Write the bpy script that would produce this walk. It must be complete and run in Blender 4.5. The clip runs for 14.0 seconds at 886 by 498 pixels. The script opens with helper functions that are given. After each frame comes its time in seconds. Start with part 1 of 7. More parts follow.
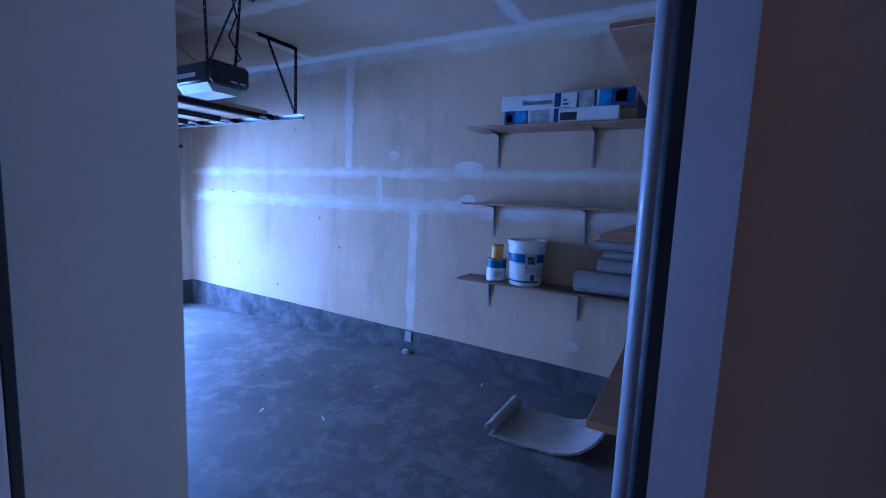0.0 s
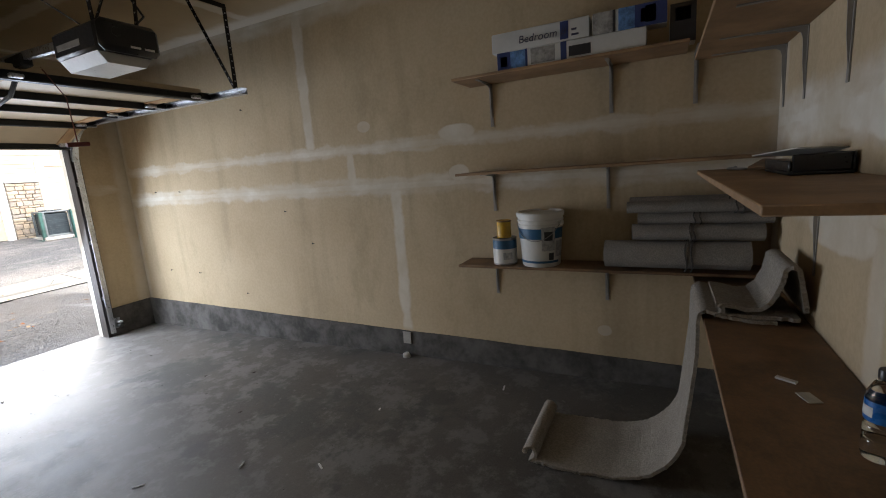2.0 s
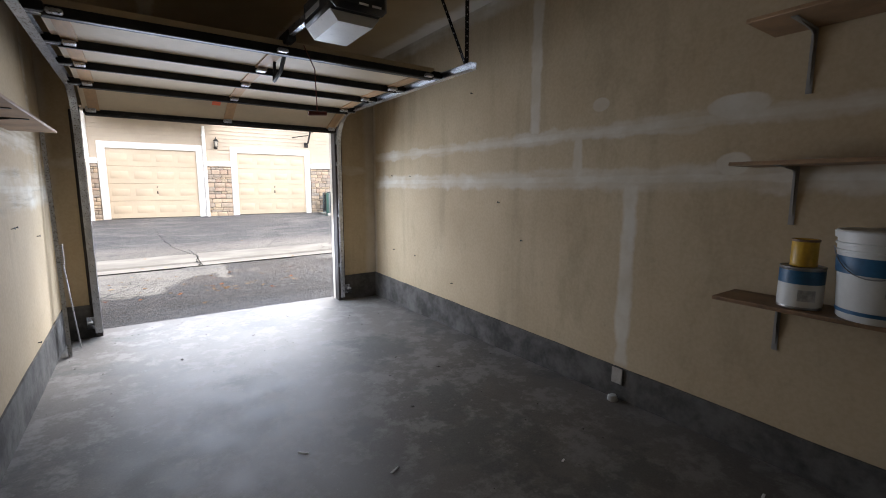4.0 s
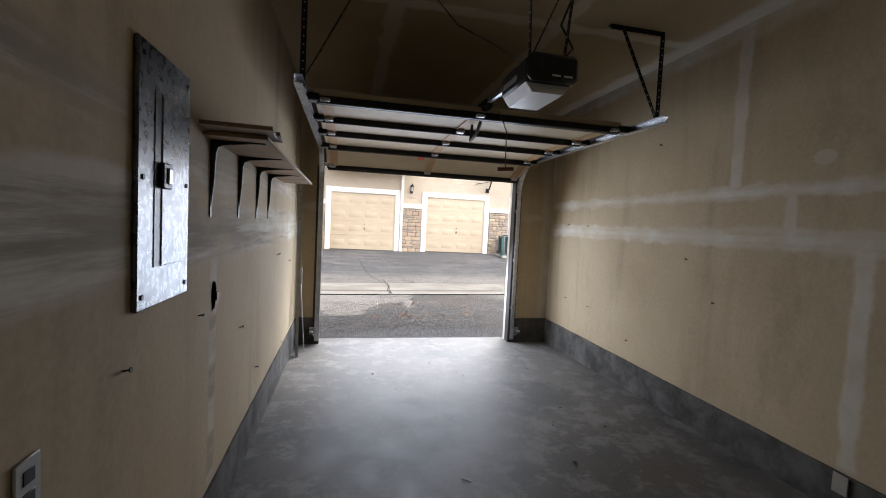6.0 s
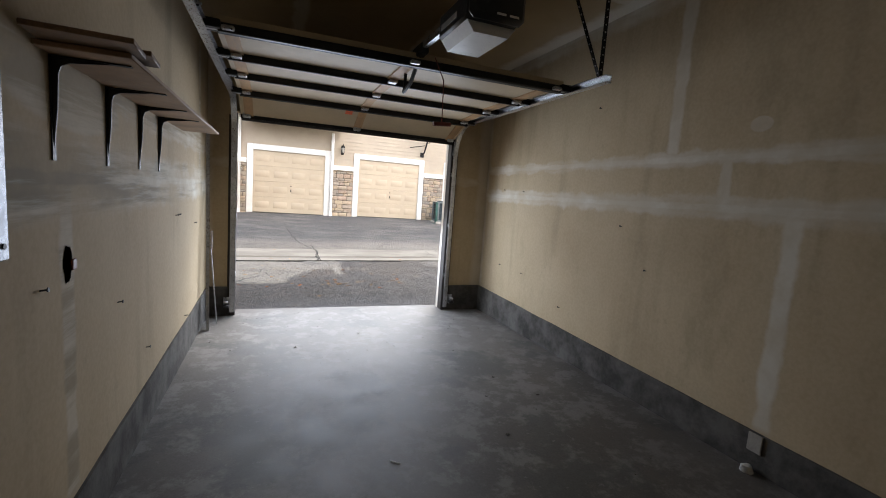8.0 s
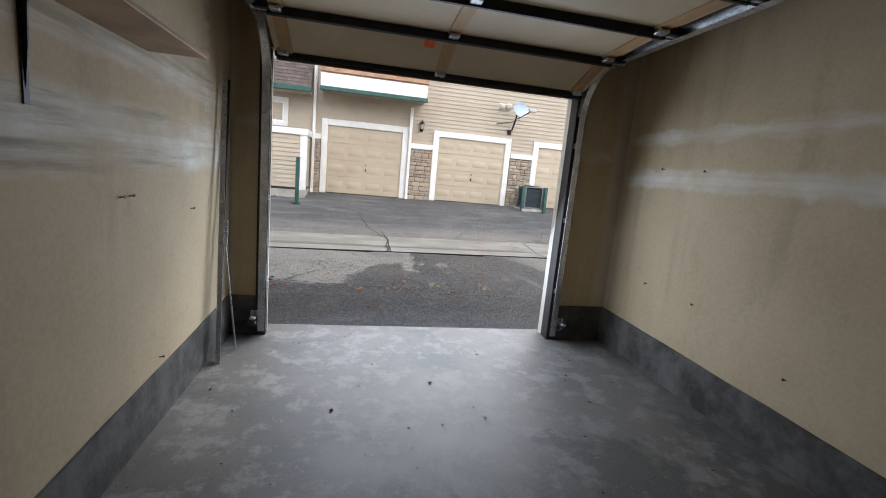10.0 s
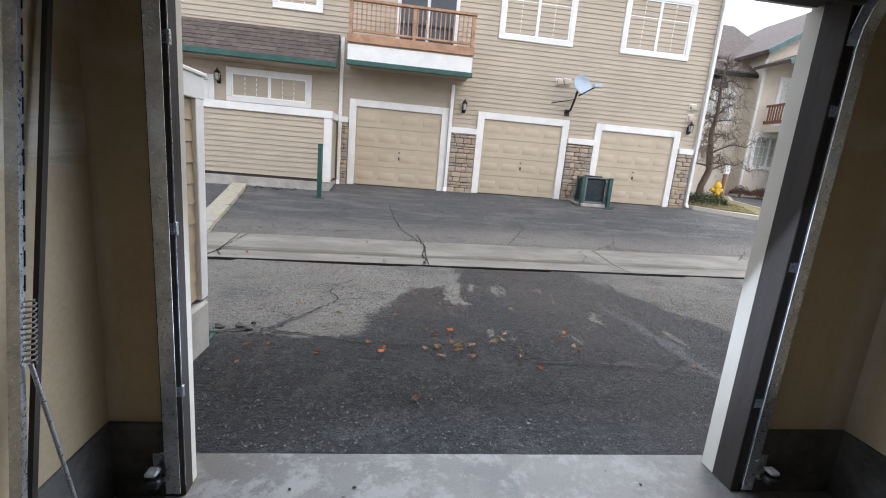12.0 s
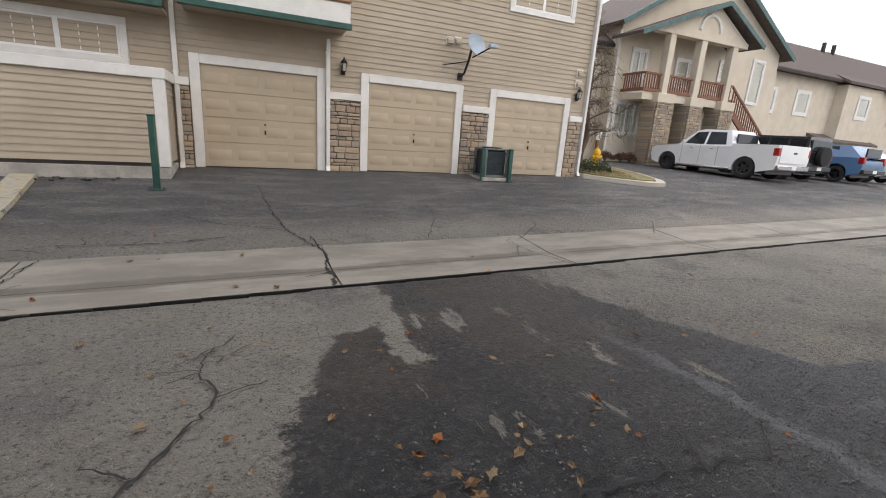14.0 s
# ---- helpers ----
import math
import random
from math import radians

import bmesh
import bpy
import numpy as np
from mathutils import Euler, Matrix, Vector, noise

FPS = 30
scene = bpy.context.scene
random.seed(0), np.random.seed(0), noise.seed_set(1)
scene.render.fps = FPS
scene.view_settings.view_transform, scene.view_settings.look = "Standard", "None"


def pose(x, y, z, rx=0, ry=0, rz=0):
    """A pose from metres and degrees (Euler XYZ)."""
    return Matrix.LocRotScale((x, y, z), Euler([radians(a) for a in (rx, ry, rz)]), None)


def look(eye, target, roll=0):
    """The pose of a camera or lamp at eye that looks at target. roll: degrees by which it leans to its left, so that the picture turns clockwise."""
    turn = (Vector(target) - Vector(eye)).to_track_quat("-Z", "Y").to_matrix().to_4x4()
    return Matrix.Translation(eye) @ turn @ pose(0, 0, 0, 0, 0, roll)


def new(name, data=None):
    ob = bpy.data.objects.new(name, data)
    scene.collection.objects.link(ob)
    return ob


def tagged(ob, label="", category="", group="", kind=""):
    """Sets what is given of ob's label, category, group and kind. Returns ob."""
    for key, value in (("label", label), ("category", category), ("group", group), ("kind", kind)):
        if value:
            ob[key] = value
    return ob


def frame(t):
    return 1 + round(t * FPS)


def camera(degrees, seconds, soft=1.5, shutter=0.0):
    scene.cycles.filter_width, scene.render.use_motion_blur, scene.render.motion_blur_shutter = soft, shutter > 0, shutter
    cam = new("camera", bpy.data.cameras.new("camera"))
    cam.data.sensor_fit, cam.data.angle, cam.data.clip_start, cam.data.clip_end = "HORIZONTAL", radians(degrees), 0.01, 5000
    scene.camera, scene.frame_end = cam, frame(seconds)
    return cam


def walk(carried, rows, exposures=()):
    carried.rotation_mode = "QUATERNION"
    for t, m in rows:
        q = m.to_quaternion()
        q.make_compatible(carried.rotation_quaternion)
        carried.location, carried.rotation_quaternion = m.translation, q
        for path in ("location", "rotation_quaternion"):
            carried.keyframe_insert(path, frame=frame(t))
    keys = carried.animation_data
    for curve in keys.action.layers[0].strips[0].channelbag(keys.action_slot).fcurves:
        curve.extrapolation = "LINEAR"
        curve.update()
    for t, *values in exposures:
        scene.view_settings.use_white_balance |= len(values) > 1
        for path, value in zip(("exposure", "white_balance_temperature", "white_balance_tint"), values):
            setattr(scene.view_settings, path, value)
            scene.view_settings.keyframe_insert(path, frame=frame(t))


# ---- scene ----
cam = camera(90.4, 14.0, soft=1.0)
PATH = [
    (0, (-0.717, -6.292, 1.649), (1.011, -5.313, 1.417), 2.4),
    (0.3, (-0.713, -6.221, 1.663), (0.978, -5.187, 1.39), 0.8),
    (0.5, (-0.697, -6.147, 1.662), (1.0, -5.128, 1.373), 0.0),
    (0.7, (-0.679, -6.07, 1.656), (1.047, -5.102, 1.366), -0.2),
    (1, (-0.654, -5.954, 1.647), (1.136, -5.105, 1.374), -1.6),
    (1.5, (-0.36, -5.96, 1.713), (1.43, -5.114, 1.433), -4.3),
    (2, (-0.186, -5.854, 1.664), (1.568, -4.964, 1.304), -4.2),
    (2.5, (-0.01, -5.731, 1.638), (1.69, -4.776, 1.196), -1.4),
    (3, (0.183, -5.625, 1.495), (1.757, -4.489, 1.009), -0.3),
    (3.5, (0.329, -5.569, 1.446), (1.732, -4.201, 1.044), -0.2),
    (4, (0.324, -5.538, 1.499), (1.446, -3.907, 1.218), 0.2),
    (4.2, (0.348, -5.57, 1.511), (1.331, -3.843, 1.277), 0.6),
    (6.3, (0.218, -5.682, 1.538), (0.641, -3.73, 1.433), 2.8),
    (6.5, (0.24, -5.675, 1.534), (0.751, -3.745, 1.415), 3.0),
    (7, (0.264, -5.672, 1.524), (0.949, -3.798, 1.373), 3.4),
    (7.2, (0.255, -5.663, 1.524), (0.974, -3.805, 1.352), 3.7),
    (9.3, (0.57, -4.419, 1.464), (1.217, -2.55, 1.17), 5.2),
    (9.5, (0.598, -4.222, 1.47), (1.147, -2.324, 1.164), 5.1),
    (10, (0.598, -3.739, 1.442), (0.996, -1.809, 1.103), 5.3),
    (10.5, (0.675, -3.264, 1.446), (1.0, -1.32, 1.103), 5.6),
    (11, (0.713, -2.778, 1.466), (0.919, -0.819, 1.115), 5.8),
    (11.5, (0.677, -2.271, 1.487), (0.915, -0.319, 1.118), 5.4),
    (12, (0.695, -1.767, 1.464), (0.941, 0.175, 1.054), 5.0),
    (12.5, (0.579, -1.298, 1.45), (0.908, 0.624, 1.005), 4.9),
    (13, (0.524, -0.855, 1.469), (0.931, 1.052, 1.023), 4.8),
    (13.5, (0.484, -0.404, 1.476), (0.982, 1.474, 0.998), 4.2),
    (14, (0.435, 0.002, 1.5), (1.234, 1.766, 1.001), 4.0),
]
EXPOSURES = [
    (0.0, 3.65, 3450, 26), (0.3, 3.6, 3900, 22), (0.6, 3.6, 4850, 16), (1.0, 3.7, 6050, 12), (1.5, 3.65, 6450, 12), (2.0, 3.0, 6550, 11),
    (3.0, 2.65, 6350, 13), (4.2, 2.4, 6400, 13), (7.2, 2.15, 6600, 12), (9.3, 1.75, 6350, 11), (10.5, 1.4, 6250, 10), (11.5, 1.2, 6300, 10),
    (12.2, 1.15, 6100, 11), (13.0, 0.95, 6350, 12), (13.5, 0.74, 6600, 12), (14.0, 0.65, 6750, 12),
]
walk(cam, [(t, look(eye, target, roll)) for t, eye, target, roll in PATH], EXPOSURES)

# ---- sky and sun: bright overcast ----
world = bpy.data.worlds.new("sky")
scene.world = world
world.use_nodes = True
wt = world.node_tree
wt.nodes.clear()
sky = wt.nodes.new("ShaderNodeTexSky")
sky.sky_type = "NISHITA"
sky.sun_disc = False
sky.sun_elevation, sky.sun_rotation = radians(42), radians(150)
sky.air_density, sky.dust_density, sky.ozone_density = 1.0, 5.0, 1.0
grey = wt.nodes.new("ShaderNodeMix")
grey.data_type = "RGBA"
grey.inputs["Factor"].default_value = 0.7
grey.inputs[7].default_value = (8.4, 9.1, 10.2, 1)
wt.links.new(sky.outputs[0], grey.inputs[6])
back = wt.nodes.new("ShaderNodeBackground")
back.inputs[1].default_value = 0.12
wt.links.new(grey.outputs[2], back.inputs[0])
wout = wt.nodes.new("ShaderNodeOutputWorld")
wt.links.new(back.outputs[0], wout.inputs[0])

sun = new("sun", bpy.data.lights.new("sun", "SUN"))
sun.data.energy, sun.data.angle, sun.data.color = 0.9, radians(25), (1.0, 0.97, 0.92)
sun.matrix_world = look((0, 0, 20), (0 - math.sin(radians(150)) * 16, 0 - math.cos(radians(150)) * -16, 2))

# the sky's light where it comes in through the garage opening
skylight = new("opening_light", bpy.data.lights.new("opening_light", "AREA"))
skylight.data.shape, skylight.data.size, skylight.data.size_y = "RECTANGLE", 2.3, 2.0
skylight.data.energy, skylight.data.color = 12.5, (0.82, 0.95, 1.16)
skylight.matrix_world = look((1.22, 0.05, 1.12), (1.22, -3.0, -0.5))


# ---- materials ----
class Nodes:
    """A small node builder on one material."""

    def __init__(self, name, rough=0.7, metal=0.0):
        self.mat = bpy.data.materials.new(name)
        self.mat.use_nodes = True
        self.tree = self.mat.node_tree
        self.bsdf = self.tree.nodes["Principled BSDF"]
        self.bsdf.inputs["Roughness"].default_value = rough
        self.bsdf.inputs["Metallic"].default_value = metal
        self.coord = self.tree.nodes.new("ShaderNodeTexCoord").outputs["Object"]

    def put(self, socket, value):
        if isinstance(value, bpy.types.NodeSocket):
            self.tree.links.new(value, socket)
        else:
            if socket.type == "RGBA" and len(value) == 3:
                value = (*value, 1)
            socket.default_value = value

    def math(self, op, a, b=0.0, c=0.0, clamp=False):
        n = self.tree.nodes.new("ShaderNodeMath")
        n.operation, n.use_clamp = op, clamp
        for socket, v in zip(n.inputs, (a, b, c)):
            self.put(socket, v)
        return n.outputs[0]

    def noise(self, scale, detail=4.0, rough=0.6, stretch=None, at=None, offset=(0, 0, 0)):
        n = self.tree.nodes.new("ShaderNodeTexNoise")
        n.inputs["Scale"].default_value, n.inputs["Detail"].default_value, n.inputs["Roughness"].default_value = scale, detail, rough
        m = self.tree.nodes.new("ShaderNodeMapping")
        m.inputs["Scale"].default_value = stretch or (1, 1, 1)
        m.inputs["Location"].default_value = offset
        self.put(m.inputs["Vector"], at or self.coord)
        self.put(n.inputs["Vector"], m.outputs[0])
        return n.outputs["Fac"]

    def voronoi(self, scale, feature="F1", stretch=None, random=1.0):
        n = self.tree.nodes.new("ShaderNodeTexVoronoi")
        n.feature = feature
        n.inputs["Scale"].default_value, n.inputs["Randomness"].default_value = scale, random
        m = self.tree.nodes.new("ShaderNodeMapping")
        m.inputs["Scale"].default_value = stretch or (1, 1, 1)
        self.put(m.inputs["Vector"], self.coord)
        self.put(n.inputs["Vector"], m.outputs[0])
        return n.outputs["Distance"]

    def xyz(self):
        n = self.tree.nodes.new("ShaderNodeSeparateXYZ")
        self.put(n.inputs[0], self.coord)
        return n.outputs

    def ramp(self, value, lo, hi, a=0.0, b=1.0):
        n = self.tree.nodes.new("ShaderNodeMapRange")
        n.interpolation_type = "SMOOTHSTEP"
        for socket, v in zip(n.inputs, (value, lo, hi, a, b)):
            self.put(socket, v)
        return n.outputs[0]

    def mix(self, fac, a, b, blend="MIX"):
        n = self.tree.nodes.new("ShaderNodeMix")
        n.data_type, n.blend_type = "RGBA", blend
        self.put(n.inputs["Factor"], fac)
        self.put(n.inputs[6], a)
        self.put(n.inputs[7], b)
        return n.outputs[2]

    def random(self):
        return self.tree.nodes.new("ShaderNodeObjectInfo").outputs["Random"]

    def island(self):
        return self.tree.nodes.new("ShaderNodeNewGeometry").outputs["Random Per Island"]

    def bump(self, height, strength=0.3, distance=0.01):
        n = self.tree.nodes.new("ShaderNodeBump")
        n.inputs["Strength"].default_value, n.inputs["Distance"].default_value = strength, distance
        self.put(n.inputs["Height"], height)
        self.put(self.bsdf.inputs["Normal"], n.outputs[0])

    def color(self, c):
        self.put(self.bsdf.inputs["Base Color"], c)
        return self

    def rough(self, r):
        self.put(self.bsdf.inputs["Roughness"], r)


def surface(name, base, rough=0.6, metal=0.0, vary=0.2, scale=6.0, fine=60.0, bump=0.15, stretch=None, tint=None, random=0.0, island=0.0):
    """A plain surface: broad stains, fine grain, and fine relief."""
    n = Nodes(name, rough, metal)
    dark = tuple(c * (1 - vary) for c in base)
    light = tint or tuple(min(1, c * (1 + vary)) for c in base)
    broad = n.ramp(n.noise(scale, 5, 0.65, stretch), 0.3, 0.7)
    c = n.mix(broad, dark, light)
    grain = n.noise(fine, 3, 0.6, stretch)
    c = n.mix(0.5 * vary, c, n.mix(n.ramp(grain, 0.35, 0.65), tuple(x * 0.4 for x in base), tuple(min(1, x * 1.4) for x in base)))
    if random:
        c = n.mix(n.math("MULTIPLY", n.random(), random), c, tuple(x * 0.35 for x in base))
    if island:
        c = n.mix(n.math("MULTIPLY", n.island(), island), c, tuple(x * 0.35 for x in base))
    n.color(c)
    n.rough(n.ramp(grain, 0.2, 0.8, max(0.02, rough - 0.1), min(1, rough + 0.1)))
    if bump:
        n.bump(n.math("ADD", grain, broad), bump, 0.004)
    return n.mat


def band(n, value, centre, width, wobble, edge=0.35):
    """1 inside a strip about centre, with ragged edges."""
    d = n.math("ABSOLUTE", n.math("SUBTRACT", value, centre))
    d = n.math("ADD", d, wobble)
    return n.ramp(d, width * (1 - edge), width * (1 + edge), 1.0, 0.0)


def drywall(name, along, rows, seams, patches=(), smear=0.0, top=3.08):
    """Unpainted drywall: paper, taped joints (rows: height, half width, strength; seams: place along, low, high, half width, strength)."""
    n = Nodes(name, 0.85)
    x, y, z = n.xyz()
    u = (x, y)[along]
    broad = n.noise(0.7, 5, 0.6)
    mid = n.noise(3.0, 5, 0.65)
    drip = n.noise(2.2, 4, 0.6, (1, 1, 0.12))
    fine = n.noise(45, 3, 0.6)
    c = n.mix(n.ramp(broad, 0.3, 0.7), (0.455, 0.35, 0.215), (0.555, 0.445, 0.29))
    c = n.mix(n.ramp(drip, 0.5, 0.7, 0, 0.55), c, (0.32, 0.25, 0.155))
    c = n.mix(n.ramp(n.noise(1.3, 6, 0.7, (1, 1, 0.4), offset=(6, 3, 8)), 0.55, 0.68, 0, 0.5), c, (0.36, 0.285, 0.175))
    c = n.mix(n.ramp(mid, 0.6, 0.8, 0, 0.3), c, (0.54, 0.455, 0.31))
    c = n.mix(n.ramp(n.noise(9, 6, 0.75), 0.56, 0.72, 0, 0.3), c, (0.33, 0.27, 0.18))
    c = n.mix(0.07, c, n.mix(n.ramp(fine, 0.35, 0.65), (0.18, 0.14, 0.085), (0.68, 0.58, 0.42)))
    wob = n.math("MULTIPLY", n.math("SUBTRACT", n.noise(4.5, 4, 0.6, offset=(3, 5, 1)), 0.5), 0.13)
    ragged = n.ramp(n.noise(1.6, 5, 0.6, (1, 1, 2.5), offset=(9, 2, 4)), 0.32, 0.62, 0.25, 1.0)
    total = None
    for h, w, s in rows:
        b = n.math("MULTIPLY", n.math("MULTIPLY", band(n, z, h, w, wob), ragged), s)
        core = n.math("MULTIPLY", band(n, z, h, 0.02, n.math("MULTIPLY", wob, 0.3)), 0.35 * s)
        b = n.math("ADD", b, core, clamp=True)
        total = b if total is None else n.math("MAXIMUM", total, b)
    for s0, lo, hi, w, s in seams:
        b = band(n, u, s0, w, n.math("MULTIPLY", wob, 0.6))
        inside = n.math("MULTIPLY", n.ramp(z, lo - 0.03, lo + 0.03), n.ramp(z, hi - 0.03, hi + 0.03, 1.0, 0.0))
        b = n.math("MULTIPLY", n.math("MULTIPLY", b, inside), s)
        total = b if total is None else n.math("MAXIMUM", total, b)
    for s0, h, w, tall, s in patches:
        du = n.math("DIVIDE", n.math("SUBTRACT", u, s0), w)
        dv = n.math("DIVIDE", n.math("SUBTRACT", z, h), tall)
        d = n.math("ADD", n.math("ADD", n.math("MULTIPLY", du, du), n.math("MULTIPLY", dv, dv)), n.math("MULTIPLY", wob, 5.0 if smear else 9.0))
        total = n.math("MAXIMUM", total, n.math("MULTIPLY", n.ramp(d, 0.7, 1.1, 1.0, 0.0), s))
    mud = n.mix(n.ramp(mid, 0.35, 0.7), (0.58, 0.525, 0.42), (0.70, 0.665, 0.585))
    if smear:
        mud = n.mix(n.ramp(n.noise(1.5, 7, 0.7, (1, 0.3, 4.5), offset=(2, 2, 2)), 0.42, 0.6, 0, smear), mud, (0.25, 0.21, 0.145))
    c = n.mix(total, c, mud)
    n.color(c)
    n.bump(n.math("ADD", n.math("MULTIPLY", total, 0.8), n.math("MULTIPLY", fine, 0.25)), 0.35, 0.004)
    return n.mat


RW, LW, BW, FW, CEIL = 2.95, -0.36, -6.43, -0.08, 3.07
M_RIGHT = drywall("drywall_right", 1, [(1.87, 0.05, 0.75), (1.55, 0.07, 0.8), (3.06, 0.10, 0.8)],
                  [(-3.0, 1.9, 3.1, 0.05, 0.7), (-3.43, 1.56, 1.86, 0.04, 0.7), (-3.86, 0.3, 1.52, 0.05, 0.8), (0.0, 0.3, 3.1, 0.13, 0.6), (-6.5, 1.5, 3.1, 0.1, 0.5)],
                  [(-4.45, 1.92, 0.16, 0.07, 0.85), (-4.45, 1.62, 0.09, 0.07, 0.7), (-3.6, 2.05, 0.07, 0.05, 0.5), (-5.5, 0.45, 0.05, 0.04, 0.6)])
M_LEFT = drywall("drywall_left", 1, [(1.82, 0.07, 0.6), (1.47, 0.13, 1.0), (3.06, 0.08, 0.5)],
                 [(-3.52, 0.3, 1.5, 0.05, 0.6), (-0.6, 1.5, 3.1, 0.05, 0.5)], [(-1.0, 1.9, 0.5, 0.1, 0.5), (-4.5, 1.5, 0.6, 0.16, 0.8), (-3.4, 1.75, 0.5, 0.12, 0.6)], smear=0.9)
M_BACK = drywall("drywall_back", 0, [(1.78, 0.13, 1.0), (1.42, 0.10, 0.7), (3.06, 0.08, 0.6)], [(2.9, 0.9, 3.1, 0.1, 0.6), (1.5, 0.0, 1.4, 0.06, 0.5)],
                 [(1.1, 1.75, 0.9, 0.12, 1.0), (0.6, 1.35, 0.7, 0.2, 0.9), (1.9, 1.35, 0.4, 0.1, 0.7)])
M_FRONT = drywall("drywall_front", 0, [(1.7, 0.05, 0.4), (3.06, 0.08, 0.4)], [(-0.42, 0.3, 3.1, 0.1, 0.5), (2.94, 0.3, 3.1, 0.12, 0.5)])


def ceiling_joints():
    n = Nodes("drywall_ceiling", 0.88)
    x, y, z = n.xyz()
    broad, mid, fine = n.noise(0.8, 5, 0.6), n.noise(3.5, 5, 0.6), n.noise(45, 3, 0.6)
    c = n.mix(n.ramp(broad, 0.3, 0.7), (0.42, 0.335, 0.215), (0.5, 0.41, 0.28))
    wob = n.math("MULTIPLY", n.math("SUBTRACT", n.noise(4.5, 4, 0.6), 0.5), 0.13)
    total = band(n, x, 2.94, 0.14, wob)
    for s0 in (1.72, 0.5):
        total = n.math("MAXIMUM", total, n.math("MULTIPLY", band(n, x, s0, 0.06, wob), 0.8))
    for s0 in (-2.55, -4.95, -0.2):
        total = n.math("MAXIMUM", total, n.math("MULTIPLY", band(n, y, s0, 0.06, wob), 0.8))
    c = n.mix(n.ramp(mid, 0.55, 0.8, 0, 0.3), c, (0.35, 0.28, 0.2))
    c = n.mix(total, c, (0.66, 0.62, 0.54))
    n.color(c)
    n.bump(n.math("ADD", total, n.math("MULTIPLY", fine, 0.3)), 0.3, 0.004)
    return n.mat


M_CEIL = ceiling_joints()


def slab_concrete():
    n = Nodes("slab_concrete", 0.45)
    big = n.noise(0.55, 6, 0.62, offset=(4, 1, 0))
    mid = n.noise(4.2, 8, 0.74)
    small = n.noise(16, 6, 0.78)
    fine = n.noise(90, 3, 0.6)
    c = n.mix(n.ramp(big, 0.3, 0.7), (0.045, 0.036, 0.027), (0.105, 0.092, 0.077))
    c = n.mix(n.ramp(mid, 0.47, 0.6, 0, 0.7), c, (0.19, 0.18, 0.167))
    c = n.mix(n.ramp(n.noise(1.3, 6, 0.7, offset=(7, 7, 0)), 0.52, 0.6, 0, 0.8), c, (0.036, 0.036, 0.03))
    c = n.mix(n.ramp(small, 0.58, 0.7, 0, 0.45), c, (0.28, 0.272, 0.26))
    c = n.mix(n.ramp(small, 0.3, 0.44, 0.5, 0), c, (0.06, 0.056, 0.05))
    c = n.mix(0.15, c, n.mix(fine, (0.05, 0.05, 0.05), (0.45, 0.45, 0.44)))
    n.color(c)
    n.rough(n.ramp(n.math("ADD", mid, n.math("MULTIPLY", small, 0.5)), 0.5, 1.0, 0.5, 0.68))
    n.bump(n.math("ADD", n.math("MULTIPLY", fine, 0.35), n.math("ADD", small, n.math("MULTIPLY", mid, 0.6))), 0.2, 0.005)
    return n.mat


M_SLAB = slab_concrete()
M_CURB = surface("curb_concrete", (0.06, 0.054, 0.047), 0.85, 0, 0.5, 4.0, 40, 0.6, tint=(0.15, 0.142, 0.13))
M_WHITE = surface("white_trim_paint", (0.72, 0.7, 0.66), 0.55, 0, 0.07, 2.5, 80, 0.06)
M_JAMB = surface("jamb_paint", (0.62, 0.57, 0.48), 0.5, 0, 0.06, 2.0, 90, 0.05)
M_STRIP = surface("weatherstrip_rubber", (0.03, 0.028, 0.026), 0.6, 0, 0.3, 12, 90, 0.1)
M_BEAD = surface("weatherstrip_bead", (0.5, 0.5, 0.5), 0.4, 0, 0.1, 8, 90, 0.05)
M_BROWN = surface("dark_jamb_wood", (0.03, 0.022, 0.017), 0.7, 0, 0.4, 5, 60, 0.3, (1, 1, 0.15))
M_PLY = surface("particle_board", (0.33, 0.205, 0.11), 0.62, 0, 0.28, 4, 110, 0.12)
M_PLYDARK = surface("stained_particle_board", (0.2, 0.115, 0.058), 0.55, 0, 0.5, 3.2, 90, 0.15)
M_BRACKET = surface("bracket_grey_paint", (0.32, 0.31, 0.29), 0.45, 0.4, 0.12, 8, 80, 0.05)
M_BLACKMETAL = surface("black_steel", (0.018, 0.017, 0.017), 0.45, 0.5, 0.4, 9, 80, 0.1)
M_GALV = surface("galvanised_steel", (0.5, 0.51, 0.53), 0.32, 0.9, 0.2, 14, 90, 0.08)
M_DOORIN = surface("door_panel_inside", (0.50, 0.40, 0.265), 0.6, 0, 0.12, 1.5, 80, 0.08)
M_DOORWOOD = surface("door_stile_wood", (0.42, 0.26, 0.13), 0.6, 0, 0.25, 5, 60, 0.12, (1, 0.15, 1))
M_SIDING = surface("beige_lap_siding", (0.415, 0.347, 0.262), 0.65, 0, 0.07, 1.2, 70, 0.1)
M_SIDINGWARM = surface("tan_board_siding", (0.42, 0.32, 0.195), 0.6, 0, 0.1, 3, 60, 0.25, (1, 0.2, 1))
M_GDOOR = surface("tan_garage_door_paint", (0.45, 0.37, 0.265), 0.5, 0, 0.06, 1.5, 70, 0.05)
M_GREEN = surface("dark_green_paint", (0.02, 0.075, 0.06), 0.45, 0, 0.3, 5, 70, 0.1)
M_TEAL = surface("teal_fascia_paint", (0.055, 0.115, 0.11), 0.5, 0, 0.25, 4, 70, 0.1)
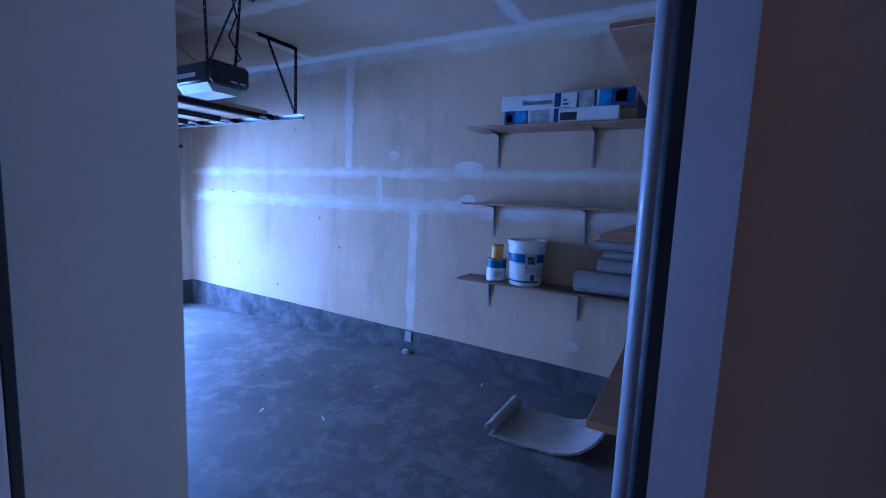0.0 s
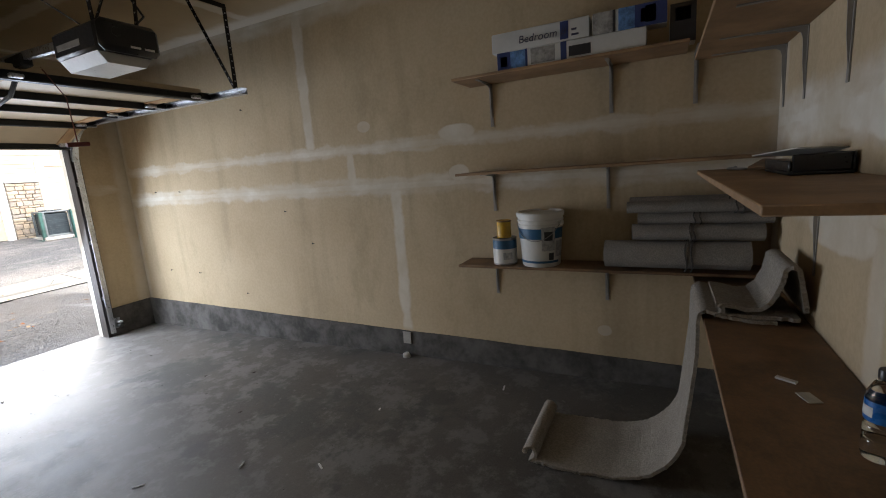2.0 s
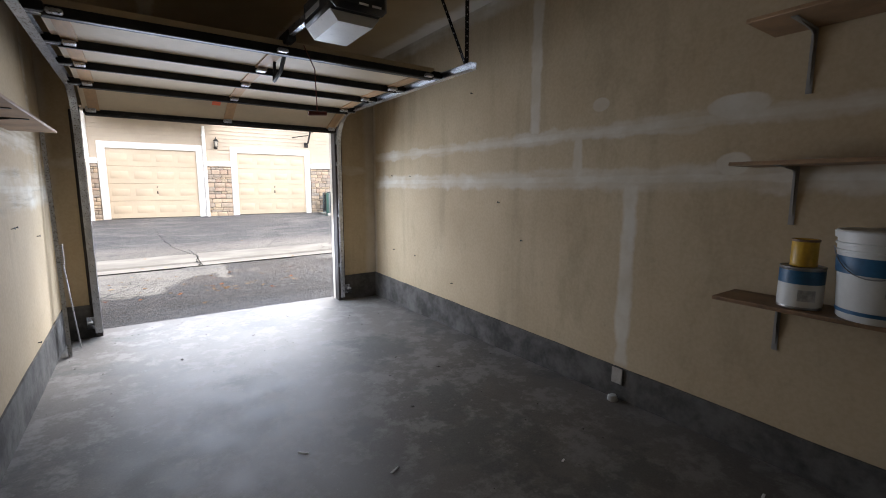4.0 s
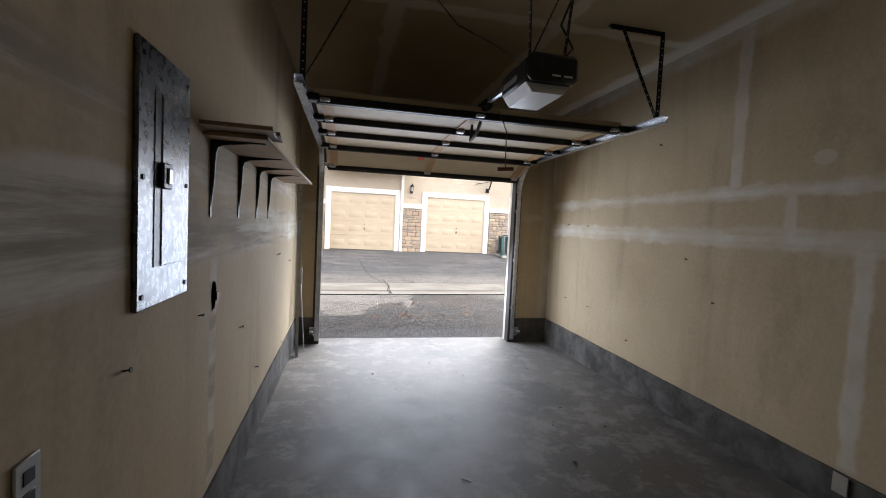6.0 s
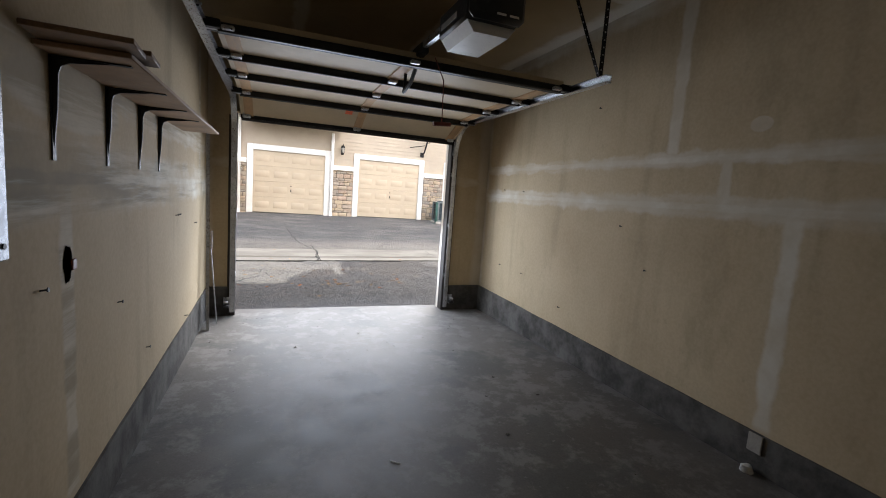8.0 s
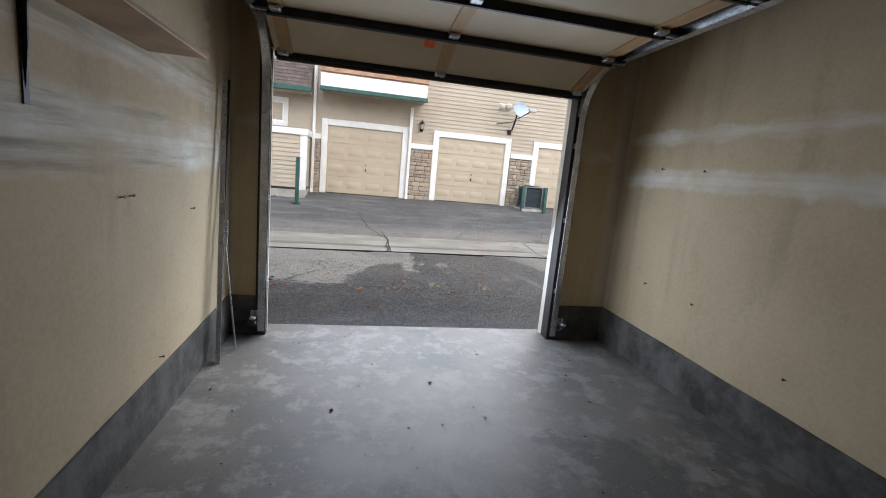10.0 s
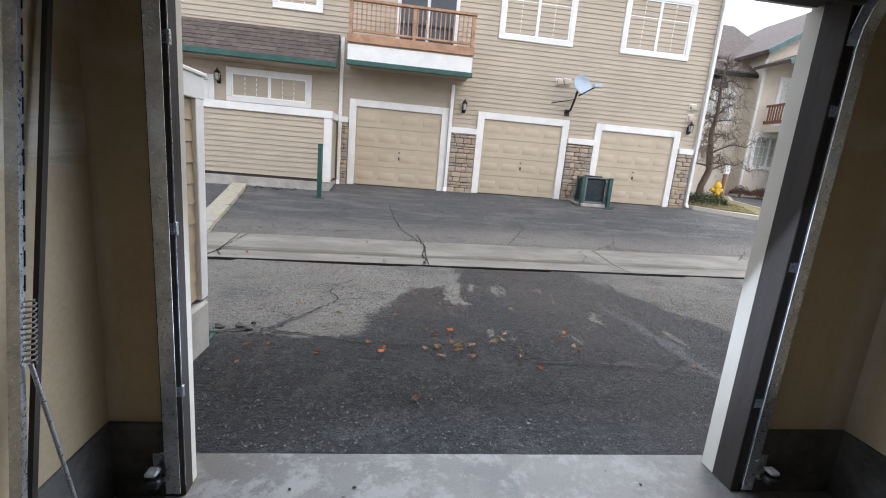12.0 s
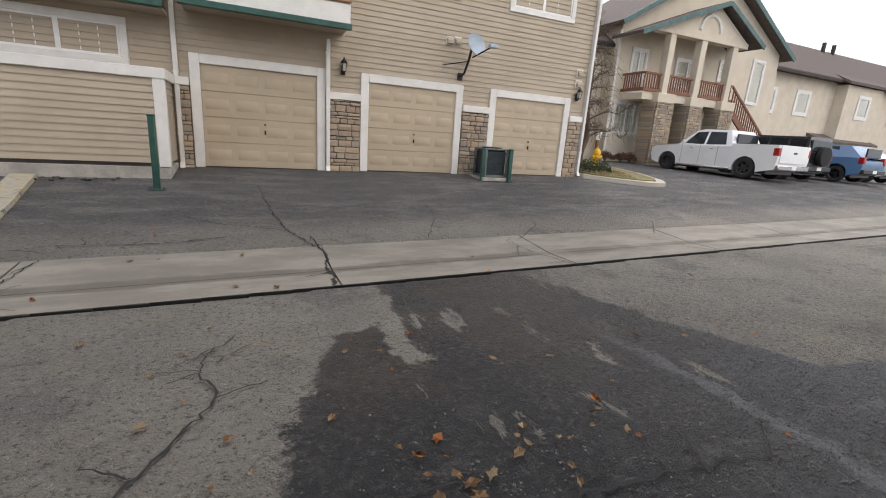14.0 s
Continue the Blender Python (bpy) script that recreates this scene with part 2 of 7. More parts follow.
M_SHINGLE = surface("brown_asphalt_shingle", (0.15, 0.115, 0.1), 0.9, 0, 0.35, 6, 120, 0.4, random=0.45, island=0.45)
M_STUCCO = surface("cream_stucco", (0.6, 0.53, 0.425), 0.85, 0, 0.08, 1.0, 60, 0.3)
M_RAIL = surface("redwood_rail", (0.2, 0.085, 0.05), 0.65, 0, 0.3, 6, 60, 0.2)
M_DECK = surface("cedar_deck_rail", (0.36, 0.2, 0.115), 0.65, 0, 0.3, 5, 60, 0.2)
M_CONC = surface("pale_concrete", (0.36, 0.335, 0.295), 0.85, 0, 0.28, 2.2, 80, 0.3)
M_VINYL = surface("window_vinyl", (0.78, 0.78, 0.76), 0.35, 0, 0.04, 5, 80, 0.03)


def stone_material():
    n = Nodes("ledge_stone", 0.85)
    r = n.random()
    c = n.mix(r, (0.4, 0.3, 0.2), (0.22, 0.2, 0.175))
    c = n.mix(n.ramp(n.math("FRACT", n.math("MULTIPLY", r, 7.3)), 0.65, 0.9, 0, 0.75), c, (0.42, 0.33, 0.22))
    c = n.mix(n.ramp(n.math("FRACT", n.math("MULTIPLY", r, 13.7)), 0.75, 0.95, 0, 0.7), c, (0.3, 0.2, 0.15))
    f = n.noise(22, 5, 0.7)
    c = n.mix(n.ramp(f, 0.35, 0.7, 0, 0.4), c, (0.5, 0.42, 0.32))
    n.color(c)
    n.bump(f, 0.6, 0.02)
    return n.mat


M_STONE = stone_material()
M_MORTAR = surface("stone_mortar", (0.12, 0.105, 0.085), 0.95, 0, 0.3, 10, 60, 0.4)


def glass_pane(name, tint=(0.9, 0.95, 0.95)):
    n = Nodes(name, 0.03)
    n.color(tint)
    n.bsdf.inputs["Transmission Weight"].default_value = 1.0
    n.bsdf.inputs["IOR"].default_value = 1.45
    return n.mat


M_GLASS = glass_pane("window_glass")
M_BLIND = surface("pale_blinds", (0.55, 0.53, 0.42), 0.8, 0, 0.15, 2, 40, 0.1)
M_BLINDGREY = surface("grey_blinds", (0.36, 0.41, 0.46), 0.8, 0, 0.2, 2, 40, 0.1)
# near-black colour that paints the shade of unlit interiors
M_ROOMSHADE = surface("unlit_room_shade", (0.05, 0.052, 0.055), 0.9, 0, 0.3, 2, 40, 0.0)


# ---- helpers for meshes ----
def finish(name, bm, material, smooth=40):
    bmesh.ops.recalc_face_normals(bm, faces=bm.faces)
    me = bpy.data.meshes.new(name)
    bm.to_mesh(me)
    bm.free()
    if material:
        me.materials.append(material)
    if smooth:
        me.polygons.foreach_set("use_smooth", [True] * len(me.polygons))
        me.set_sharp_from_angle(angle=radians(smooth))
    return me


def part(name, bm, material, parent, label="", m=None):
    """One mesh object under a thing or under a part."""
    ob = new(name, bm if isinstance(bm, bpy.types.Mesh) else finish(name, bm, material))
    ob.parent = parent
    if m is not None:
        ob.matrix_basis = m
    if label:
        tagged(ob, label)
    return ob


def empty(name, label, category, m=None, group="", kind=""):
    ob = new(name)
    ob.empty_display_size = 0.05
    if m is not None:
        ob.matrix_basis = m
    return tagged(ob, label, category, group, kind)


def solid(name, bm, material, label, category, m=None, group="", kind="", smooth=40):
    ob = new(name, finish(name, bm, material, smooth))
    if m is not None:
        ob.matrix_basis = m
    return tagged(ob, label, category, group, kind)


def box(lo, hi, bevel=0.0, bm=None):
    own = bm is None
    bm = bm or bmesh.new()
    c = [(a + b) / 2 for a, b in zip(lo, hi)]
    s = [abs(b - a) for a, b in zip(lo, hi)]
    geo = bmesh.ops.create_cube(bm, size=1, matrix=Matrix.Translation(c) @ Matrix.Diagonal((*s, 1)))
    if bevel:
        edges = list({e for v in geo["verts"] for e in v.link_edges})
        bmesh.ops.bevel(bm, geom=edges, offset=min(bevel, min(s) * 0.45), segments=1, affect="EDGES", profile=0.5)
    return bm


def boxes(items, bevel=0.0):
    bm = bmesh.new()
    for lo, hi in items:
        box(lo, hi, bevel, bm)
    return bm


def prism(outline, axis, lo, hi, bm=None):
    """An outline (pairs) drawn out along one axis; the pairs are the two other axes in order."""
    bm = bm or bmesh.new()

    def at(p, v):
        q = list(p)
        q.insert(axis, v)
        return q

    a = [bm.verts.new(at(p, lo)) for p in outline]
    b = [bm.verts.new(at(p, hi)) for p in outline]
    k = len(outline)
    bm.faces.new(a[::-1])
    bm.faces.new(b)
    for i in range(k):
        bm.faces.new((a[i], a[(i + 1) % k], b[(i + 1) % k], b[i]))
    return bm


def rod(p, q, r, r2=None, sides=10, bm=None, caps=True):
    bm = bm or bmesh.new()
    p, q = Vector(p), Vector(q)
    d = q - p
    m = Matrix.Translation((p + q) / 2) @ d.to_track_quat("Z", "Y").to_matrix().to_4x4()
    bmesh.ops.create_cone(bm, cap_ends=caps, segments=sides, radius1=r, radius2=r if r2 is None else r2, depth=d.length, matrix=m)
    return bm


def beam(p, q, w, h, bm=None):
    """A rectangular bar from p to q."""
    bm = bm or bmesh.new()
    p, q = Vector(p), Vector(q)
    d = q - p
    m = Matrix.Translation((p + q) / 2) @ d.to_track_quat("Y", "Z").to_matrix().to_4x4() @ Matrix.Diagonal((w, d.length, h, 1))
    bmesh.ops.create_cube(bm, size=1, matrix=m)
    return bm


def lathe(profile, sides=24, bm=None, centre=(0, 0, 0)):
    """Pairs of radius and height turned about z."""
    bm = bm or bmesh.new()
    rings = []
    for r, z in profile:
        if r < 1e-5:
            rings.append([bm.verts.new((centre[0], centre[1], centre[2] + z))])
        else:
            rings.append([bm.verts.new((centre[0] + r * math.cos(2 * math.pi * i / sides), centre[1] + r * math.sin(2 * math.pi * i / sides), centre[2] + z)) for i in range(sides)])
    for a, b in zip(rings, rings[1:]):
        for i in range(sides):
            j = (i + 1) % sides
            if len(a) == 1 and len(b) == 1:
                continue
            if len(a) == 1:
                bm.faces.new((a[0], b[i], b[j]))
            elif len(b) == 1:
                bm.faces.new((a[i], a[j], b[0]))
            else:
                bm.faces.new((a[i], a[j], b[j], b[i]))
    return bm


def sweep(points, r, sides=8, bm=None):
    """A round tube through points; r is one radius or one for each point."""
    bm = bm or bmesh.new()
    pts = [Vector(p) for p in points]
    rings = []
    up = Vector((0.31, 0.17, 0.93))
    for i, p in enumerate(pts):
        d = (pts[min(i + 1, len(pts) - 1)] - pts[max(i - 1, 0)]).normalized()
        a = d.cross(up)
        if a.length < 1e-3:
            a = d.cross(Vector((1, 0, 0)))
        a.normalize()
        b = d.cross(a)
        rr = r[i] if isinstance(r, (list, tuple)) else r
        rings.append([bm.verts.new(p + rr * (math.cos(2 * math.pi * k / sides) * a + math.sin(2 * math.pi * k / sides) * b)) for k in range(sides)])
    for a, b in zip(rings, rings[1:]):
        for k in range(sides):
            bm.faces.new((a[k], a[(k + 1) % sides], b[(k + 1) % sides], b[k]))
    bm.faces.new(rings[0][::-1])
    bm.faces.new(rings[-1])
    return bm


def ribbon(line, lo, hi, thick, axis=0, bm=None):
    """A sheet of even thickness: a line of pairs, drawn out along one axis."""
    pts = [Vector(p) for p in line]
    left, right = [], []
    for i, p in enumerate(pts):
        d = (pts[min(i + 1, len(pts) - 1)] - pts[max(i - 1, 0)]).normalized()
        n = Vector((-d.y, d.x)) * thick / 2
        left.append(p + n)
        right.append(p - n)
    return prism([tuple(p) for p in left + right[::-1]], axis, lo, hi, bm)


def smoothstep(a, b, v):
    t = max(0.0, min(1.0, (v - a) / (b - a)))
    return t * t * (3 - 2 * t)


# ---- ground ----
PROFILE = ((-60, -0.05), (0.1, -0.02), (1.0, 0.035), (2.0, 0.0), (3.2, -0.075), (4.25, -0.09), (4.85, -0.115), (5.75, -0.04), (8.0, 0.17), (10.9, 0.485), (13, 0.53), (19, 0.66), (60, 0.7))


def gutter_shift(x):
    """The gutter runs a little askew to the garage front."""
    return 0.06 + 0.045 * min(max(x, -30), 40)


def ground_z(x, y):
    y = y - gutter_shift(x) * smoothstep(1.5, 4.0, y) * (1 - smoothstep(6.5, 9.5, y))
    z = float(np.interp(y, [p[0] for p in PROFILE], [p[1] for p in PROFILE]))
    return z + 0.006 * (min(max(x, -8), 24) - 1) * smoothstep(0.3, 4.0, y)


def floor_z(y):
    return -0.015 * y


def asphalt():
    n = Nodes("old_asphalt", 0.8)
    x, y, z = n.xyz()
    sub, mul, add = (lambda a, b: n.math("SUBTRACT", a, b)), (lambda a, b: n.math("MULTIPLY", a, b)), (lambda a, b: n.math("ADD", a, b))
    inv = lambda a: n.math("SUBTRACT", 1.0, a)
    big = n.noise(0.35, 6, 0.62)
    mid = n.noise(1.7, 6, 0.68)
    small = n.noise(9, 5, 0.7)
    stone = n.voronoi(70)
    speck = n.noise(26, 5, 0.85)
    fine = n.noise(160, 2, 0.6)
    # worn grey binder, browner in broad patches
    c = n.mix(n.ramp(big, 0.35, 0.65), (0.2, 0.182, 0.157), (0.285, 0.258, 0.22))
    c = n.mix(n.ramp(mid, 0.5, 0.72, 0, 0.6), c, (0.3, 0.255, 0.2))
    c = n.mix(n.ramp(n.noise(0.9, 5, 0.7, offset=(7, 3, 0)), 0.55, 0.66, 0, 0.55), c, (0.11, 0.105, 0.1))
    # the far apron has been sealed and is darker, with worn wheel marks
    apron = mul(n.ramp(add(sub(y, mul(x, 0.045)), mul(sub(mid, 0.5), 1.3)), 6.2, 7.4), n.ramp(mid, 0.2, 0.7, 0.95, 0.75))
    c = n.mix(apron, c, n.mix(n.ramp(n.noise(1.0, 7, 0.72, (0.8, 2.4, 1)), 0.45, 0.66), (0.07, 0.071, 0.077), (0.18, 0.171, 0.158)))
    wob = mul(sub(n.noise(2.6, 8, 0.74, offset=(2, 8, 0)), 0.5), 0.85)
    wob2 = mul(sub(n.noise(1.1, 6, 0.7, offset=(5, 1, 0)), 0.5), 0.9)
    xx, yy = add(x, mul(wob, 0.8)), add(y, wob)
    edge = 0.03
    # crumbled black strip before the garage
    strip = n.ramp(yy, 1.47, 1.53, 1.0, 0.0)
    # the tongue of damp that reaches up from it
    tongue = mul(mul(n.ramp(sub(xx, n.math("MULTIPLY_ADD", y, 0.32, -0.03)), -edge, edge), n.ramp(xx, 1.3, 1.36, 1.0, 0.0)), n.ramp(yy, 3.2, 3.28, 1.0, 0.0))
    # the broad damp run from the strip to the gutter
    limit = add(3.75, mul(n.math("MAXIMUM", sub(3.2, y), 0.0), 0.35))
    left = n.math("MAXIMUM", n.ramp(sub(xx, 1.6), -edge, edge), n.ramp(yy, 2.5, 2.56, 1.0, 0.0))
    run = mul(mul(left, n.ramp(sub(add(x, mul(wob2, 0.7)), limit), -0.04, 0.05, 1.0, 0.0)), n.ramp(xx, 0.7, 0.76))
    dry = n.ramp(n.noise(1.7, 6, 0.72, (1.6, 0.5, 1), offset=(1, 4, 0)), 0.575, 0.605, 0.0, 0.85)
    stain = n.math("MAXIMUM", n.math("MAXIMUM", strip, tongue), mul(run, inv(dry)))
    stain = mul(mul(stain, n.ramp(x, 5.0, 7.5, 1.0, 0.2)), n.ramp(sub(y, mul(x, 0.045)), 4.26, 4.31, 1.0, 0.0))
    brown = n.ramp(n.noise(0.8, 5, 0.65, offset=(3, 3, 3)), 0.42, 0.6)
    wet = n.mix(mul(brown, n.ramp(y, 1.5, 2.6)), (0.044, 0.045, 0.051), (0.09, 0.072, 0.058))
    wet = n.mix(n.ramp(n.noise(3.4, 6, 0.75, offset=(8, 1, 2)), 0.5, 0.66, 0, 0.6), wet, (0.115, 0.108, 0.105))
    wet = n.mix(n.ramp(x, 1.7, 2.7, 0, 0.5), wet, (0.1, 0.09, 0.083))
    # pale stones and dark pits in the binder
    c = n.mix(n.ramp(stone, 0.1, 0.34, 0.75, 0.0), c, (0.3, 0.268, 0.225))
    c = n.mix(n.ramp(speck, 0.36, 0.47, 0.85, 0.0), c, (0.035, 0.032, 0.03))
    c = n.mix(n.ramp(speck, 0.55, 0.68, 0.0, 0.75), c, (0.4, 0.36, 0.31))
    c = n.mix(stain, c, wet)
    grit = n.noise(22, 6, 0.9)
    c = n.mix(mul(mul(stain, n.ramp(grit, 0.52, 0.62, 0.0, 0.6)), n.ramp(mid, 0.35, 0.65, 0.5, 1.0)), c, (0.25, 0.24, 0.23))
    c = n.mix(mul(stain, n.ramp(grit, 0.36, 0.46, 0.8, 0.0)), c, (0.012, 0.012, 0.014))
    # pale salt run
    line = add(sub(x, mul(y, 0.0)), add(mul(wob, 0.35), mul(n.ramp(y, 1.2, 3.0), 0.1)))
    salt = mul(mul(band(n, line, 3.2, 0.07, mul(sub(small, 0.5), 0.35)), n.ramp(y, 1.7, 3.1, 0.5, 0.0)), n.ramp(small, 0.35, 0.6, 0.35, 1.0))
    c = n.mix(salt, c, (0.36, 0.365, 0.38))
    n.color(c)
    # shallow film of water lying in a low line
    pool = mul(band(n, yy, 1.15, 0.035, mul(wob2, 0.35)), n.ramp(n.noise(1.3, 4, 0.6, (0.6, 1.5, 1), offset=(0, 6, 2)), 0.42, 0.5))
    n.rough(sub(sub(0.86, mul(stain, 0.42)), mul(pool, 0.1)))
    h = add(mul(stone, -0.6), add(mul(fine, 0.3), add(mul(small, 1.2), mul(mul(grit, stain), 3.2))))
    n.bump(mul(add(h, mul(speck, 1.6)), inv(mul(pool, 0.6))), 1.0, 0.03)
    return n.mat


M_ASPHALT = asphalt()


def grid_mesh(xs, ys, height):
    bm = bmesh.new()
    rows = [[bm.verts.new((x, y, height(x, y))) for x in xs] for y in ys]
    for a, b in zip(rows, rows[1:]):
        for i in range(len(xs) - 1):
            bm.faces.new((a[i], a[i + 1], b[i + 1], b[i]))
    return bm


def build_ground():
    def pitted(x, y):
        z = ground_z(x, y)
        if 0.3 < y < 4.2 and -3 < x < 7:
            z += 0.012 * noise.noise((x * 1.1, y * 1.1, 2)) + 0.006 * noise.noise((x * 4, y * 4, 5))
        if 4.2 < y - gutter_shift(x) < 5.8:
            z -= 0.03
        return z - (0.25 if y < 0.12 and -1.2 < x < 4 else 0)

    xs = sorted(set([-400, -150, -60, -30, -15] + [round(-8 + 0.12 * i, 3) for i in range(int(20 / 0.12))] + [13, 15, 18, 22, 27, 34, 45, 60, 100, 200, 400]))
    ys = sorted(set([-400, -150, -60, -25, -10, -7, -3, 0.1, 0.13] + [round(0.2 + 0.1 * i, 3) for i in range(int(11 / 0.1))] + [11.5, 12, 13, 14, 16, 19, 23, 30, 40, 60, 100, 200, 400]))
    solid("ground", grid_mesh(xs, ys, pitted), M_ASPHALT, "cracked patched asphalt alley with damp dark stains", "ground", kind="structure")


def gutter_piece(x0, x1, y0, y1):
    """One slab of the gutter, with uneven joint ends."""
    bm = bmesh.new()
    n = 6
    top, low = [], []
    for j in range(2):
        for i in range(n + 1):
            x = x0 + (x1 - x0) * i / n
            y = (y0 if j == 0 else y1) + gutter_shift(x)
            z = ground_z(x, y)
            top.append(bm.verts.new((x, y, z + 0.006)))
            low.append(bm.verts.new((x, y, z - 0.12)))
    k = n + 1
    for i in range(n):
        bm.faces.new((top[i], top[i + 1], top[k + i + 1], top[k + i]))
        bm.faces.new((low[i], low[k + i], low[k + i + 1], low[i + 1]))
        bm.faces.new((top[i], low[i], low[i + 1], top[i + 1]))
        bm.faces.new((top[k + i], top[k + i + 1], low[k + i + 1], low[k + i]))
    bm.faces.new((top[0], top[k], low[k], low[0]))
    bm.faces.new((top[n], low[n], low[k + n], top[k + n]))
    return bm


def build_gutter():
    g = empty("gutter", "pale concrete drainage gutter across the alley", "gutter", kind="structure")
    n = Nodes("gutter_concrete", 0.8)
    x, y, z = n.xyz()
    y = n.math("SUBTRACT", y, n.math("MULTIPLY_ADD", x, 0.045, 0.06))
    mid, small, fine = n.noise(1.6, 6, 0.68, (0.5, 1.4, 1)), n.noise(9, 5, 0.7), n.noise(90, 3, 0.6)
    c = n.mix(n.ramp(mid, 0.35, 0.68), (0.16, 0.138, 0.11), (0.265, 0.238, 0.195))
    damp = n.math("MULTIPLY", band(n, y, 4.87, 0.11, n.math("MULTIPLY", n.math("SUBTRACT", mid, 0.5), 0.3)), n.ramp(n.noise(0.8, 4, 0.6, (1, 0.2, 1), offset=(5, 0, 0)), 0.38, 0.55, 0.15, 0.85))
    c = n.mix(damp, c, (0.085, 0.07, 0.05))
    c = n.mix(n.ramp(small, 0.6, 0.75, 0, 0.3), c, (0.12, 0.105, 0.09))
    c = n.mix(0.15, c, n.mix(fine, (0.08, 0.07, 0.06), (0.5, 0.47, 0.42)))
    n.color(c)
    n.bump(n.math("ADD", small, n.math("MULTIPLY", fine, 0.5)), 0.35, 0.008)
    xs = [-40, -20, -12, -8.2, -4.9, -1.75, 1.29, 4.5, 7.7, 10.9, 14.3, 18, 24, 32, 60]
    for a, b in zip(xs, xs[1:]):
        for lo, hi in ((4.27, 4.853), (4.862, 5.72)):
            part("gutter_slab", gutter_piece(a + 0.012, b - 0.012, lo, hi), n.mat, g)


build_ground()
build_gutter()


# ---- garage shell ----
def wall_shell():
    top = CEIL + 0.12
    # floor slab with a slight fall towards the door
    bm = bmesh.new()
    xs = [LW - 0.3 + i * (RW - LW + 0.6) / 20 for i in range(21)]
    ys = [BW - 0.3 + i * (0.17 - BW + 0.3) / 40 for i in range(41)]
    rows = [[bm.verts.new((x, y, floor_z(y) + 0.002 * noise.noise((x * 2, y * 2, 0)))) for x in xs] for y in ys]
    for a, b in zip(rows, rows[1:]):
        for i in range(20):
            bm.faces.new((a[i], a[i + 1], b[i + 1], b[i]))
    ext = bmesh.ops.extrude_face_region(bm, geom=list(bm.faces))
    for v in ext["geom"]:
        if isinstance(v, bmesh.types.BMVert):
            v.co.z -= 0.2
    solid("floor", bm, M_SLAB, "stained grey concrete garage floor", "floor", kind="structure")
    solid("wall_right", box((RW, BW, 0.15), (RW + 0.16, FW, top)), M_RIGHT, "unpainted tan drywall wall with taped joints", "wall", kind="structure")
    solid("wall_back", box((LW - 0.16, BW - 0.16, 0.0), (RW + 0.16, BW, top)), M_BACK, "unpainted drywall wall with smeared joint compound", "wall", kind="structure")
    # left wall with the doorway to the house
    bm = boxes([((LW - 0.16, -5.59, 0.15), (LW, FW, top)), ((LW - 0.16, BW, 0.0), (LW, -6.315, top)), ((LW - 0.16, -6.315, 2.42), (LW, -5.59, top))])
    solid("wall_left", bm, M_LEFT, "unpainted drywall wall with smeared grey joints", "wall", kind="structure")
    bm = boxes([((LW - 0.16, FW, 0.2), (-0.132, -0.005, top)), ((2.458, FW, 0.2), (RW + 0.16, 0.06, top)), ((-0.132, FW, 2.246), (2.458, 0.06, top))])
    solid("wall_front", bm, M_FRONT, "drywall wall around the garage door opening", "wall", kind="structure")
    solid("ceiling", box((LW - 0.16, BW - 0.16, CEIL), (RW + 0.16, 0.1, top)), M_CEIL, "unpainted drywall ceiling with taped joints", "ceiling", kind="structure")
    # concrete stem walls under the drywall
    for name, lo, hi in (("curb_right", (RW - 0.018, BW, -0.15), (RW + 0.16, FW, 0.255)), ("curb_left", (LW - 0.16, -5.56, -0.15), (LW + 0.012, FW, 0.255)),
                         ("curb_front_left", (LW + 0.012, FW - 0.02, -0.15), (-0.132, -0.005, 0.255)), ("curb_front_right", (2.458, FW - 0.02, -0.15), (RW - 0.018, 0.06, 0.255)),
                         ):
        bm = box(lo, hi)
        bmesh.ops.subdivide_edges(bm, edges=[e for e in bm.edges if e.calc_length() > 1], cuts=60)
        for v in bm.verts:
            if v.co.z > 0.2:
                v.co.z += 0.075 + 0.0125 * v.co.y + 0.006 * noise.noise(v.co * 3)
                v.co.x += 0.004 * noise.noise(v.co * 4 + Vector((7, 0, 0)))
        solid(name, bm, M_CURB, "rough grey concrete stem wall at the floor", "curb", kind="structure")
    # outside finish of the garage front
    ext = empty("facade_near", "beige siding on the garage front", "facade", kind="structure")
    part("siding", boxes([((-6, 0.1, 0.2), (-0.34, 0.13, 6.0)), ((2.568, 0.1, 0.2), (9, 0.13, 6.0)), ((-0.214, 0.1, 2.362), (2.568, 0.13, 6.0))]), M_SIDING, ext)
    part("storey", box((-6, -7.5, 3.21), (9, 0.1, 6.0)), M_SIDING, ext)
    part("side_wall", boxes([((3.1, -0.1, -0.1), (9, 0.1, 3.21)), ((-6, -0.1, -0.1), (-0.58, 0.1, 3.21))]), M_SIDING, ext)


wall_shell()


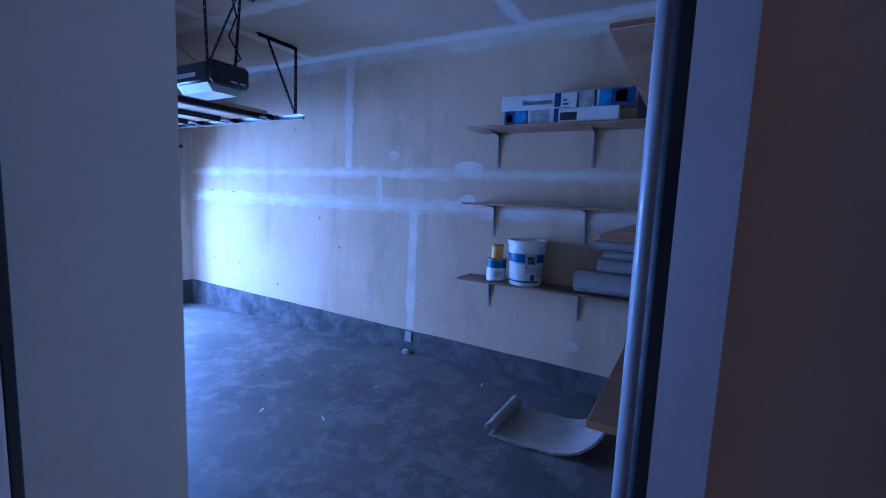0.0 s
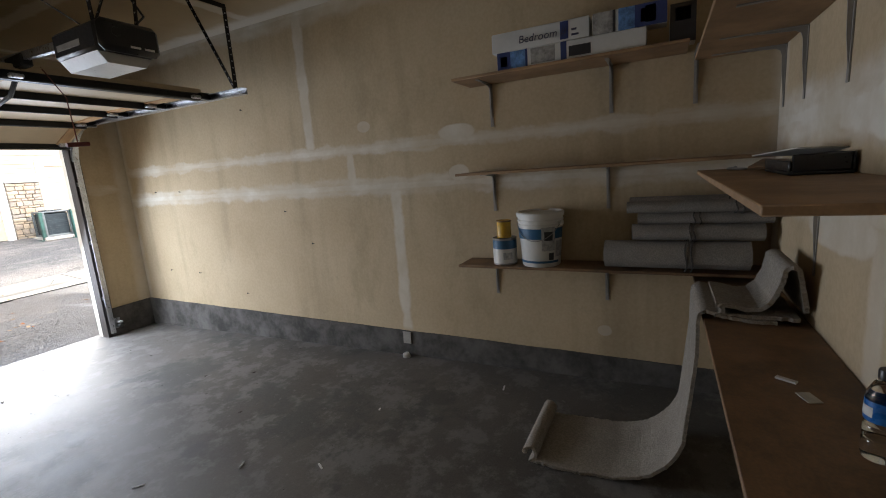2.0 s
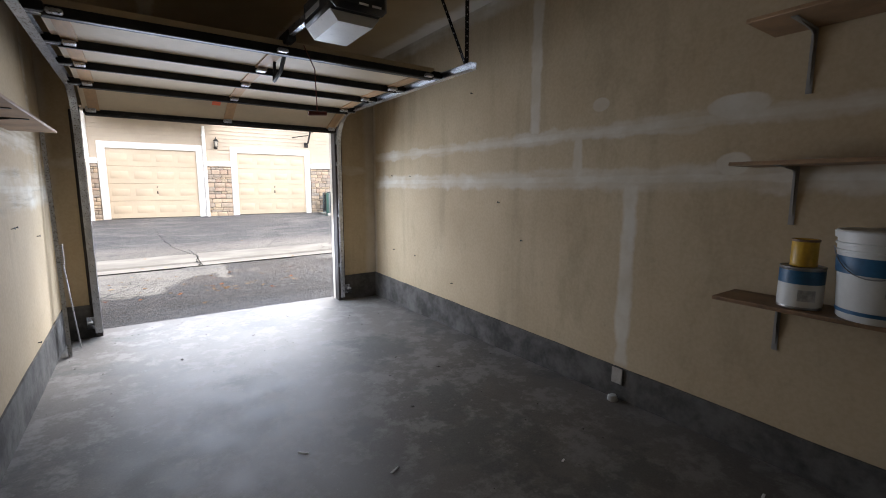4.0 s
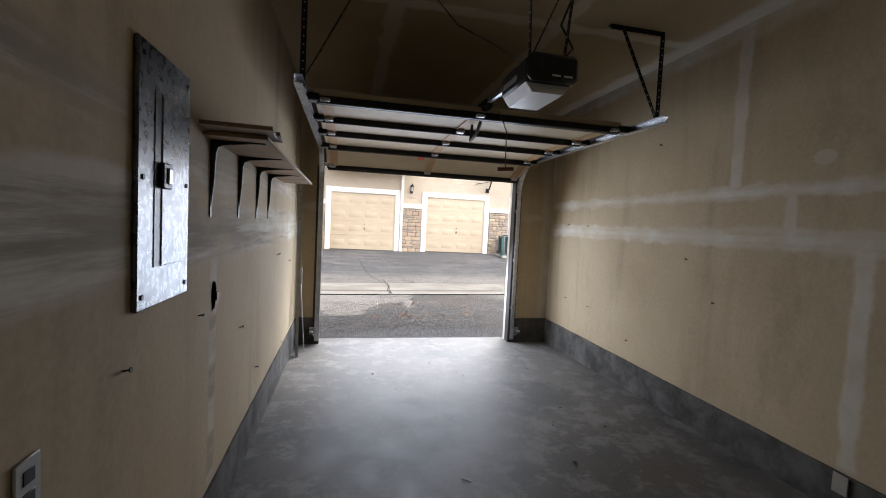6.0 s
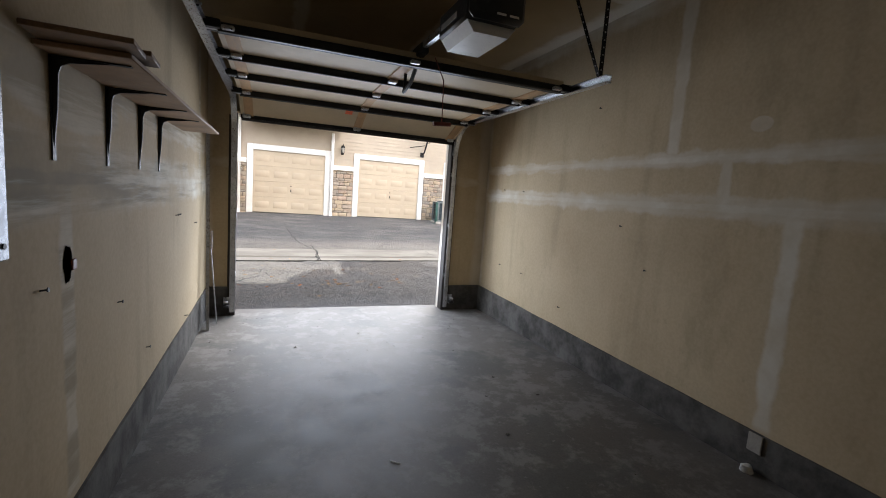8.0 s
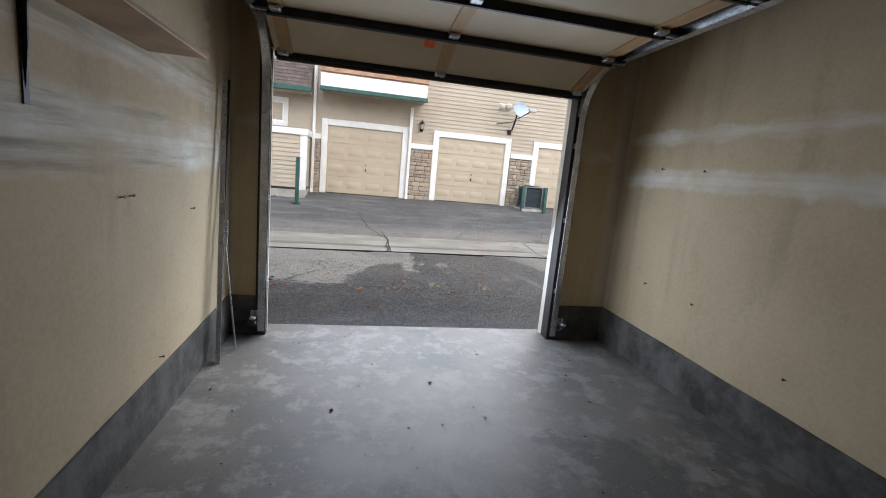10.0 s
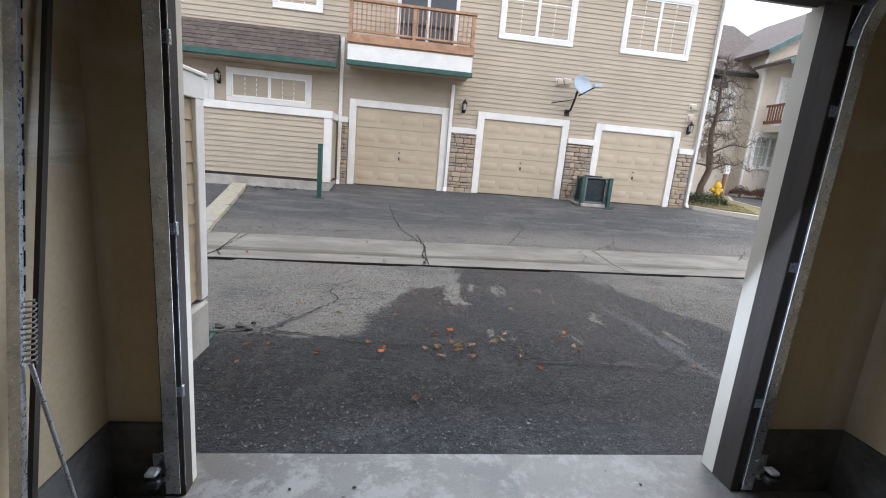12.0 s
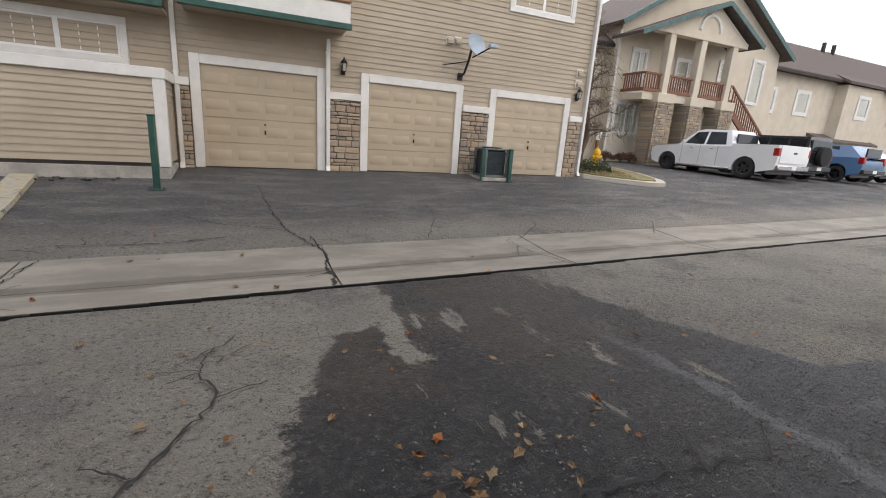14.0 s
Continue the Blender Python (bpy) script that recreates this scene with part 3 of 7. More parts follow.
def door_frame_outer():
    """Garage door opening: dark inner jambs and white outside trim."""
    t = empty("garage_opening_trim", "white trim and dark wood jambs of the garage opening", "door trim", kind="structure")
    for x0, x1 in ((-0.13, -0.075), (2.405, 2.456)):
        part("jamb", box((x0, FW - 0.02, 0.0), (x1, -0.03 if x0 < 1 else 0.03, 2.235), 0.004), M_BROWN, t)
    part("head_jamb", box((-0.042, FW - 0.02, 2.2), (2.405, 0.06, 2.245), 0.004), M_BROWN, t)
    part("casing", box((-0.24, -0.004, -0.03), (-0.122, 0.02, 2.36), 0.004), M_WHITE, t)
    # white edges given the duller cream of M_JAMB to paint in the garage's shade
    part("shaded_jamb_edge", box((-0.12, -0.029, -0.03), (-0.08, 0.02, 2.199), 0.003), M_JAMB, t)
    part("shaded_jamb_edge", box((2.412, 0.031, -0.03), (2.4285, 0.118, 2.199), 0.003), M_JAMB, t)
    part("casing", box((2.43, 0.062, -0.03), (2.566, 0.12, 2.36), 0.006), M_WHITE, t)
    part("head_casing", box((-0.09, 0.062, 2.215), (2.43, 0.118, 2.36), 0.006), M_WHITE, t)


door_frame_outer()


def house_doorway():
    """Frame of the door to the house, its weatherstrip, and the dim hall behind."""
    f = empty("door_frame", "painted door frame with dark weatherstrip between house and garage", "door frame", kind="structure")
    part("jamb", box((-0.70, -5.618, 0.3), (LW + 0.025, -5.59, 2.4)), M_JAMB, f)
    part("jamb", box((-0.46, -6.312, 0.3), (LW, -6.285, 2.4), 0.006), M_JAMB, f)
    part("head_jamb", box((-0.70, -6.312, 2.38), (LW, -5.618, 2.42)), M_JAMB, f)
    part("stop", box((-0.70, -5.638, 0.3), (-0.548, -5.618, 2.38), 0.004), M_WHITE, f)
    part("weatherstrip", box((-0.548, -5.631, 0.3), (-0.534, -5.618, 2.38), 0.003), M_STRIP, f)
    part("weatherstrip", rod((-0.43, -6.272, 0.3), (-0.43, -6.272, 2.38), 0.010), M_BEAD, f)
    part("weatherstrip", box((-0.5, -6.295, 0.3), (-0.47, -6.276, 2.38), 0.003), M_STRIP, f)
    part("casing", prism([(-0.545, -6.286), (-0.5, -6.286), (-0.5, -6.435), (-0.56, -6.435), (-0.572, -6.42), (-0.56, -6.405), (-0.56, -6.38), (-0.552, -6.37), (-0.552, -6.33), (-0.56, -6.317), (-0.56, -6.303)], 2, 0.3, 2.5), M_WHITE, f)
    part("threshold", box((-0.70, -6.285, 0.28), (LW + 0.03, -5.618, 0.315), 0.008), M_GALV, f)
    h = empty("hall", "dim hall of the house behind the doorway", "hall", kind="structure")
    part("floor", box((-2.4, -7.6, 0.2), (-0.58, -5.0, 0.3)), M_PLY, h)
    part("wall", boxes([((-2.5, -7.6, 0.2), (-2.4, -5.0, 2.7)), ((-2.4, -7.7, 0.2), (-0.58, -7.6, 2.7)), ((-2.4, -5.0, 0.2), (-0.58, -4.9, 2.7)),
                          ((-0.72, -7.6, 0.3), (-0.575, -6.435, 2.7)), ((-0.72, -5.59, 0.3), (-0.525, -5.0, 2.7)), ((-0.72, -6.435, 2.5), (-0.525, -5.59, 2.7))]), M_JAMB, h)
    part("ceiling", box((-2.5, -7.7, 2.7), (-0.58, -4.9, 2.8)), M_WHITE, h)
    lamp = new("hall_lamp", bpy.data.lights.new("hall_lamp", "POINT"))
    lamp.data.energy, lamp.data.color, lamp.data.shadow_soft_size = 0.15, (1.0, 0.4, 0.08), 0.12
    lamp.location = (-1.7, -7.0, 2.45)
    step = empty("garage_step", "concrete step below the house door", "step", kind="structure")
    part("tread", box((LW, -6.4, -0.05), (LW + 0.45, -5.57, 0.19), 0.01), M_CURB, step)


house_doorway()


# ---- building across the alley ----
FY = 11.0


def siding(x0, x1, z0, z1, y, lap=0.125, facing=-1, along=0):
    """Lap boards as one sawtooth sheet with depth; along 0: runs in x at y, 1: runs in y at x=y."""
    bm = bmesh.new()
    k = int(math.ceil((z1 - z0) / lap))
    out = []
    for i in range(k):
        a, b = z0 + i * lap, min(z1, z0 + (i + 1) * lap)
        out += [(y + facing * 0.022, a), (y + facing * 0.004, b)]
    out += [(y - facing * 0.05, z1), (y - facing * 0.05, z0)]
    if along == 0:
        return prism(out, 0, x0, x1, bm)
    return prism(out, 1, x0, x1, bm)


def stone_pier(parent, x0, x1, z0, z1, y, seed, mortar=True):
    r = random.Random(seed)
    if mortar:
        part("mortar", box((x0, y - 0.06, z0), (x1, y + 0.02, z1)), M_MORTAR, parent)
    z = z0 + 0.004
    while z < z1 - 0.03:
        h = min(r.uniform(0.06, 0.16), z1 - z)
        x = x0
        while x < x1 - 0.02:
            w = r.uniform(0.12, 0.32)
            if x1 - (x + w) < 0.1:
                w = x1 - x
            bm = box((x + 0.007, y - 0.085 - r.uniform(0, 0.03), z + 0.006), (x + w - 0.007, y - 0.03, z + h - 0.006), 0.012)
            for v in bm.verts:
                v.co.x += r.uniform(-0.005, 0.005)
                v.co.z += r.uniform(-0.005, 0.005)
            part("stone", bm, M_STONE, parent)
            x += w
        z += h


def garage_door_far(x0, x1, z0, z1, y):
    """Sectional door of raised panels in a white casing; x0..x1 is the casing's outside."""
    d = empty("garage_door", "closed tan sectional garage door with raised panels in white casing", "garage door", group="garage doors across the alley")
    c = 0.19
    part("casing", box((x0, y - 0.075, z0), (x0 + c, y, z1), 0.008), M_WHITE, d)
    part("casing", box((x1 - c, y - 0.075, z0), (x1, y, z1), 0.008), M_WHITE, d)
    part("head_casing", box((x0 + c, y - 0.072, z1 - c), (x1 - c, y, z1), 0.008), M_WHITE, d)
    a, b, top = x0 + c, x1 - c, z1 - c
    h = (top - z0 - 0.02) / 4
    for s in range(4):
        lo = z0 + 0.02 + s * h
        sec = part("section", box((a, y - 0.02, lo + 0.004), (b, y + 0.03, lo + h - 0.004), 0.005), M_GDOOR, d)
        n = 4
        w = (b - a) / n
        for i in range(n):
            bm = bmesh.new()
            px0, px1, pz0, pz1 = a + i * w + 0.07, a + (i + 1) * w - 0.07, lo + 0.15, lo + h - 0.15
            o = [bm.verts.new(p) for p in ((px0, y - 0.0195, pz0), (px1, y - 0.0195, pz0), (px1, y - 0.0195, pz1), (px0, y - 0.0195, pz1))]
            e = 0.025
            q = [bm.verts.new(p) for p in ((px0 + e, y - 0.031, pz0 + e), (px1 - e, y - 0.031, pz0 + e), (px1 - e, y - 0.031, pz1 - e), (px0 + e, y - 0.031, pz1 - e))]
            for k in range(4):
                bm.faces.new((o[k], o[(k + 1) % 4], q[(k + 1) % 4], q[k]))
            bm.faces.new(q)
            part("panel", bm, M_GDOOR, sec)
    part("bottom_seal", box((a, y - 0.025, z0), (b, y + 0.02, z0 + 0.022)), M_STRIP, d)
    part("lock", rod(((a + b) / 2 + 0.05, y - 0.05, z0 + 1.0 * h + h * 0.85), ((a + b) / 2 + 0.05, y, z0 + 1.0 * h + h * 0.85), 0.02), M_BLACKMETAL, d)
    part("pull_handle", box(((a + b) / 2 + 0.035, y - 0.06, z0 + 1.45 * h), ((a + b) / 2 + 0.065, y - 0.02, z0 + 1.45 * h + 0.09), 0.008), M_BLACKMETAL, d)
    return d


def window(x0, x1, z0, z1, y, blind, panes=2, bars=(2, 2), label="white framed window with closed blinds", trim=0.13, depth=0.05):
    w = empty("window", label, "window")
    part("window_frame", box((x0, y - depth, z1 - trim), (x1, y + 0.02, z1), 0.006), M_WHITE, w)
    part("window_frame", box((x0, y - depth, z0), (x1, y + 0.02, z0 + trim), 0.006), M_WHITE, w)
    part("window_frame", box((x0, y - depth, z0 + trim), (x0 + trim, y + 0.02, z1 - trim), 0.006), M_WHITE, w)
    part("window_frame", box((x1 - trim, y - depth, z0 + trim), (x1, y + 0.02, z1 - trim), 0.006), M_WHITE, w)
    a, b, lo, hi = x0 + trim, x1 - trim, z0 + trim, z1 - trim
    # no room is built: a thin dark sheet paints its shade
    part("room", box((a, y + 0.12, lo), (b, y + 0.14, hi)), M_ROOMSHADE, w)
    part("blind", boxes([((a + 0.01, y + 0.06, lo + 0.01 + i * (hi - lo - 0.02) / 18), (b - 0.01, y + 0.072, lo + (i + 0.86) * (hi - lo - 0.02) / 18)) for i in range(18)]), blind, w)
    step = (b - a) / panes
    for i in range(panes):
        p0, p1 = a + i * step, a + (i + 1) * step
        f = 0.04
        s = part("sash", boxes([((p0, y - 0.03, lo), (p0 + f, y + 0.03, hi)), ((p1 - f, y - 0.03, lo), (p1, y + 0.03, hi)), ((p0 + f, y - 0.03, lo), (p1 - f, y + 0.03, lo + f)), ((p0 + f, y - 0.03, hi - f), (p1 - f, y + 0.03, hi))]), M_VINYL, w)
        g = part("pane", box((p0 + f, y + 0.0, lo + f), (p1 - f, y + 0.006, hi - f)), M_GLASS, s)
        g.visible_shadow = False
        items = [((p0 + f + k * (p1 - p0 - 2 * f) / (bars[0] + 1) - 0.009, y - 0.014, lo + f), (p0 + f + k * (p1 - p0 - 2 * f) / (bars[0] + 1) + 0.009, y - 0.004, hi - f)) for k in range(1, bars[0] + 1)]
        items += [((p0 + f, y - 0.012, lo + f + k * (hi - lo - 2 * f) / (bars[1] + 1) - 0.009), (p1 - f, y - 0.005, lo + f + k * (hi - lo - 2 * f) / (bars[1] + 1) + 0.009)) for k in range(1, bars[1] + 1)]
        if items:
            part("muntin", boxes(items), M_VINYL, s)
    return w


def lantern(x, y, z, s=1.0):
    l = empty("wall_lantern", "black metal wall lantern with glass sides", "wall light", pose(x, y, z), group="wall lanterns")
    part("back_plate", box((-0.05 * s, -0.02, -0.12 * s), (0.05 * s, 0, 0.1 * s), 0.01), M_BLACKMETAL, l)
    part("arm", sweep([(0, -0.01, -0.05 * s), (0, -0.09 * s, -0.1 * s), (0, -0.12 * s, -0.06 * s)], 0.012 * s), M_BLACKMETAL, l)
    part("cage", lathe([(0.0, -0.08 * s), (0.05 * s, -0.06 * s), (0.055 * s, -0.05 * s)], 8, centre=(0, -0.12 * s, 0)), M_BLACKMETAL, l)
    part("glass", lathe([(0.045 * s, -0.05 * s), (0.065 * s, 0.12 * s)], 6, centre=(0, -0.12 * s, 0)), M_LANTERNGLASS, l)
    part("cap", lathe([(0.085 * s, 0.12 * s), (0.06 * s, 0.17 * s), (0.02 * s, 0.21 * s), (0.012 * s, 0.25 * s), (0.0, 0.26 * s)], 8, centre=(0, -0.12 * s, 0)), M_BLACKMETAL, l)
    for k in range(4):
        a = math.pi / 4 + k * math.pi / 2
        part("bar", rod((0.05 * s * math.cos(a), -0.12 * s + 0.05 * s * math.sin(a), -0.05 * s), (0.07 * s * math.cos(a), -0.12 * s + 0.07 * s * math.sin(a), 0.12 * s), 0.006 * s, sides=6), M_BLACKMETAL, l)


M_LANTERNGLASS = surface("frosted_lantern_glass", (0.4, 0.38, 0.33), 0.3, 0, 0.1, 10, 60, 0.0)


def shingles(x0, x1, y0, z0, y1, z1, parent, rows=7, width=0.3, seed=1, stuff=True):
    """Rows of overlapping tabs on a slope from the eave (y0, z0) up to (y1, z1), all in one mesh."""
    r = random.Random(seed)
    bm = bmesh.new()
    s = Vector((0, y1 - y0, z1 - z0))
    nrm = Vector((0, -(z1 - z0), y1 - y0)).normalized()
    if nrm.z < 0:
        nrm = -nrm
    for i in range(rows):
        x = x0 - r.uniform(0, width)
        while x < x1:
            w = width * r.uniform(0.7, 1.2)
            a, b = max(x, x0), min(x + w - 0.006, x1)
            if b - a > 0.02:
                lo = Vector((0, y0, z0)) + s * (i / rows) - s.normalized() * 0.01
                hi = Vector((0, y0, z0)) + s * min(1.0, (i + 1.12) / rows)
                t = 0.012 + r.uniform(0, 0.008)
                p = [Vector((a, lo.y, lo.z)) + nrm * t, Vector((b, lo.y, lo.z)) + nrm * t, Vector((b, hi.y, hi.z)) + nrm * 0.003, Vector((a, hi.y, hi.z)) + nrm * 0.003]
                q = [v - nrm * 0.01 for v in p]
                vs = [bm.verts.new(v) for v in p]
                us = [bm.verts.new(v) for v in q]
                bm.faces.new(vs)
                bm.faces.new((us[0], us[1], vs[1], vs[0]))
                bm.faces.new((us[1], us[2], vs[2], vs[1]))
                bm.faces.new((us[3], us[0], vs[0], vs[3]))
            x += w
    return tagged(part("shingles", bm, M_SHINGLE, parent), kind="stuff")


def downspout(x, y, z0, z1, label="cream metal downspout on the wall"):
    d = empty("downspout", label, "downspout")
    part("pipe", box((x - 0.045, y - 0.1, z0 + 0.12), (x + 0.045, y - 0.03, z1), 0.012), M_WHITE, d)
    part("elbow", prism([(y - 0.1, z0 + 0.14), (y - 0.03, z0 + 0.14), (y - 0.1, z0 + 0.02), (y - 0.17, z0 + 0.02)], 0, x - 0.045, x + 0.045), M_WHITE, d)
    for z in (z0 + 0.7, (z0 + z1) / 2, z1 - 0.3):
        part("strap", box((x - 0.055, y - 0.105, z), (x + 0.055, y - 0.0, z + 0.03)), M_WHITE, d)


def building_across():
    b = empty("apartment_building", "beige sided two storey building with garages across the alley", "building", kind="structure")
    # wall behind everything, with holes where the doors stand out in front
    part("wall", boxes([((-12, FY + 0.15, 0.2), (9.72, FY + 0.3, 7.4)), ((9.52, FY + 0.3, 0.2), (9.72, 22, 7.4))]), M_SIDING, b)
    for x0, x1, z0, z1 in ((2.2, 9.72, 2.3, 7.4), (-0.85, 2.2, 2.3, 7.4), (-12, -0.85, 0.3, 7.4)):
        tagged(part("siding", siding(x0, x1, z0, z1, FY), M_SIDING, b), kind="stuff")
    tagged(part("siding", siding(FY, 22, 0.6, 7.4, 9.74, facing=1, along=1), M_SIDING, b), kind="stuff")
    part("fill", boxes([((-0.85, FY - 0.004, 0.3), (9.72, FY + 0.15, 2.3))]), M_SIDING, b)
    for x0, x1, s in ((-0.86, -0.6, 1), (2.16, 2.96, 2), (5.66, 6.455, 3), (9.14, 9.6, 4)):
        stone_pier(b, x0, x1, ground_z(x0, FY) - 0.03, 2.14, FY, s)
        part("stone_cap", box((x0, FY - 0.13, 2.14), (x1, FY, 2.3), 0.01), M_WHITE, b)
    part("corner_board", box((9.66, FY - 0.035, 0.6), (9.77, FY + 0.1, 7.4), 0.006), M_WHITE, b)
    part("roof", prism([(10.3, 7.35), (10.3, 7.5), (16.5, 10.4), (22.7, 7.5), (22.7, 7.35)], 0, -12.3, 10.2), M_SHINGLE, b)
    garage_door_far(-0.585, 2.147, 0.485, 2.79, FY)
    garage_door_far(2.97, 5.65, 0.505, 2.79, FY)
    garage_door_far(6.465, 9.13, 0.53, 2.79, FY)
    window(3.32, 5.44, 4.74, 6.35, FY, M_BLINDGREY, 2, (1, 2), "white framed upper window with grey curtains")
    window(6.83, 8.93, 4.74, 6.35, FY, M_BLINDGREY, 2, (1, 2), "white framed upper window with grey curtains")
    window(-2.62, -1.36, 4.82, 6.15, FY, M_BLINDGREY, 1, (2, 1), "white framed upper window with grey curtains")
    window(-3.78, -1.6, 2.42, 3.27, FY, M_BLIND, 2, (2, 1), "wide white framed window with pale yellow blinds")
    lantern(2.55, FY - 0.02, 2.82)
    lantern(9.35, FY - 0.02, 2.85)
    lantern(-3.96, FY - 0.02, 2.95)
    # entrance door behind the fence
    d = empty("entrance_door", "white house door with a small glass light", "door")
    for x0, x1 in ((-5.45, -5.31), (-4.22, -4.08)):
        part("door_frame", box((x0, FY - 0.06, 0.4), (x1, FY, 3.04), 0.006), M_WHITE, d)
    part("door_frame", box((-5.31, FY - 0.058, 2.9), (-4.22, FY, 3.045), 0.006), M_WHITE, d)
    part("leaf", box((-5.3, FY - 0.045, 0.4), (-4.23, FY - 0.024, 2.88), 0.004), M_WHITE, d)
    # opaque pane in the same dark, painting the unlit interior behind it
    part("light", box((-5.05, FY - 0.055, 2.33), (-4.45, FY - 0.04, 2.68), 0.004), M_ROOMSHADE, d)
    # pent roof over the windows
    r = empty("pent_roof", "brown shingled pent roof with dark green gutter", "roof", kind="structure")
    part("deck", prism([(10.35, 3.45), (10.35, 3.56), (FY, 4.36), (FY, 4.2)], 0, -8, -0.9), M_GREEN, r)
    shingles(-8, -0.9, 10.33, 3.565, FY, 4.37, r, 7, 0.32, 5)
    part("gutter", box((-8, 10.24, 3.42), (-0.87, 10.35, 3.55), 0.012), M_GREEN, r)
    part("soffit", box((-8, 10.35, 3.4), (-0.9, FY, 3.44)), M_SIDING, r)
    # balcony
    k = empty("balcony", "cedar railed balcony with white band and dark green gutter", "balcony", kind="structure")
    x0, x1, y0 = -0.6, 2.53, 10.15
    part("platform", box((x0, y0 + 0.05, 3.56), (x1, FY, 4.04), 0.0), M_SIDING, k)
    part("white_band", box((x0 - 0.01, y0 + 0.015, 3.62), (x1 + 0.01, y0 + 0.05, 4.0), 0.005), M_WHITE, k)
    part("gutter", box((x0 - 0.02, y0 - 0.08, 3.5), (x1 + 0.03, y0 + 0.03, 3.62), 0.012), M_GREEN, k)
    part("rim_board", box((x0 - 0.03, y0 - 0.02, 4.04), (x1 + 0.03, y0 + 0.05, 4.24), 0.006), M_DECK, k)
    part("top_rail", box((x0 - 0.03, y0 - 0.03, 4.98), (x1 + 0.03, y0 + 0.08, 5.04), 0.006), M_DECK, k)
    part("bottom_rail", box((x0, y0, 4.29), (x1, y0 + 0.05, 4.34), 0.004), M_DECK, k)
    for x in (x0, (x0 + x1) / 2, x1 - 0.08):
        part("post", box((x, y0 - 0.01, 4.24), (x + 0.09, y0 + 0.07, 4.98), 0.006), M_DECK, k)
    x = x0 + 0.17
    while x < x1 - 0.1:
        part("baluster", box((x, y0 + 0.01, 4.33), (x + 0.032, y0 + 0.04, 4.98)), M_DECK, k)
        x += 0.115
    part("sliding_door", box((0.55, FY - 0.03, 4.0), (2.2, FY - 0.012, 6.1), 0.01), M_WHITE, k)
    part("sliding_glass", boxes([((0.65, FY - 0.045, 4.1), (1.33, FY - 0.03, 6.0)), ((1.42, FY - 0.045, 4.1), (2.1, FY - 0.03, 6.0))]), M_DARKGLASS, k)
    downspout(-0.82, FY - 0.02, 0.45, 4.3)
    downspout(2.19, FY - 0.08, 0.48, 3.4)
    downspout(9.7, FY - 0.03, 0.56, 7.3)
    # fence of the little yard
    f = empty("yard_fence", "beige lap sided yard wall with white cap on concrete", "fence", kind="structure")
    tagged(part("siding", siding(-9, -0.95, 0.64, 2.14, 9.8), M_SIDING, f), kind="stuff")
    tagged(part("siding", siding(9.82, FY, 0.64, 2.14, -0.93, facing=1, along=1), M_SIDING, f), kind="stuff")
    part("core", boxes([((-9, 9.84, 0.64), (-1.0, 9.95, 2.14)), ((-1.07, 9.95, 0.64), (-0.98, FY, 2.14))]), M_SIDING, f)
    part("cap", boxes([((-9, 9.74, 2.14), (-0.86, 10.0, 2.32)), ((-1.09, 10.0, 2.14), (-0.86, FY, 2.32))], 0.008), M_WHITE, f)
    part("corner_post", box((-1.07, 9.755, 0.57), (-0.88, 9.9, 2.14), 0.006), M_WHITE, f)
    part("footing", boxes([((-9, 9.78, 0.1), (-0.9, 9.98, 0.57)), ((-1.1, 9.98, 0.1), (-0.9, FY, 0.57))], 0.01), M_CONC, f)
    # near-black strip that paints the shadow line under the lowest siding
    part("skirt_shadow_strip", box((-9, 9.8, 0.57), (-0.93, 9.9, 0.64)), M_BROWN, f)


M_DARKGLASS = surface("dark_glass", (0.03, 0.035, 0.04), 0.05, 0, 0.2, 2, 30, 0.0)
building_across()


# ---- siding screen beside the garage opening ----
def near_screen():
    s = empty("siding_screen", "tan board screen with white trim on concrete beside the garage", "screen wall", kind="structure")
    X = -0.555
    part("footing", box((-1.15, 0.14, -0.1), (X + 0.045, 1.285, 0.37), 0.02), M_CONC, s)
    part("core", box((X - 0.12, 0.13, 0.4), (X - 0.02, 1.26, 1.75)), M_SIDINGWARM, s)
    z, h = 0.40, 0.128
    while z < 1.68:
        part("board", prism([(X + 0.012, z), (X + 0.002, min(1.7, z + h - 0.006)), (X - 0.006, min(1.7, z + h)), (X - 0.03, min(1.7, z + h)), (X - 0.03, z)], 1, 0.13, 1.2), M_SIDINGWARM, s)
        z += h
    part("post", box((X - 0.13, 1.19, 0.385), (X + 0.035, 1.30, 1.69), 0.006), M_WHITE, s)
    part("top_board", box((X - 0.13, 0.13, 1.68), (X + 0.038, 1.305, 1.82), 0.006), M_WHITE, s)
    part("cap", box((X - 0.15, 0.13, 1.82), (X + 0.05, 1.33, 1.845), 0.006), M_WHITE, s)
    part("corner_trim", box((X - 0.1, 0.12, 0.38), (X + 0.03, 0.24, 1.69), 0.004), M_WHITE, s)


near_screen()


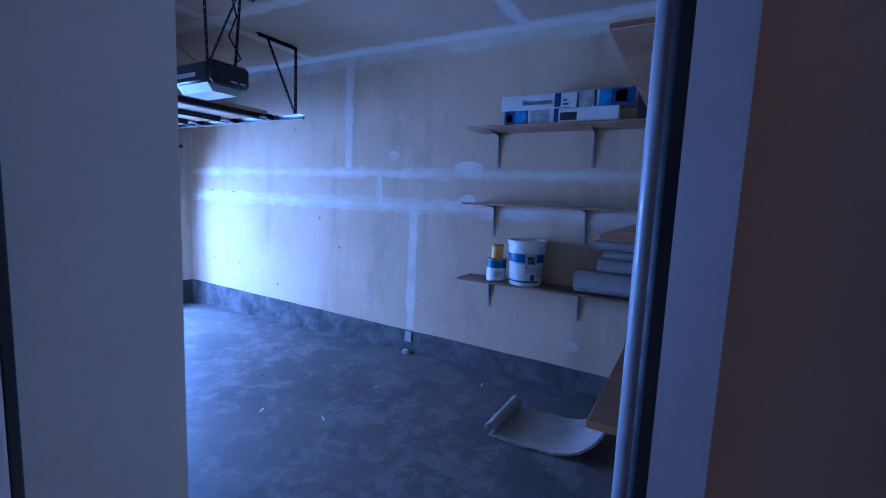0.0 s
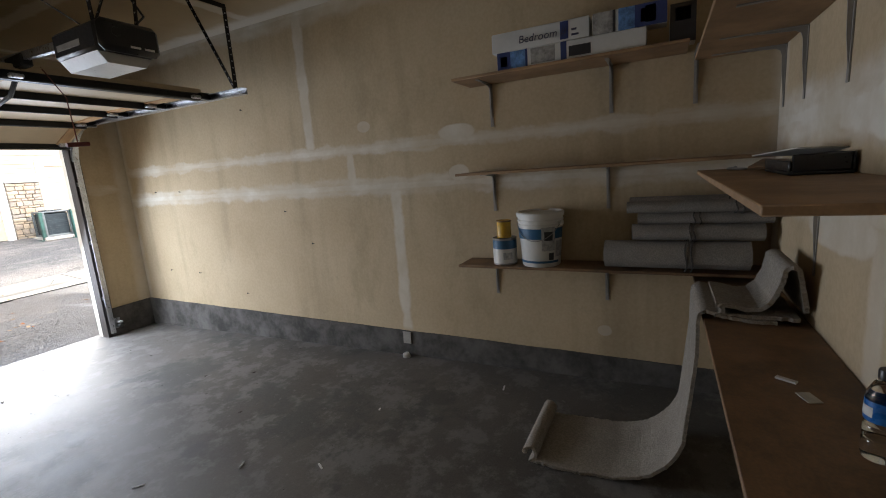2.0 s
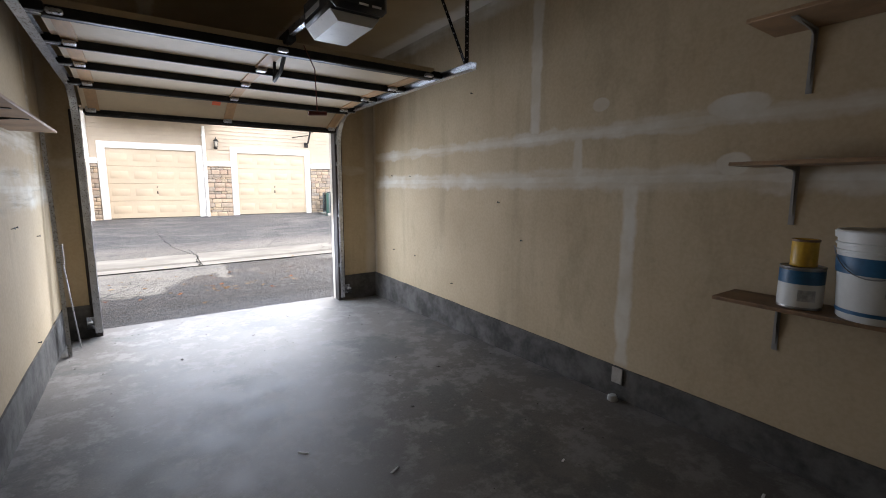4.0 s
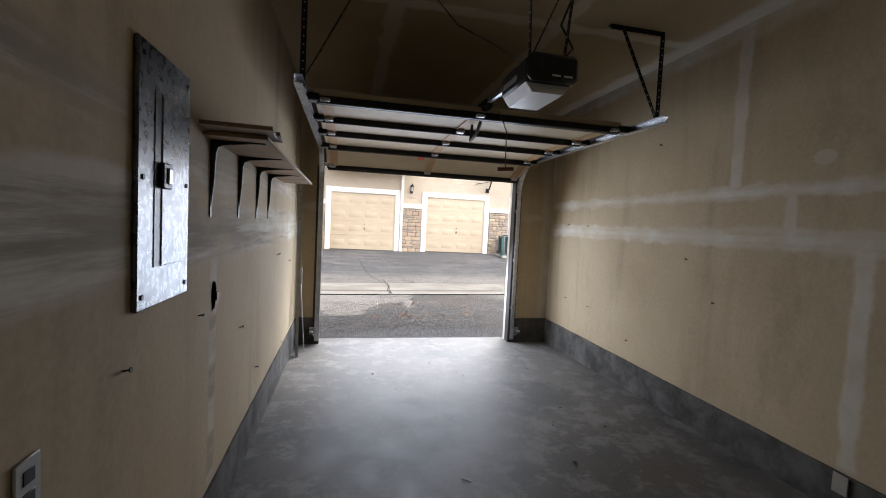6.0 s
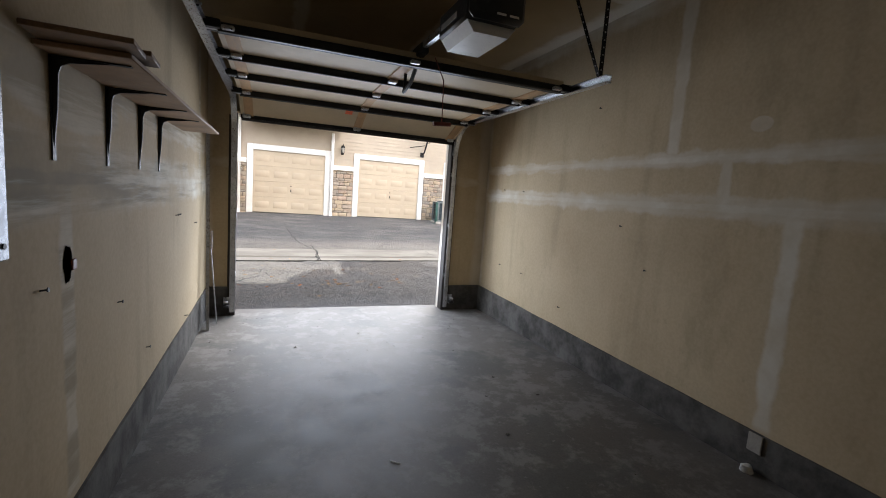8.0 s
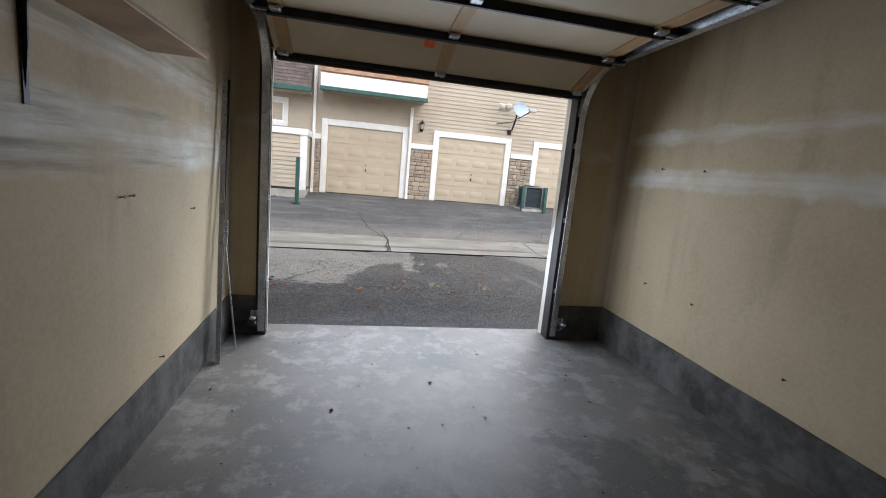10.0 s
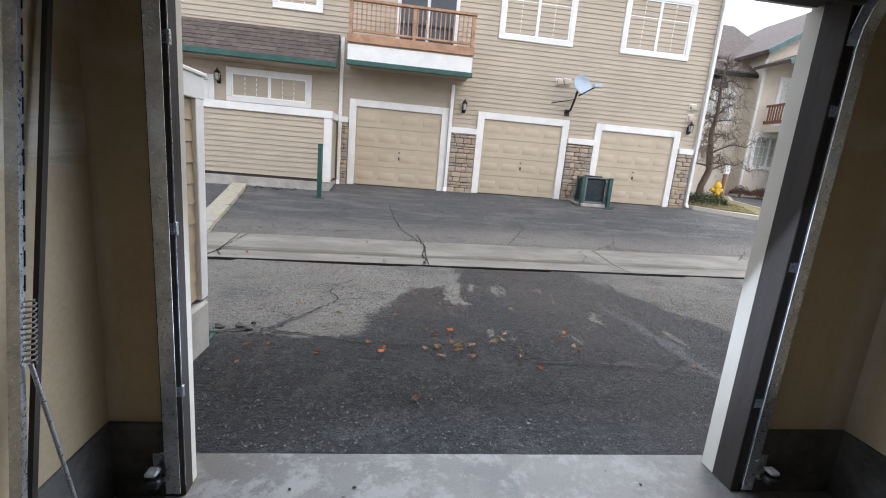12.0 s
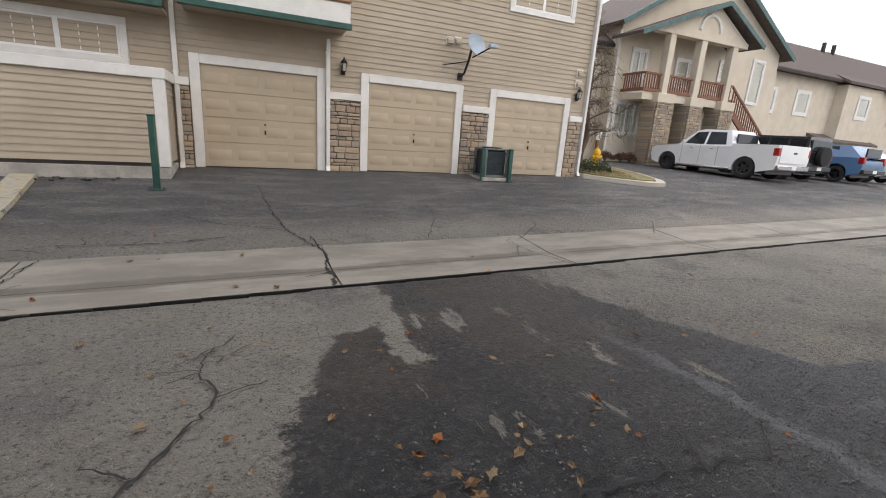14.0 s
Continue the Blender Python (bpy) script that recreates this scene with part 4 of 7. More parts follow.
# ---- overhead garage door, standing open ----
def overhead_door():
    d = empty("overhead_door", "open tan sectional garage door with black struts overhead", "garage door")
    x0, x1 = -0.04, 2.395
    line = [(-0.17, 2.2), (-0.62, 2.375), (-1.2, 2.41), (-1.8, 2.41), (-2.4, 2.41)]
    for i, ((ya, za), (yb, zb)) in enumerate(zip(line, line[1:])):
        v = Vector((yb - ya, zb - za)).normalized()
        nrm = Vector((-v.y, v.x))
        a, b = Vector((ya, za)) + v * 0.004, Vector((yb, zb)) - v * 0.004
        if nrm.y < 0:
            nrm = -nrm
        sec = part("section", prism([tuple(a), tuple(b), tuple(b + nrm * 0.045), tuple(a + nrm * 0.045)], 0, x0, x1), M_DOORIN, d)
        for sx in (x0 + 0.04, (x0 + x1) / 2 - 0.04, x1 - 0.04 - 0.08):
            p, q = a - nrm * 0.012, b - nrm * 0.012
            part("stile", prism([tuple(p), tuple(q), tuple(q + nrm * 0.011), tuple(p + nrm * 0.011)], 0, sx, sx + 0.085), M_DOORWOOD, sec)
        # black strut along the upper edge of each section
        s = b - v * 0.05
        part("strut", prism([tuple(s), tuple(s + v * 0.05), tuple(s + v * 0.05 - nrm * 0.012), tuple(s + v * 0.035 - nrm * 0.05), tuple(s + v * 0.015 - nrm * 0.05), tuple(s - nrm * 0.012)], 0, x0 + 0.02, x1 - 0.02), M_BLACKMETAL, sec)
        for sx in (x0 + 0.08, (x0 + x1) / 2, x1 - 0.08):
            h = Vector((sx, b.x, b.y)) - Vector((0, nrm.x, nrm.y)) * 0.03
            part("hinge", box(h - Vector((0.035, 0.06, 0.012)), h + Vector((0.035, 0.05, 0.012)), 0.006), M_GALV, sec)
        for side, sx in ((-1, x0), (1, x1)):
            h = Vector((sx + side * 0.02, b.x, b.y)) - Vector((0, nrm.x, nrm.y)) * 0.02
            part("roller", rod(h - Vector((side * 0.05, 0, 0)), h + Vector((side * 0.045, 0, 0)), 0.024, sides=12), M_GALV, sec)
            part("roller_bracket", box(h - Vector((0.03 + (0.03 if side > 0 else 0), 0.05, 0.02)), h + Vector((0.03 + (0.03 if side < 0 else 0), 0.05, 0.03)), 0.006), M_BLACKMETAL, sec)
    part("bottom_rail", box((x0, -0.185, 2.165), (x1, -0.13, 2.205), 0.006), M_BLACKMETAL, d)
    part("bottom_seal", box((x0 + 0.01, -0.175, 2.145), (x1 - 0.01, -0.14, 2.167), 0.006), M_STRIP, d)
    for sx in (x0 + 0.06, (x0 + x1) / 2, x1 - 0.06):
        part("bottom_bracket", box((sx - 0.04, -0.22, 2.17), (sx + 0.04, -0.17, 2.25), 0.008), M_GALV, d)
    part("warning_tag", prism([(-0.46, 2.306), (-0.56, 2.345), (-0.562, 2.34), (-0.462, 2.301)], 0, 1.0, 1.075), M_ORANGE, d, "bright orange warning sticker")
    part("top_strut", box((x0 + 0.02, -2.42, 2.36), (x1 - 0.02, -2.36, 2.415), 0.01), M_BLACKMETAL, d)


M_ORANGE = surface("orange_sticker", (0.75, 0.12, 0.03), 0.5, 0, 0.1, 10, 60, 0.0)
overhead_door()


def door_track(x, side, label):
    t = empty("door_track", label, "door track", group="garage door tracks")
    pts = [(-0.12, 0.05), (-0.12, 2.0)]
    for k in range(1, 9):
        a = k / 8 * math.pi / 2
        pts.append((-0.12 - 0.38 * (1 - math.cos(a)), 2.0 + 0.38 * math.sin(a)))
    pts.append((-2.85, 2.385))
    a, b = (x - 0.028, x - 0.024) if side < 0 else (x + 0.024, x + 0.028)
    part("web", ribbon(pts, a, b, 0.05), M_GALV, t)
    for off in (0.024, -0.024):
        shifted = [(p[0] + off * (1 if i < 2 else math.cos(min(1, (i - 1) / 8) * math.pi / 2)), p[1] + (0 if i < 2 else off * math.sin(min(1, (i - 1) / 8) * math.pi / 2))) for i, p in enumerate(pts)]
        part("flange", ribbon(shifted, x - 0.026, x + 0.026, 0.004), M_GALV, t)
    for z in (0.45, 1.1, 1.75):
        part("track_bracket", boxes([((x - 0.03, -0.1, z), (x + 0.03, FW, z + 0.05)), ((x - 0.04 if side < 0 else x - 0.02, -0.09, z), (x + 0.02 if side < 0 else x + 0.05, FW - 0.001, z + 0.07))], 0.003), M_GALV, t)
    # wooden stop beside the track
    part("edge_stop", box((x - 0.055 if side < 0 else x + 0.03, -0.1, 0.0), (x - 0.03 if side < 0 else x + 0.055, FW, 2.2), 0.003), M_BROWN, t)
    return t


door_track(-0.1, -1, "bent galvanised garage door track on the wall")
door_track(2.442, 1, "bent galvanised garage door track on the wall")


def perforated(p, q, w, parent, name="strap"):
    """An angle iron with a row of holes shown as dark insets."""
    part(name, beam(p, q, w, 0.004), M_BLACKMETAL, parent)
    d = Vector(q) - Vector(p)
    k = int(d.length / 0.05)
    bm = bmesh.new()
    for i in range(1, k):
        c = Vector(p) + d * (i / k)
        rod(c - Vector((0, 0.004, 0)), c + Vector((0, 0.004, 0)), 0.006, sides=6, bm=bm)
    tagged(part("holes", bm, M_GALV, parent), kind="stuff")


def track_hanger(x, side):
    h = empty("track_hanger", "perforated angle iron hanger from the ceiling", "hanger", group="track hangers")
    y = -2.69
    part("ceiling_angle", boxes([((min(x, x - side * 0.45), y - 0.02, CEIL - 0.006), (max(x, x - side * 0.45), y + 0.02, CEIL - 0.001)), ((min(x, x - side * 0.45), y - 0.02, CEIL - 0.036), (max(x, x - side * 0.45), y - 0.016, CEIL - 0.006))]), M_BLACKMETAL, h)
    perforated((x, y, 2.385), (x, y, CEIL - 0.01), 0.035, h)
    perforated((x - 0.0, y + 0.006, 2.42), (x - side * 0.33, y + 0.006, CEIL - 0.012), 0.03, h, "brace")
    part("bolt", rod((x - 0.03, y, 2.4), (x + 0.03, y, 2.4), 0.008, sides=8), M_GALV, h)


track_hanger(2.5, 1)
track_hanger(-0.09, -1)


def opener():
    o = empty("garage_opener", "black and grey garage door opener hung from the ceiling", "door opener")
    x0, x1, y0, y1, z0, z1 = 1.16, 1.45, -3.4, -2.93, 2.345, 2.51
    part("housing", box((x0, y0 + 0.05, z0 + 0.02), (x1, y1, z1), 0.02), M_OPENERGREY, o)
    part("end_cover", box((x0 - 0.004, y0, z0 + 0.015), (x1 + 0.004, y0 + 0.06, z1 + 0.004), 0.025), M_BLACKPLASTIC, o)
    part("light_lens", prism([(x0 + 0.01, z0 + 0.022), (x1 - 0.01, z0 + 0.022), (x1 - 0.05, z0 - 0.03), (x0 + 0.05, z0 - 0.03)], 1, y0 + 0.08, y1 - 0.03), M_LENS, o, "frosted white light lens")
    part("badge", boxes([((x1 - 0.16, y0 - 0.002, z0 + 0.04), (x1 - 0.11, y0 + 0.001, z0 + 0.05)), ((x1 - 0.09, y0 - 0.002, z0 + 0.04), (x1 - 0.04, y0 + 0.001, z0 + 0.05))]), M_LENS, o)
    ring = bmesh.new()
    for k in range(20):
        a, b = k / 20 * 2 * math.pi, (k + 1) / 20 * 2 * math.pi
        rod((x0 + 0.07 + 0.022 * math.cos(a), y0 - 0.001, z1 - 0.06 + 0.022 * math.sin(a)), (x0 + 0.07 + 0.022 * math.cos(b), y0 - 0.001, z1 - 0.06 + 0.022 * math.sin(b)), 0.002, sides=5, bm=ring)
    part("emblem", ring, M_OPENERGREY, o)
    part("side_print", boxes([((x0 - 0.002, y0 + 0.2, z1 - 0.1), (x0 + 0.001, y0 + 0.42, z1 - 0.07))]), M_OPENERPRINT, o)
    part("rail", beam((1.22, y1, z1 - 0.04), (1.22, -0.12, 2.58), 0.03, 0.045), M_GALV, o)
    part("header_bracket", box((1.17, -0.13, 2.52), (1.27, FW - 0.001, 2.64), 0.006), M_BLACKMETAL, o)
    part("trolley", box((1.19, -2.5, 2.43), (1.25, -2.3, 2.5), 0.008), M_BLACKMETAL, o)
    part("door_arm", sweep([(1.22, -2.42, 2.46), (1.22, -2.2, 2.3), (1.22, -2.02, 2.27), (1.22, -2.05, 2.4)], 0.014, 6), M_BLACKMETAL, o)
    for sx in (x0 + 0.04, x1 - 0.04):
        perforated((sx, y0 + 0.12, z1), (sx + (0.05 if sx > 1.2 else -0.02), y0 + 0.12, CEIL - 0.004), 0.03, o)
    perforated((x0 + 0.04, y0 + 0.1, z1), (x0 + 0.28, y0 + 0.1, CEIL - 0.004), 0.025, o, "brace")
    part("ceiling_angle", box((x0 - 0.1, y0 + 0.1, CEIL - 0.03), (x1 + 0.12, y0 + 0.135, CEIL - 0.001)), M_BLACKMETAL, o)
    cable = [(x1 - 0.05, y0 + 0.2, z1), (x1 + 0.03, y0 + 0.15, z1 + 0.1), (x1 - 0.03, y0 + 0.2, z1 + 0.25), (x1 + 0.02, y0 + 0.18, z1 + 0.4), (x1 - 0.01, y0 + 0.2, CEIL)]
    part("power_cord", sweep(cable, 0.007, 6), M_BLACKPLASTIC, o)
    part("sensor_wire", sweep([(x0 + 0.02, y0 + 0.2, z1), (x0 - 0.1, y0 + 0.3, z1 + 0.12), (x0 - 0.3, y0 + 0.5, z1 + 0.3), (x0 - 0.42, y0 + 0.7, CEIL - 0.005)], 0.004, 5), M_BLACKPLASTIC, o)
    p = empty("release_cord", "thin cord with a dark red pull handle", "pull cord")
    part("cord", sweep([(1.33, -2.38, 2.46), (1.33, -2.6, 2.25), (1.33, -2.62, 1.98)], 0.0035, 6), M_REDDARK, p)
    part("handle", rod((1.27, -2.62, 1.965), (1.39, -2.62, 1.975), 0.014, sides=10), M_REDDARK, p)


M_OPENERGREY = surface("opener_grey_shell", (0.03, 0.03, 0.032), 0.4, 0.1, 0.1, 6, 70, 0.05)
M_OPENERPRINT = surface("opener_print", (0.4, 0.4, 0.4), 0.5)
M_BLACKPLASTIC = surface("black_plastic", (0.02, 0.02, 0.021), 0.35, 0, 0.2, 8, 80, 0.05)
M_LENS = surface("frosted_lens", (0.72, 0.72, 0.7), 0.35, 0, 0.06, 6, 60, 0.03)
M_REDDARK = surface("dark_red_plastic", (0.16, 0.03, 0.022), 0.5, 0, 0.2, 8, 60, 0.05)
opener()


# ---- shelves ----
def bracket(reach, drop, parent=None, m=None, material=None):
    """Pressed steel shelf bracket: arm along +x under the board, leg down the wall, and a rib."""
    bm = boxes([((0, -0.012, -0.004), (reach, 0.012, 0.0)), ((0, -0.012, -drop), (0.004, 0.012, 0.0))])
    out = [(0.002, -0.002), (reach * 0.85, -0.002), (reach * 0.4, -0.014), (0.05, -0.018), (0.028, -0.03), (0.02, -0.055), (0.016, -drop * 0.5), (0.002, -drop * 0.95)]
    prism([(p[0], p[1]) for p in out], 1, -0.003, 0.003, bm)
    return part("bracket", bm, material or M_BRACKET, parent, "", m)


def wall_shelf(name_label, lo, hi, brackets, wall, material, drop=0.28):
    """A board on steel brackets. wall 'R': hung on the right wall, 'B': on the back wall, 'L': on the left wall."""
    s = empty("wall_shelf", name_label, "shelf", group="wall shelves")
    part("board", box(lo, hi, 0.003), material, s)
    for p in brackets:
        if wall == "R":
            bracket(RW - lo[0] - 0.06, drop, s, pose(RW - 0.0015, p, lo[2] - 0.0005, 0, 0, 180))
        elif wall == "B":
            bracket(hi[1] - BW - 0.08, drop, s, pose(p, BW + 0.0015, lo[2] - 0.0005, 0, 0, 90))
        else:
            bracket(hi[0] - LW - 0.03, drop, s, pose(LW + 0.0015, p, lo[2] - 0.0005), M_BLACKMETAL)
    return s


wall_shelf("long brown particle board shelf holding blind boxes", (2.625, BW + 0.46, 2.225), (RW - 0.001, -4.58, 2.244), [-4.74, -5.55, -6.02], "R", M_PLY, 0.29)
wall_shelf("long empty brown particle board shelf", (2.64, BW + 0.005, 1.6), (RW - 0.001, -4.555, 1.618), [-4.73, -5.53], "R", M_PLY, 0.28)
wall_shelf("stained brown particle board shelf with paint and carpet", (2.685, BW + 0.02, 0.938), (RW - 0.001, -4.515, 0.957), [-4.72, -5.52], "R", M_PLYDARK, 0.26)
wall_shelf("wide brown particle board shelf across the back wall", (0.75, BW + 0.001, 2.178), (RW - 0.002, BW + 0.42, 2.199), [1.35, 1.9, 2.45, 2.85], "B", M_PLY, 0.32)
wall_shelf("wide brown particle board shelf with trays on it", (0.82, BW + 0.001, 1.53), (RW - 0.325, BW + 0.41, 1.552), [0.98, 2.1], "B", M_PLY, 0.42)
wall_shelf("narrow pale board shelf on black brackets", (LW + 0.001, -3.72, 1.858), (LW + 0.25, -1.42, 1.875), [-3.6, -3.1, -2.62, -2.2], "L", M_PLY, 0.33)


def workbench():
    w = empty("workbench", "dark stained plywood bench top along the back wall", "workbench")
    part("top", box((0.81, BW + 0.002, 0.878), (RW - 0.03, BW + 0.4, 0.9), 0.003), M_PLYDARK, w)
    part("edge_strip", box((0.805, BW + 0.01, 0.875), (0.811, BW + 0.4, 0.901)), M_PLY, w)
    for x in (0.95, 1.75, 2.5):
        bracket(0.34, 0.4, w, pose(x, BW + 0.0015, 0.8775, 0, 0, 90))


workbench()

# ---- things on the shelves ----
M_CARDWHITE = surface("white_carton", (0.62, 0.62, 0.6), 0.6, 0, 0.06, 4, 70, 0.04)
M_CARDBLUE = surface("navy_carton_print", (0.03, 0.05, 0.16), 0.45, 0, 0.2, 6, 60, 0.02)
M_CARDSKY = surface("blue_carton_photo", (0.12, 0.25, 0.5), 0.45, 0, 0.6, 14, 60, 0.02)
M_CARDGREY = surface("grey_carton_photo", (0.33, 0.32, 0.3), 0.45, 0, 0.5, 16, 60, 0.02)
M_CARDBLACK = surface("black_carton_print", (0.03, 0.03, 0.035), 0.4, 0, 0.2, 6, 60, 0.02)
M_INK = surface("pen_ink", (0.05, 0.05, 0.09), 0.6, 0, 0.1, 6, 60, 0.0)
M_CARDRED = surface("red_carton_print", (0.4, 0.05, 0.05), 0.45, 0, 0.2, 6, 60, 0.02)


def carton(y0, y1, z0, h, prints, label, x0=2.65, depth=0.12, writing=""):
    """A long blind carton with its long side to the room; prints: start, end, low, high (shares of the side) and material."""
    c = empty("blind_carton", label, "carton", group="window blind cartons")
    part("box", box((x0, y0, z0), (x0 + depth, y1, z0 + h), 0.003), M_CARDWHITE, c)
    part("flap", box((x0 + 0.004, y1, z0 + 0.006), (x0 + depth - 0.004, y1 + 0.003, z0 + h - 0.006)), M_CARDWHITE, c)
    for a, b, lo, hi, mat in prints:
        ya, yb = y1 + (y0 - y1) * a, y1 + (y0 - y1) * b
        part("print", box((x0 - 0.0015, yb, z0 + lo * h), (x0 + 0.002, ya, z0 + hi * h)), mat, c)
    if writing:
        fc = bpy.data.curves.new("writing", "FONT")
        fc.body, fc.size, fc.extrude, fc.shear = writing, 0.062, 0.0006, 0.15
        ob = new("writing", fc)
        dg = bpy.context.evaluated_depsgraph_get()
        me = bpy.data.meshes.new_from_object(ob.evaluated_get(dg))
        bpy.data.objects.remove(ob)
        me.materials.clear()
        me.materials.append(M_INK)
        w = part("writing", me, None, c, "hand written pen lettering", Matrix.Translation((x0 - 0.0022, y1 - 0.17, z0 + 0.035)) @ Matrix(((0, 0, -1, 0), (-1, 0, 0, 0), (0, 1, 0, 0), (0, 0, 0, 1))))
    return c


ZS = 2.244
carton(-5.76, -4.9, ZS, 0.105, [(0.0, 0.1, 0, 1, M_CARDBLUE), (0.025, 0.075, 0.2, 0.75, M_CARDWHITE), (0.1, 0.21, 0.02, 0.98, M_CARDSKY), (0.21, 0.225, 0, 1, M_CARDBLUE), (0.25, 0.42, 0.1, 0.95, M_CARDGREY), (0.46, 0.5, 0.05, 1, M_CARDBLUE), (0.515, 0.66, 0.15, 0.7, M_CARDBLACK)], "long white carton with navy photo print, standing on the shelf")
carton(-5.46, -4.87, ZS + 0.106, 0.115, [(0.72, 0.8, 0.1, 0.95, M_CARDBLUE), (0.83, 0.9, 0.2, 0.3, M_INK), (0.83, 0.88, 0.45, 0.55, M_INK)], "white carton with hand written bedroom note", writing="Bedroom #")
carton(-5.86, -5.48, ZS + 0.106, 0.115, [(0.0, 0.28, 0.0, 1, M_CARDGREY), (0.28, 0.32, 0, 1, M_CARDBLACK), (0.36, 0.58, 0, 1, M_CARDSKY), (0.58, 1.0, 0, 1, M_CARDBLUE), (0.72, 0.86, 0.15, 0.9, M_CARDWHITE), (0.66, 0.72, 0.2, 0.8, M_CARDRED)], "carton with blue and grey photo print on the stack")
carton(-6.0, -5.875, ZS, 0.2, [(0.0, 1.0, 0.0, 1, M_CARDBLACK), (0.2, 0.8, 0.55, 0.9, M_CARDBLUE), (0.42, 0.62, 0.6, 0.85, M_CARDGREY)], "black carton with dark blue label", x0=2.7)

M_BUCKET = surface("white_bucket_plastic", (0.66, 0.65, 0.61), 0.4, 0, 0.06, 5, 60, 0.04)
M_LABELBLUE = surface("blue_paint_label", (0.02, 0.1, 0.2), 0.4, 0, 0.25, 6, 60, 0.0)
M_LABELGREY = surface("grey_label_print", (0.4, 0.4, 0.4), 0.5, 0, 0.35, 30, 90, 0.0)
M_YELLOW = surface("yellow_can_label", (0.62, 0.36, 0.03), 0.4, 0, 0.15, 8, 60, 0.02)
M_TIN = surface("dull_tin", (0.32, 0.31, 0.3), 0.4, 0.8, 0.25, 10, 60, 0.05)


def sleeve(r, z0, z1, a0, a1, r1=None, sides=20):
    """A curved label patch from angle a0 to a1 (degrees)."""
    bm = bmesh.new()
    rows = []
    for i in range(sides + 1):
        a = radians(a0 + (a1 - a0) * i / sides)
        rb = r1 or r
        rows.append([bm.verts.new((r * math.cos(a), r * math.sin(a), z0)), bm.verts.new((rb * math.cos(a), rb * math.sin(a), z1)),
                     bm.verts.new(((rb - 0.002) * math.cos(a), (rb - 0.002) * math.sin(a), z1)), bm.verts.new(((r - 0.002) * math.cos(a), (r - 0.002) * math.sin(a), z0))])
    for p, q in zip(rows, rows[1:]):
        for k in range(4):
            bm.faces.new((p[k], p[(k + 1) % 4], q[(k + 1) % 4], q[k]))
    bm.faces.new(rows[0])
    bm.faces.new(rows[-1][::-1])
    return bm


def paint_bucket(x, y, z):
    b = empty("paint_bucket", "white five gallon paint bucket with blue label", "bucket", pose(x, y, z))
    part("body", lathe([(0, 0), (0.125, 0), (0.13, 0.006), (0.148, 0.28), (0.153, 0.282), (0.153, 0.29), (0.149, 0.292), (0.15, 0.31), (0.156, 0.312), (0.156, 0.32), (0.15, 0.322), (0.152, 0.345)], 40), M_BUCKET, b)
    part("lid", lathe([(0.152, 0.343), (0.16, 0.34), (0.162, 0.365), (0.155, 0.372), (0.145, 0.372), (0.14, 0.36), (0.0, 0.358)], 40), M_BUCKET, b)
    part("label_band", sleeve(0.1465, 0.195, 0.265, 90, 270, 0.1505), M_LABELBLUE, b)
    part("label_foot", sleeve(0.1345, 0.03, 0.045, 110, 250, 0.1355), M_LABELBLUE, b)
    part("notice", sleeve(0.1425, 0.115, 0.275, 196, 232, 0.1525), M_LABELGREY, b)
    part("notice_mark", sleeve(0.149, 0.185, 0.245, 203, 225, 0.1528), M_BLACKPLASTIC, b)
    part("notice_text", sleeve(0.1395, 0.07, 0.18, 236, 262, 0.148), M_LABELGREY, b)
    part("barcode", sleeve(0.137, 0.05, 0.1, 215, 230, 0.1415), M_BLACKPLASTIC, b)
    wire = [(0.158 * math.cos(radians(a)), 0.158 * math.sin(radians(a)), 0.30 - 0.115 * math.sin(radians((a - 110) / 140 * 180))) for a in range(110, 255, 8)]
    part("bail", sweep(wire, 0.0025, 5), M_TIN, b)
    part("bail_ear", rod((0.15 * math.cos(radians(250)), 0.15 * math.sin(radians(250)), 0.3), (0.175 * math.cos(radians(250)), 0.175 * math.sin(radians(250)), 0.3), 0.016), M_BUCKET, b)
    return b


paint_bucket(2.81, -5.1, 0.957)


def paint_can(x, y, z):
    c = empty("paint_can", "gallon paint can with blue and white label", "paint can", pose(x, y, z))
    part("body", lathe([(0, 0), (0.083, 0), (0.085, 0.004), (0.083, 0.008), (0.083, 0.18), (0.086, 0.184), (0.086, 0.19), (0.078, 0.19), (0.074, 0.184), (0, 0.184)], 32), M_TIN, c)
    part("label", sleeve(0.0848, 0.012, 0.115, 60, 300), M_BUCKET, c)
    part("label_band", sleeve(0.0848, 0.115, 0.175, 60, 300), M_LABELBLUE, c)
    part("label_text", sleeve(0.0856, 0.04, 0.09, 190, 235), M_LABELGREY, c)


paint_can(2.8, -4.84, 0.957)
yc = empty("small_can", "small yellow can standing on a paint can", "can", pose(2.8, -4.84, 0.957 + 0.1905))
part("body", lathe([(0, 0), (0.05, 0), (0.052, 0.004), (0.05, 0.008), (0.05, 0.112), (0.052, 0.116), (0.052, 0.121), (0.046, 0.121), (0.044, 0.115), (0, 0.115)], 28), M_YELLOW, yc)
part("rim", lathe([(0.0525, 0.112), (0.0535, 0.116), (0.0525, 0.122), (0.049, 0.122)], 28), M_PLYDARK, yc)


def carpet_material(name, base, scale=90):
    n = Nodes(name, 0.95)
    f = n.noise(scale, 4, 0.75)
    m = n.noise(7, 5, 0.6)
    c = n.mix(n.ramp(m, 0.3, 0.7), tuple(v * 0.8 for v in base), base)
    c = n.mix(n.ramp(f, 0.35, 0.65, 0, 0.6), c, tuple(v * 0.45 for v in base))
    n.color(c)
    n.bump(f, 0.9, 0.012)
    return n.mat


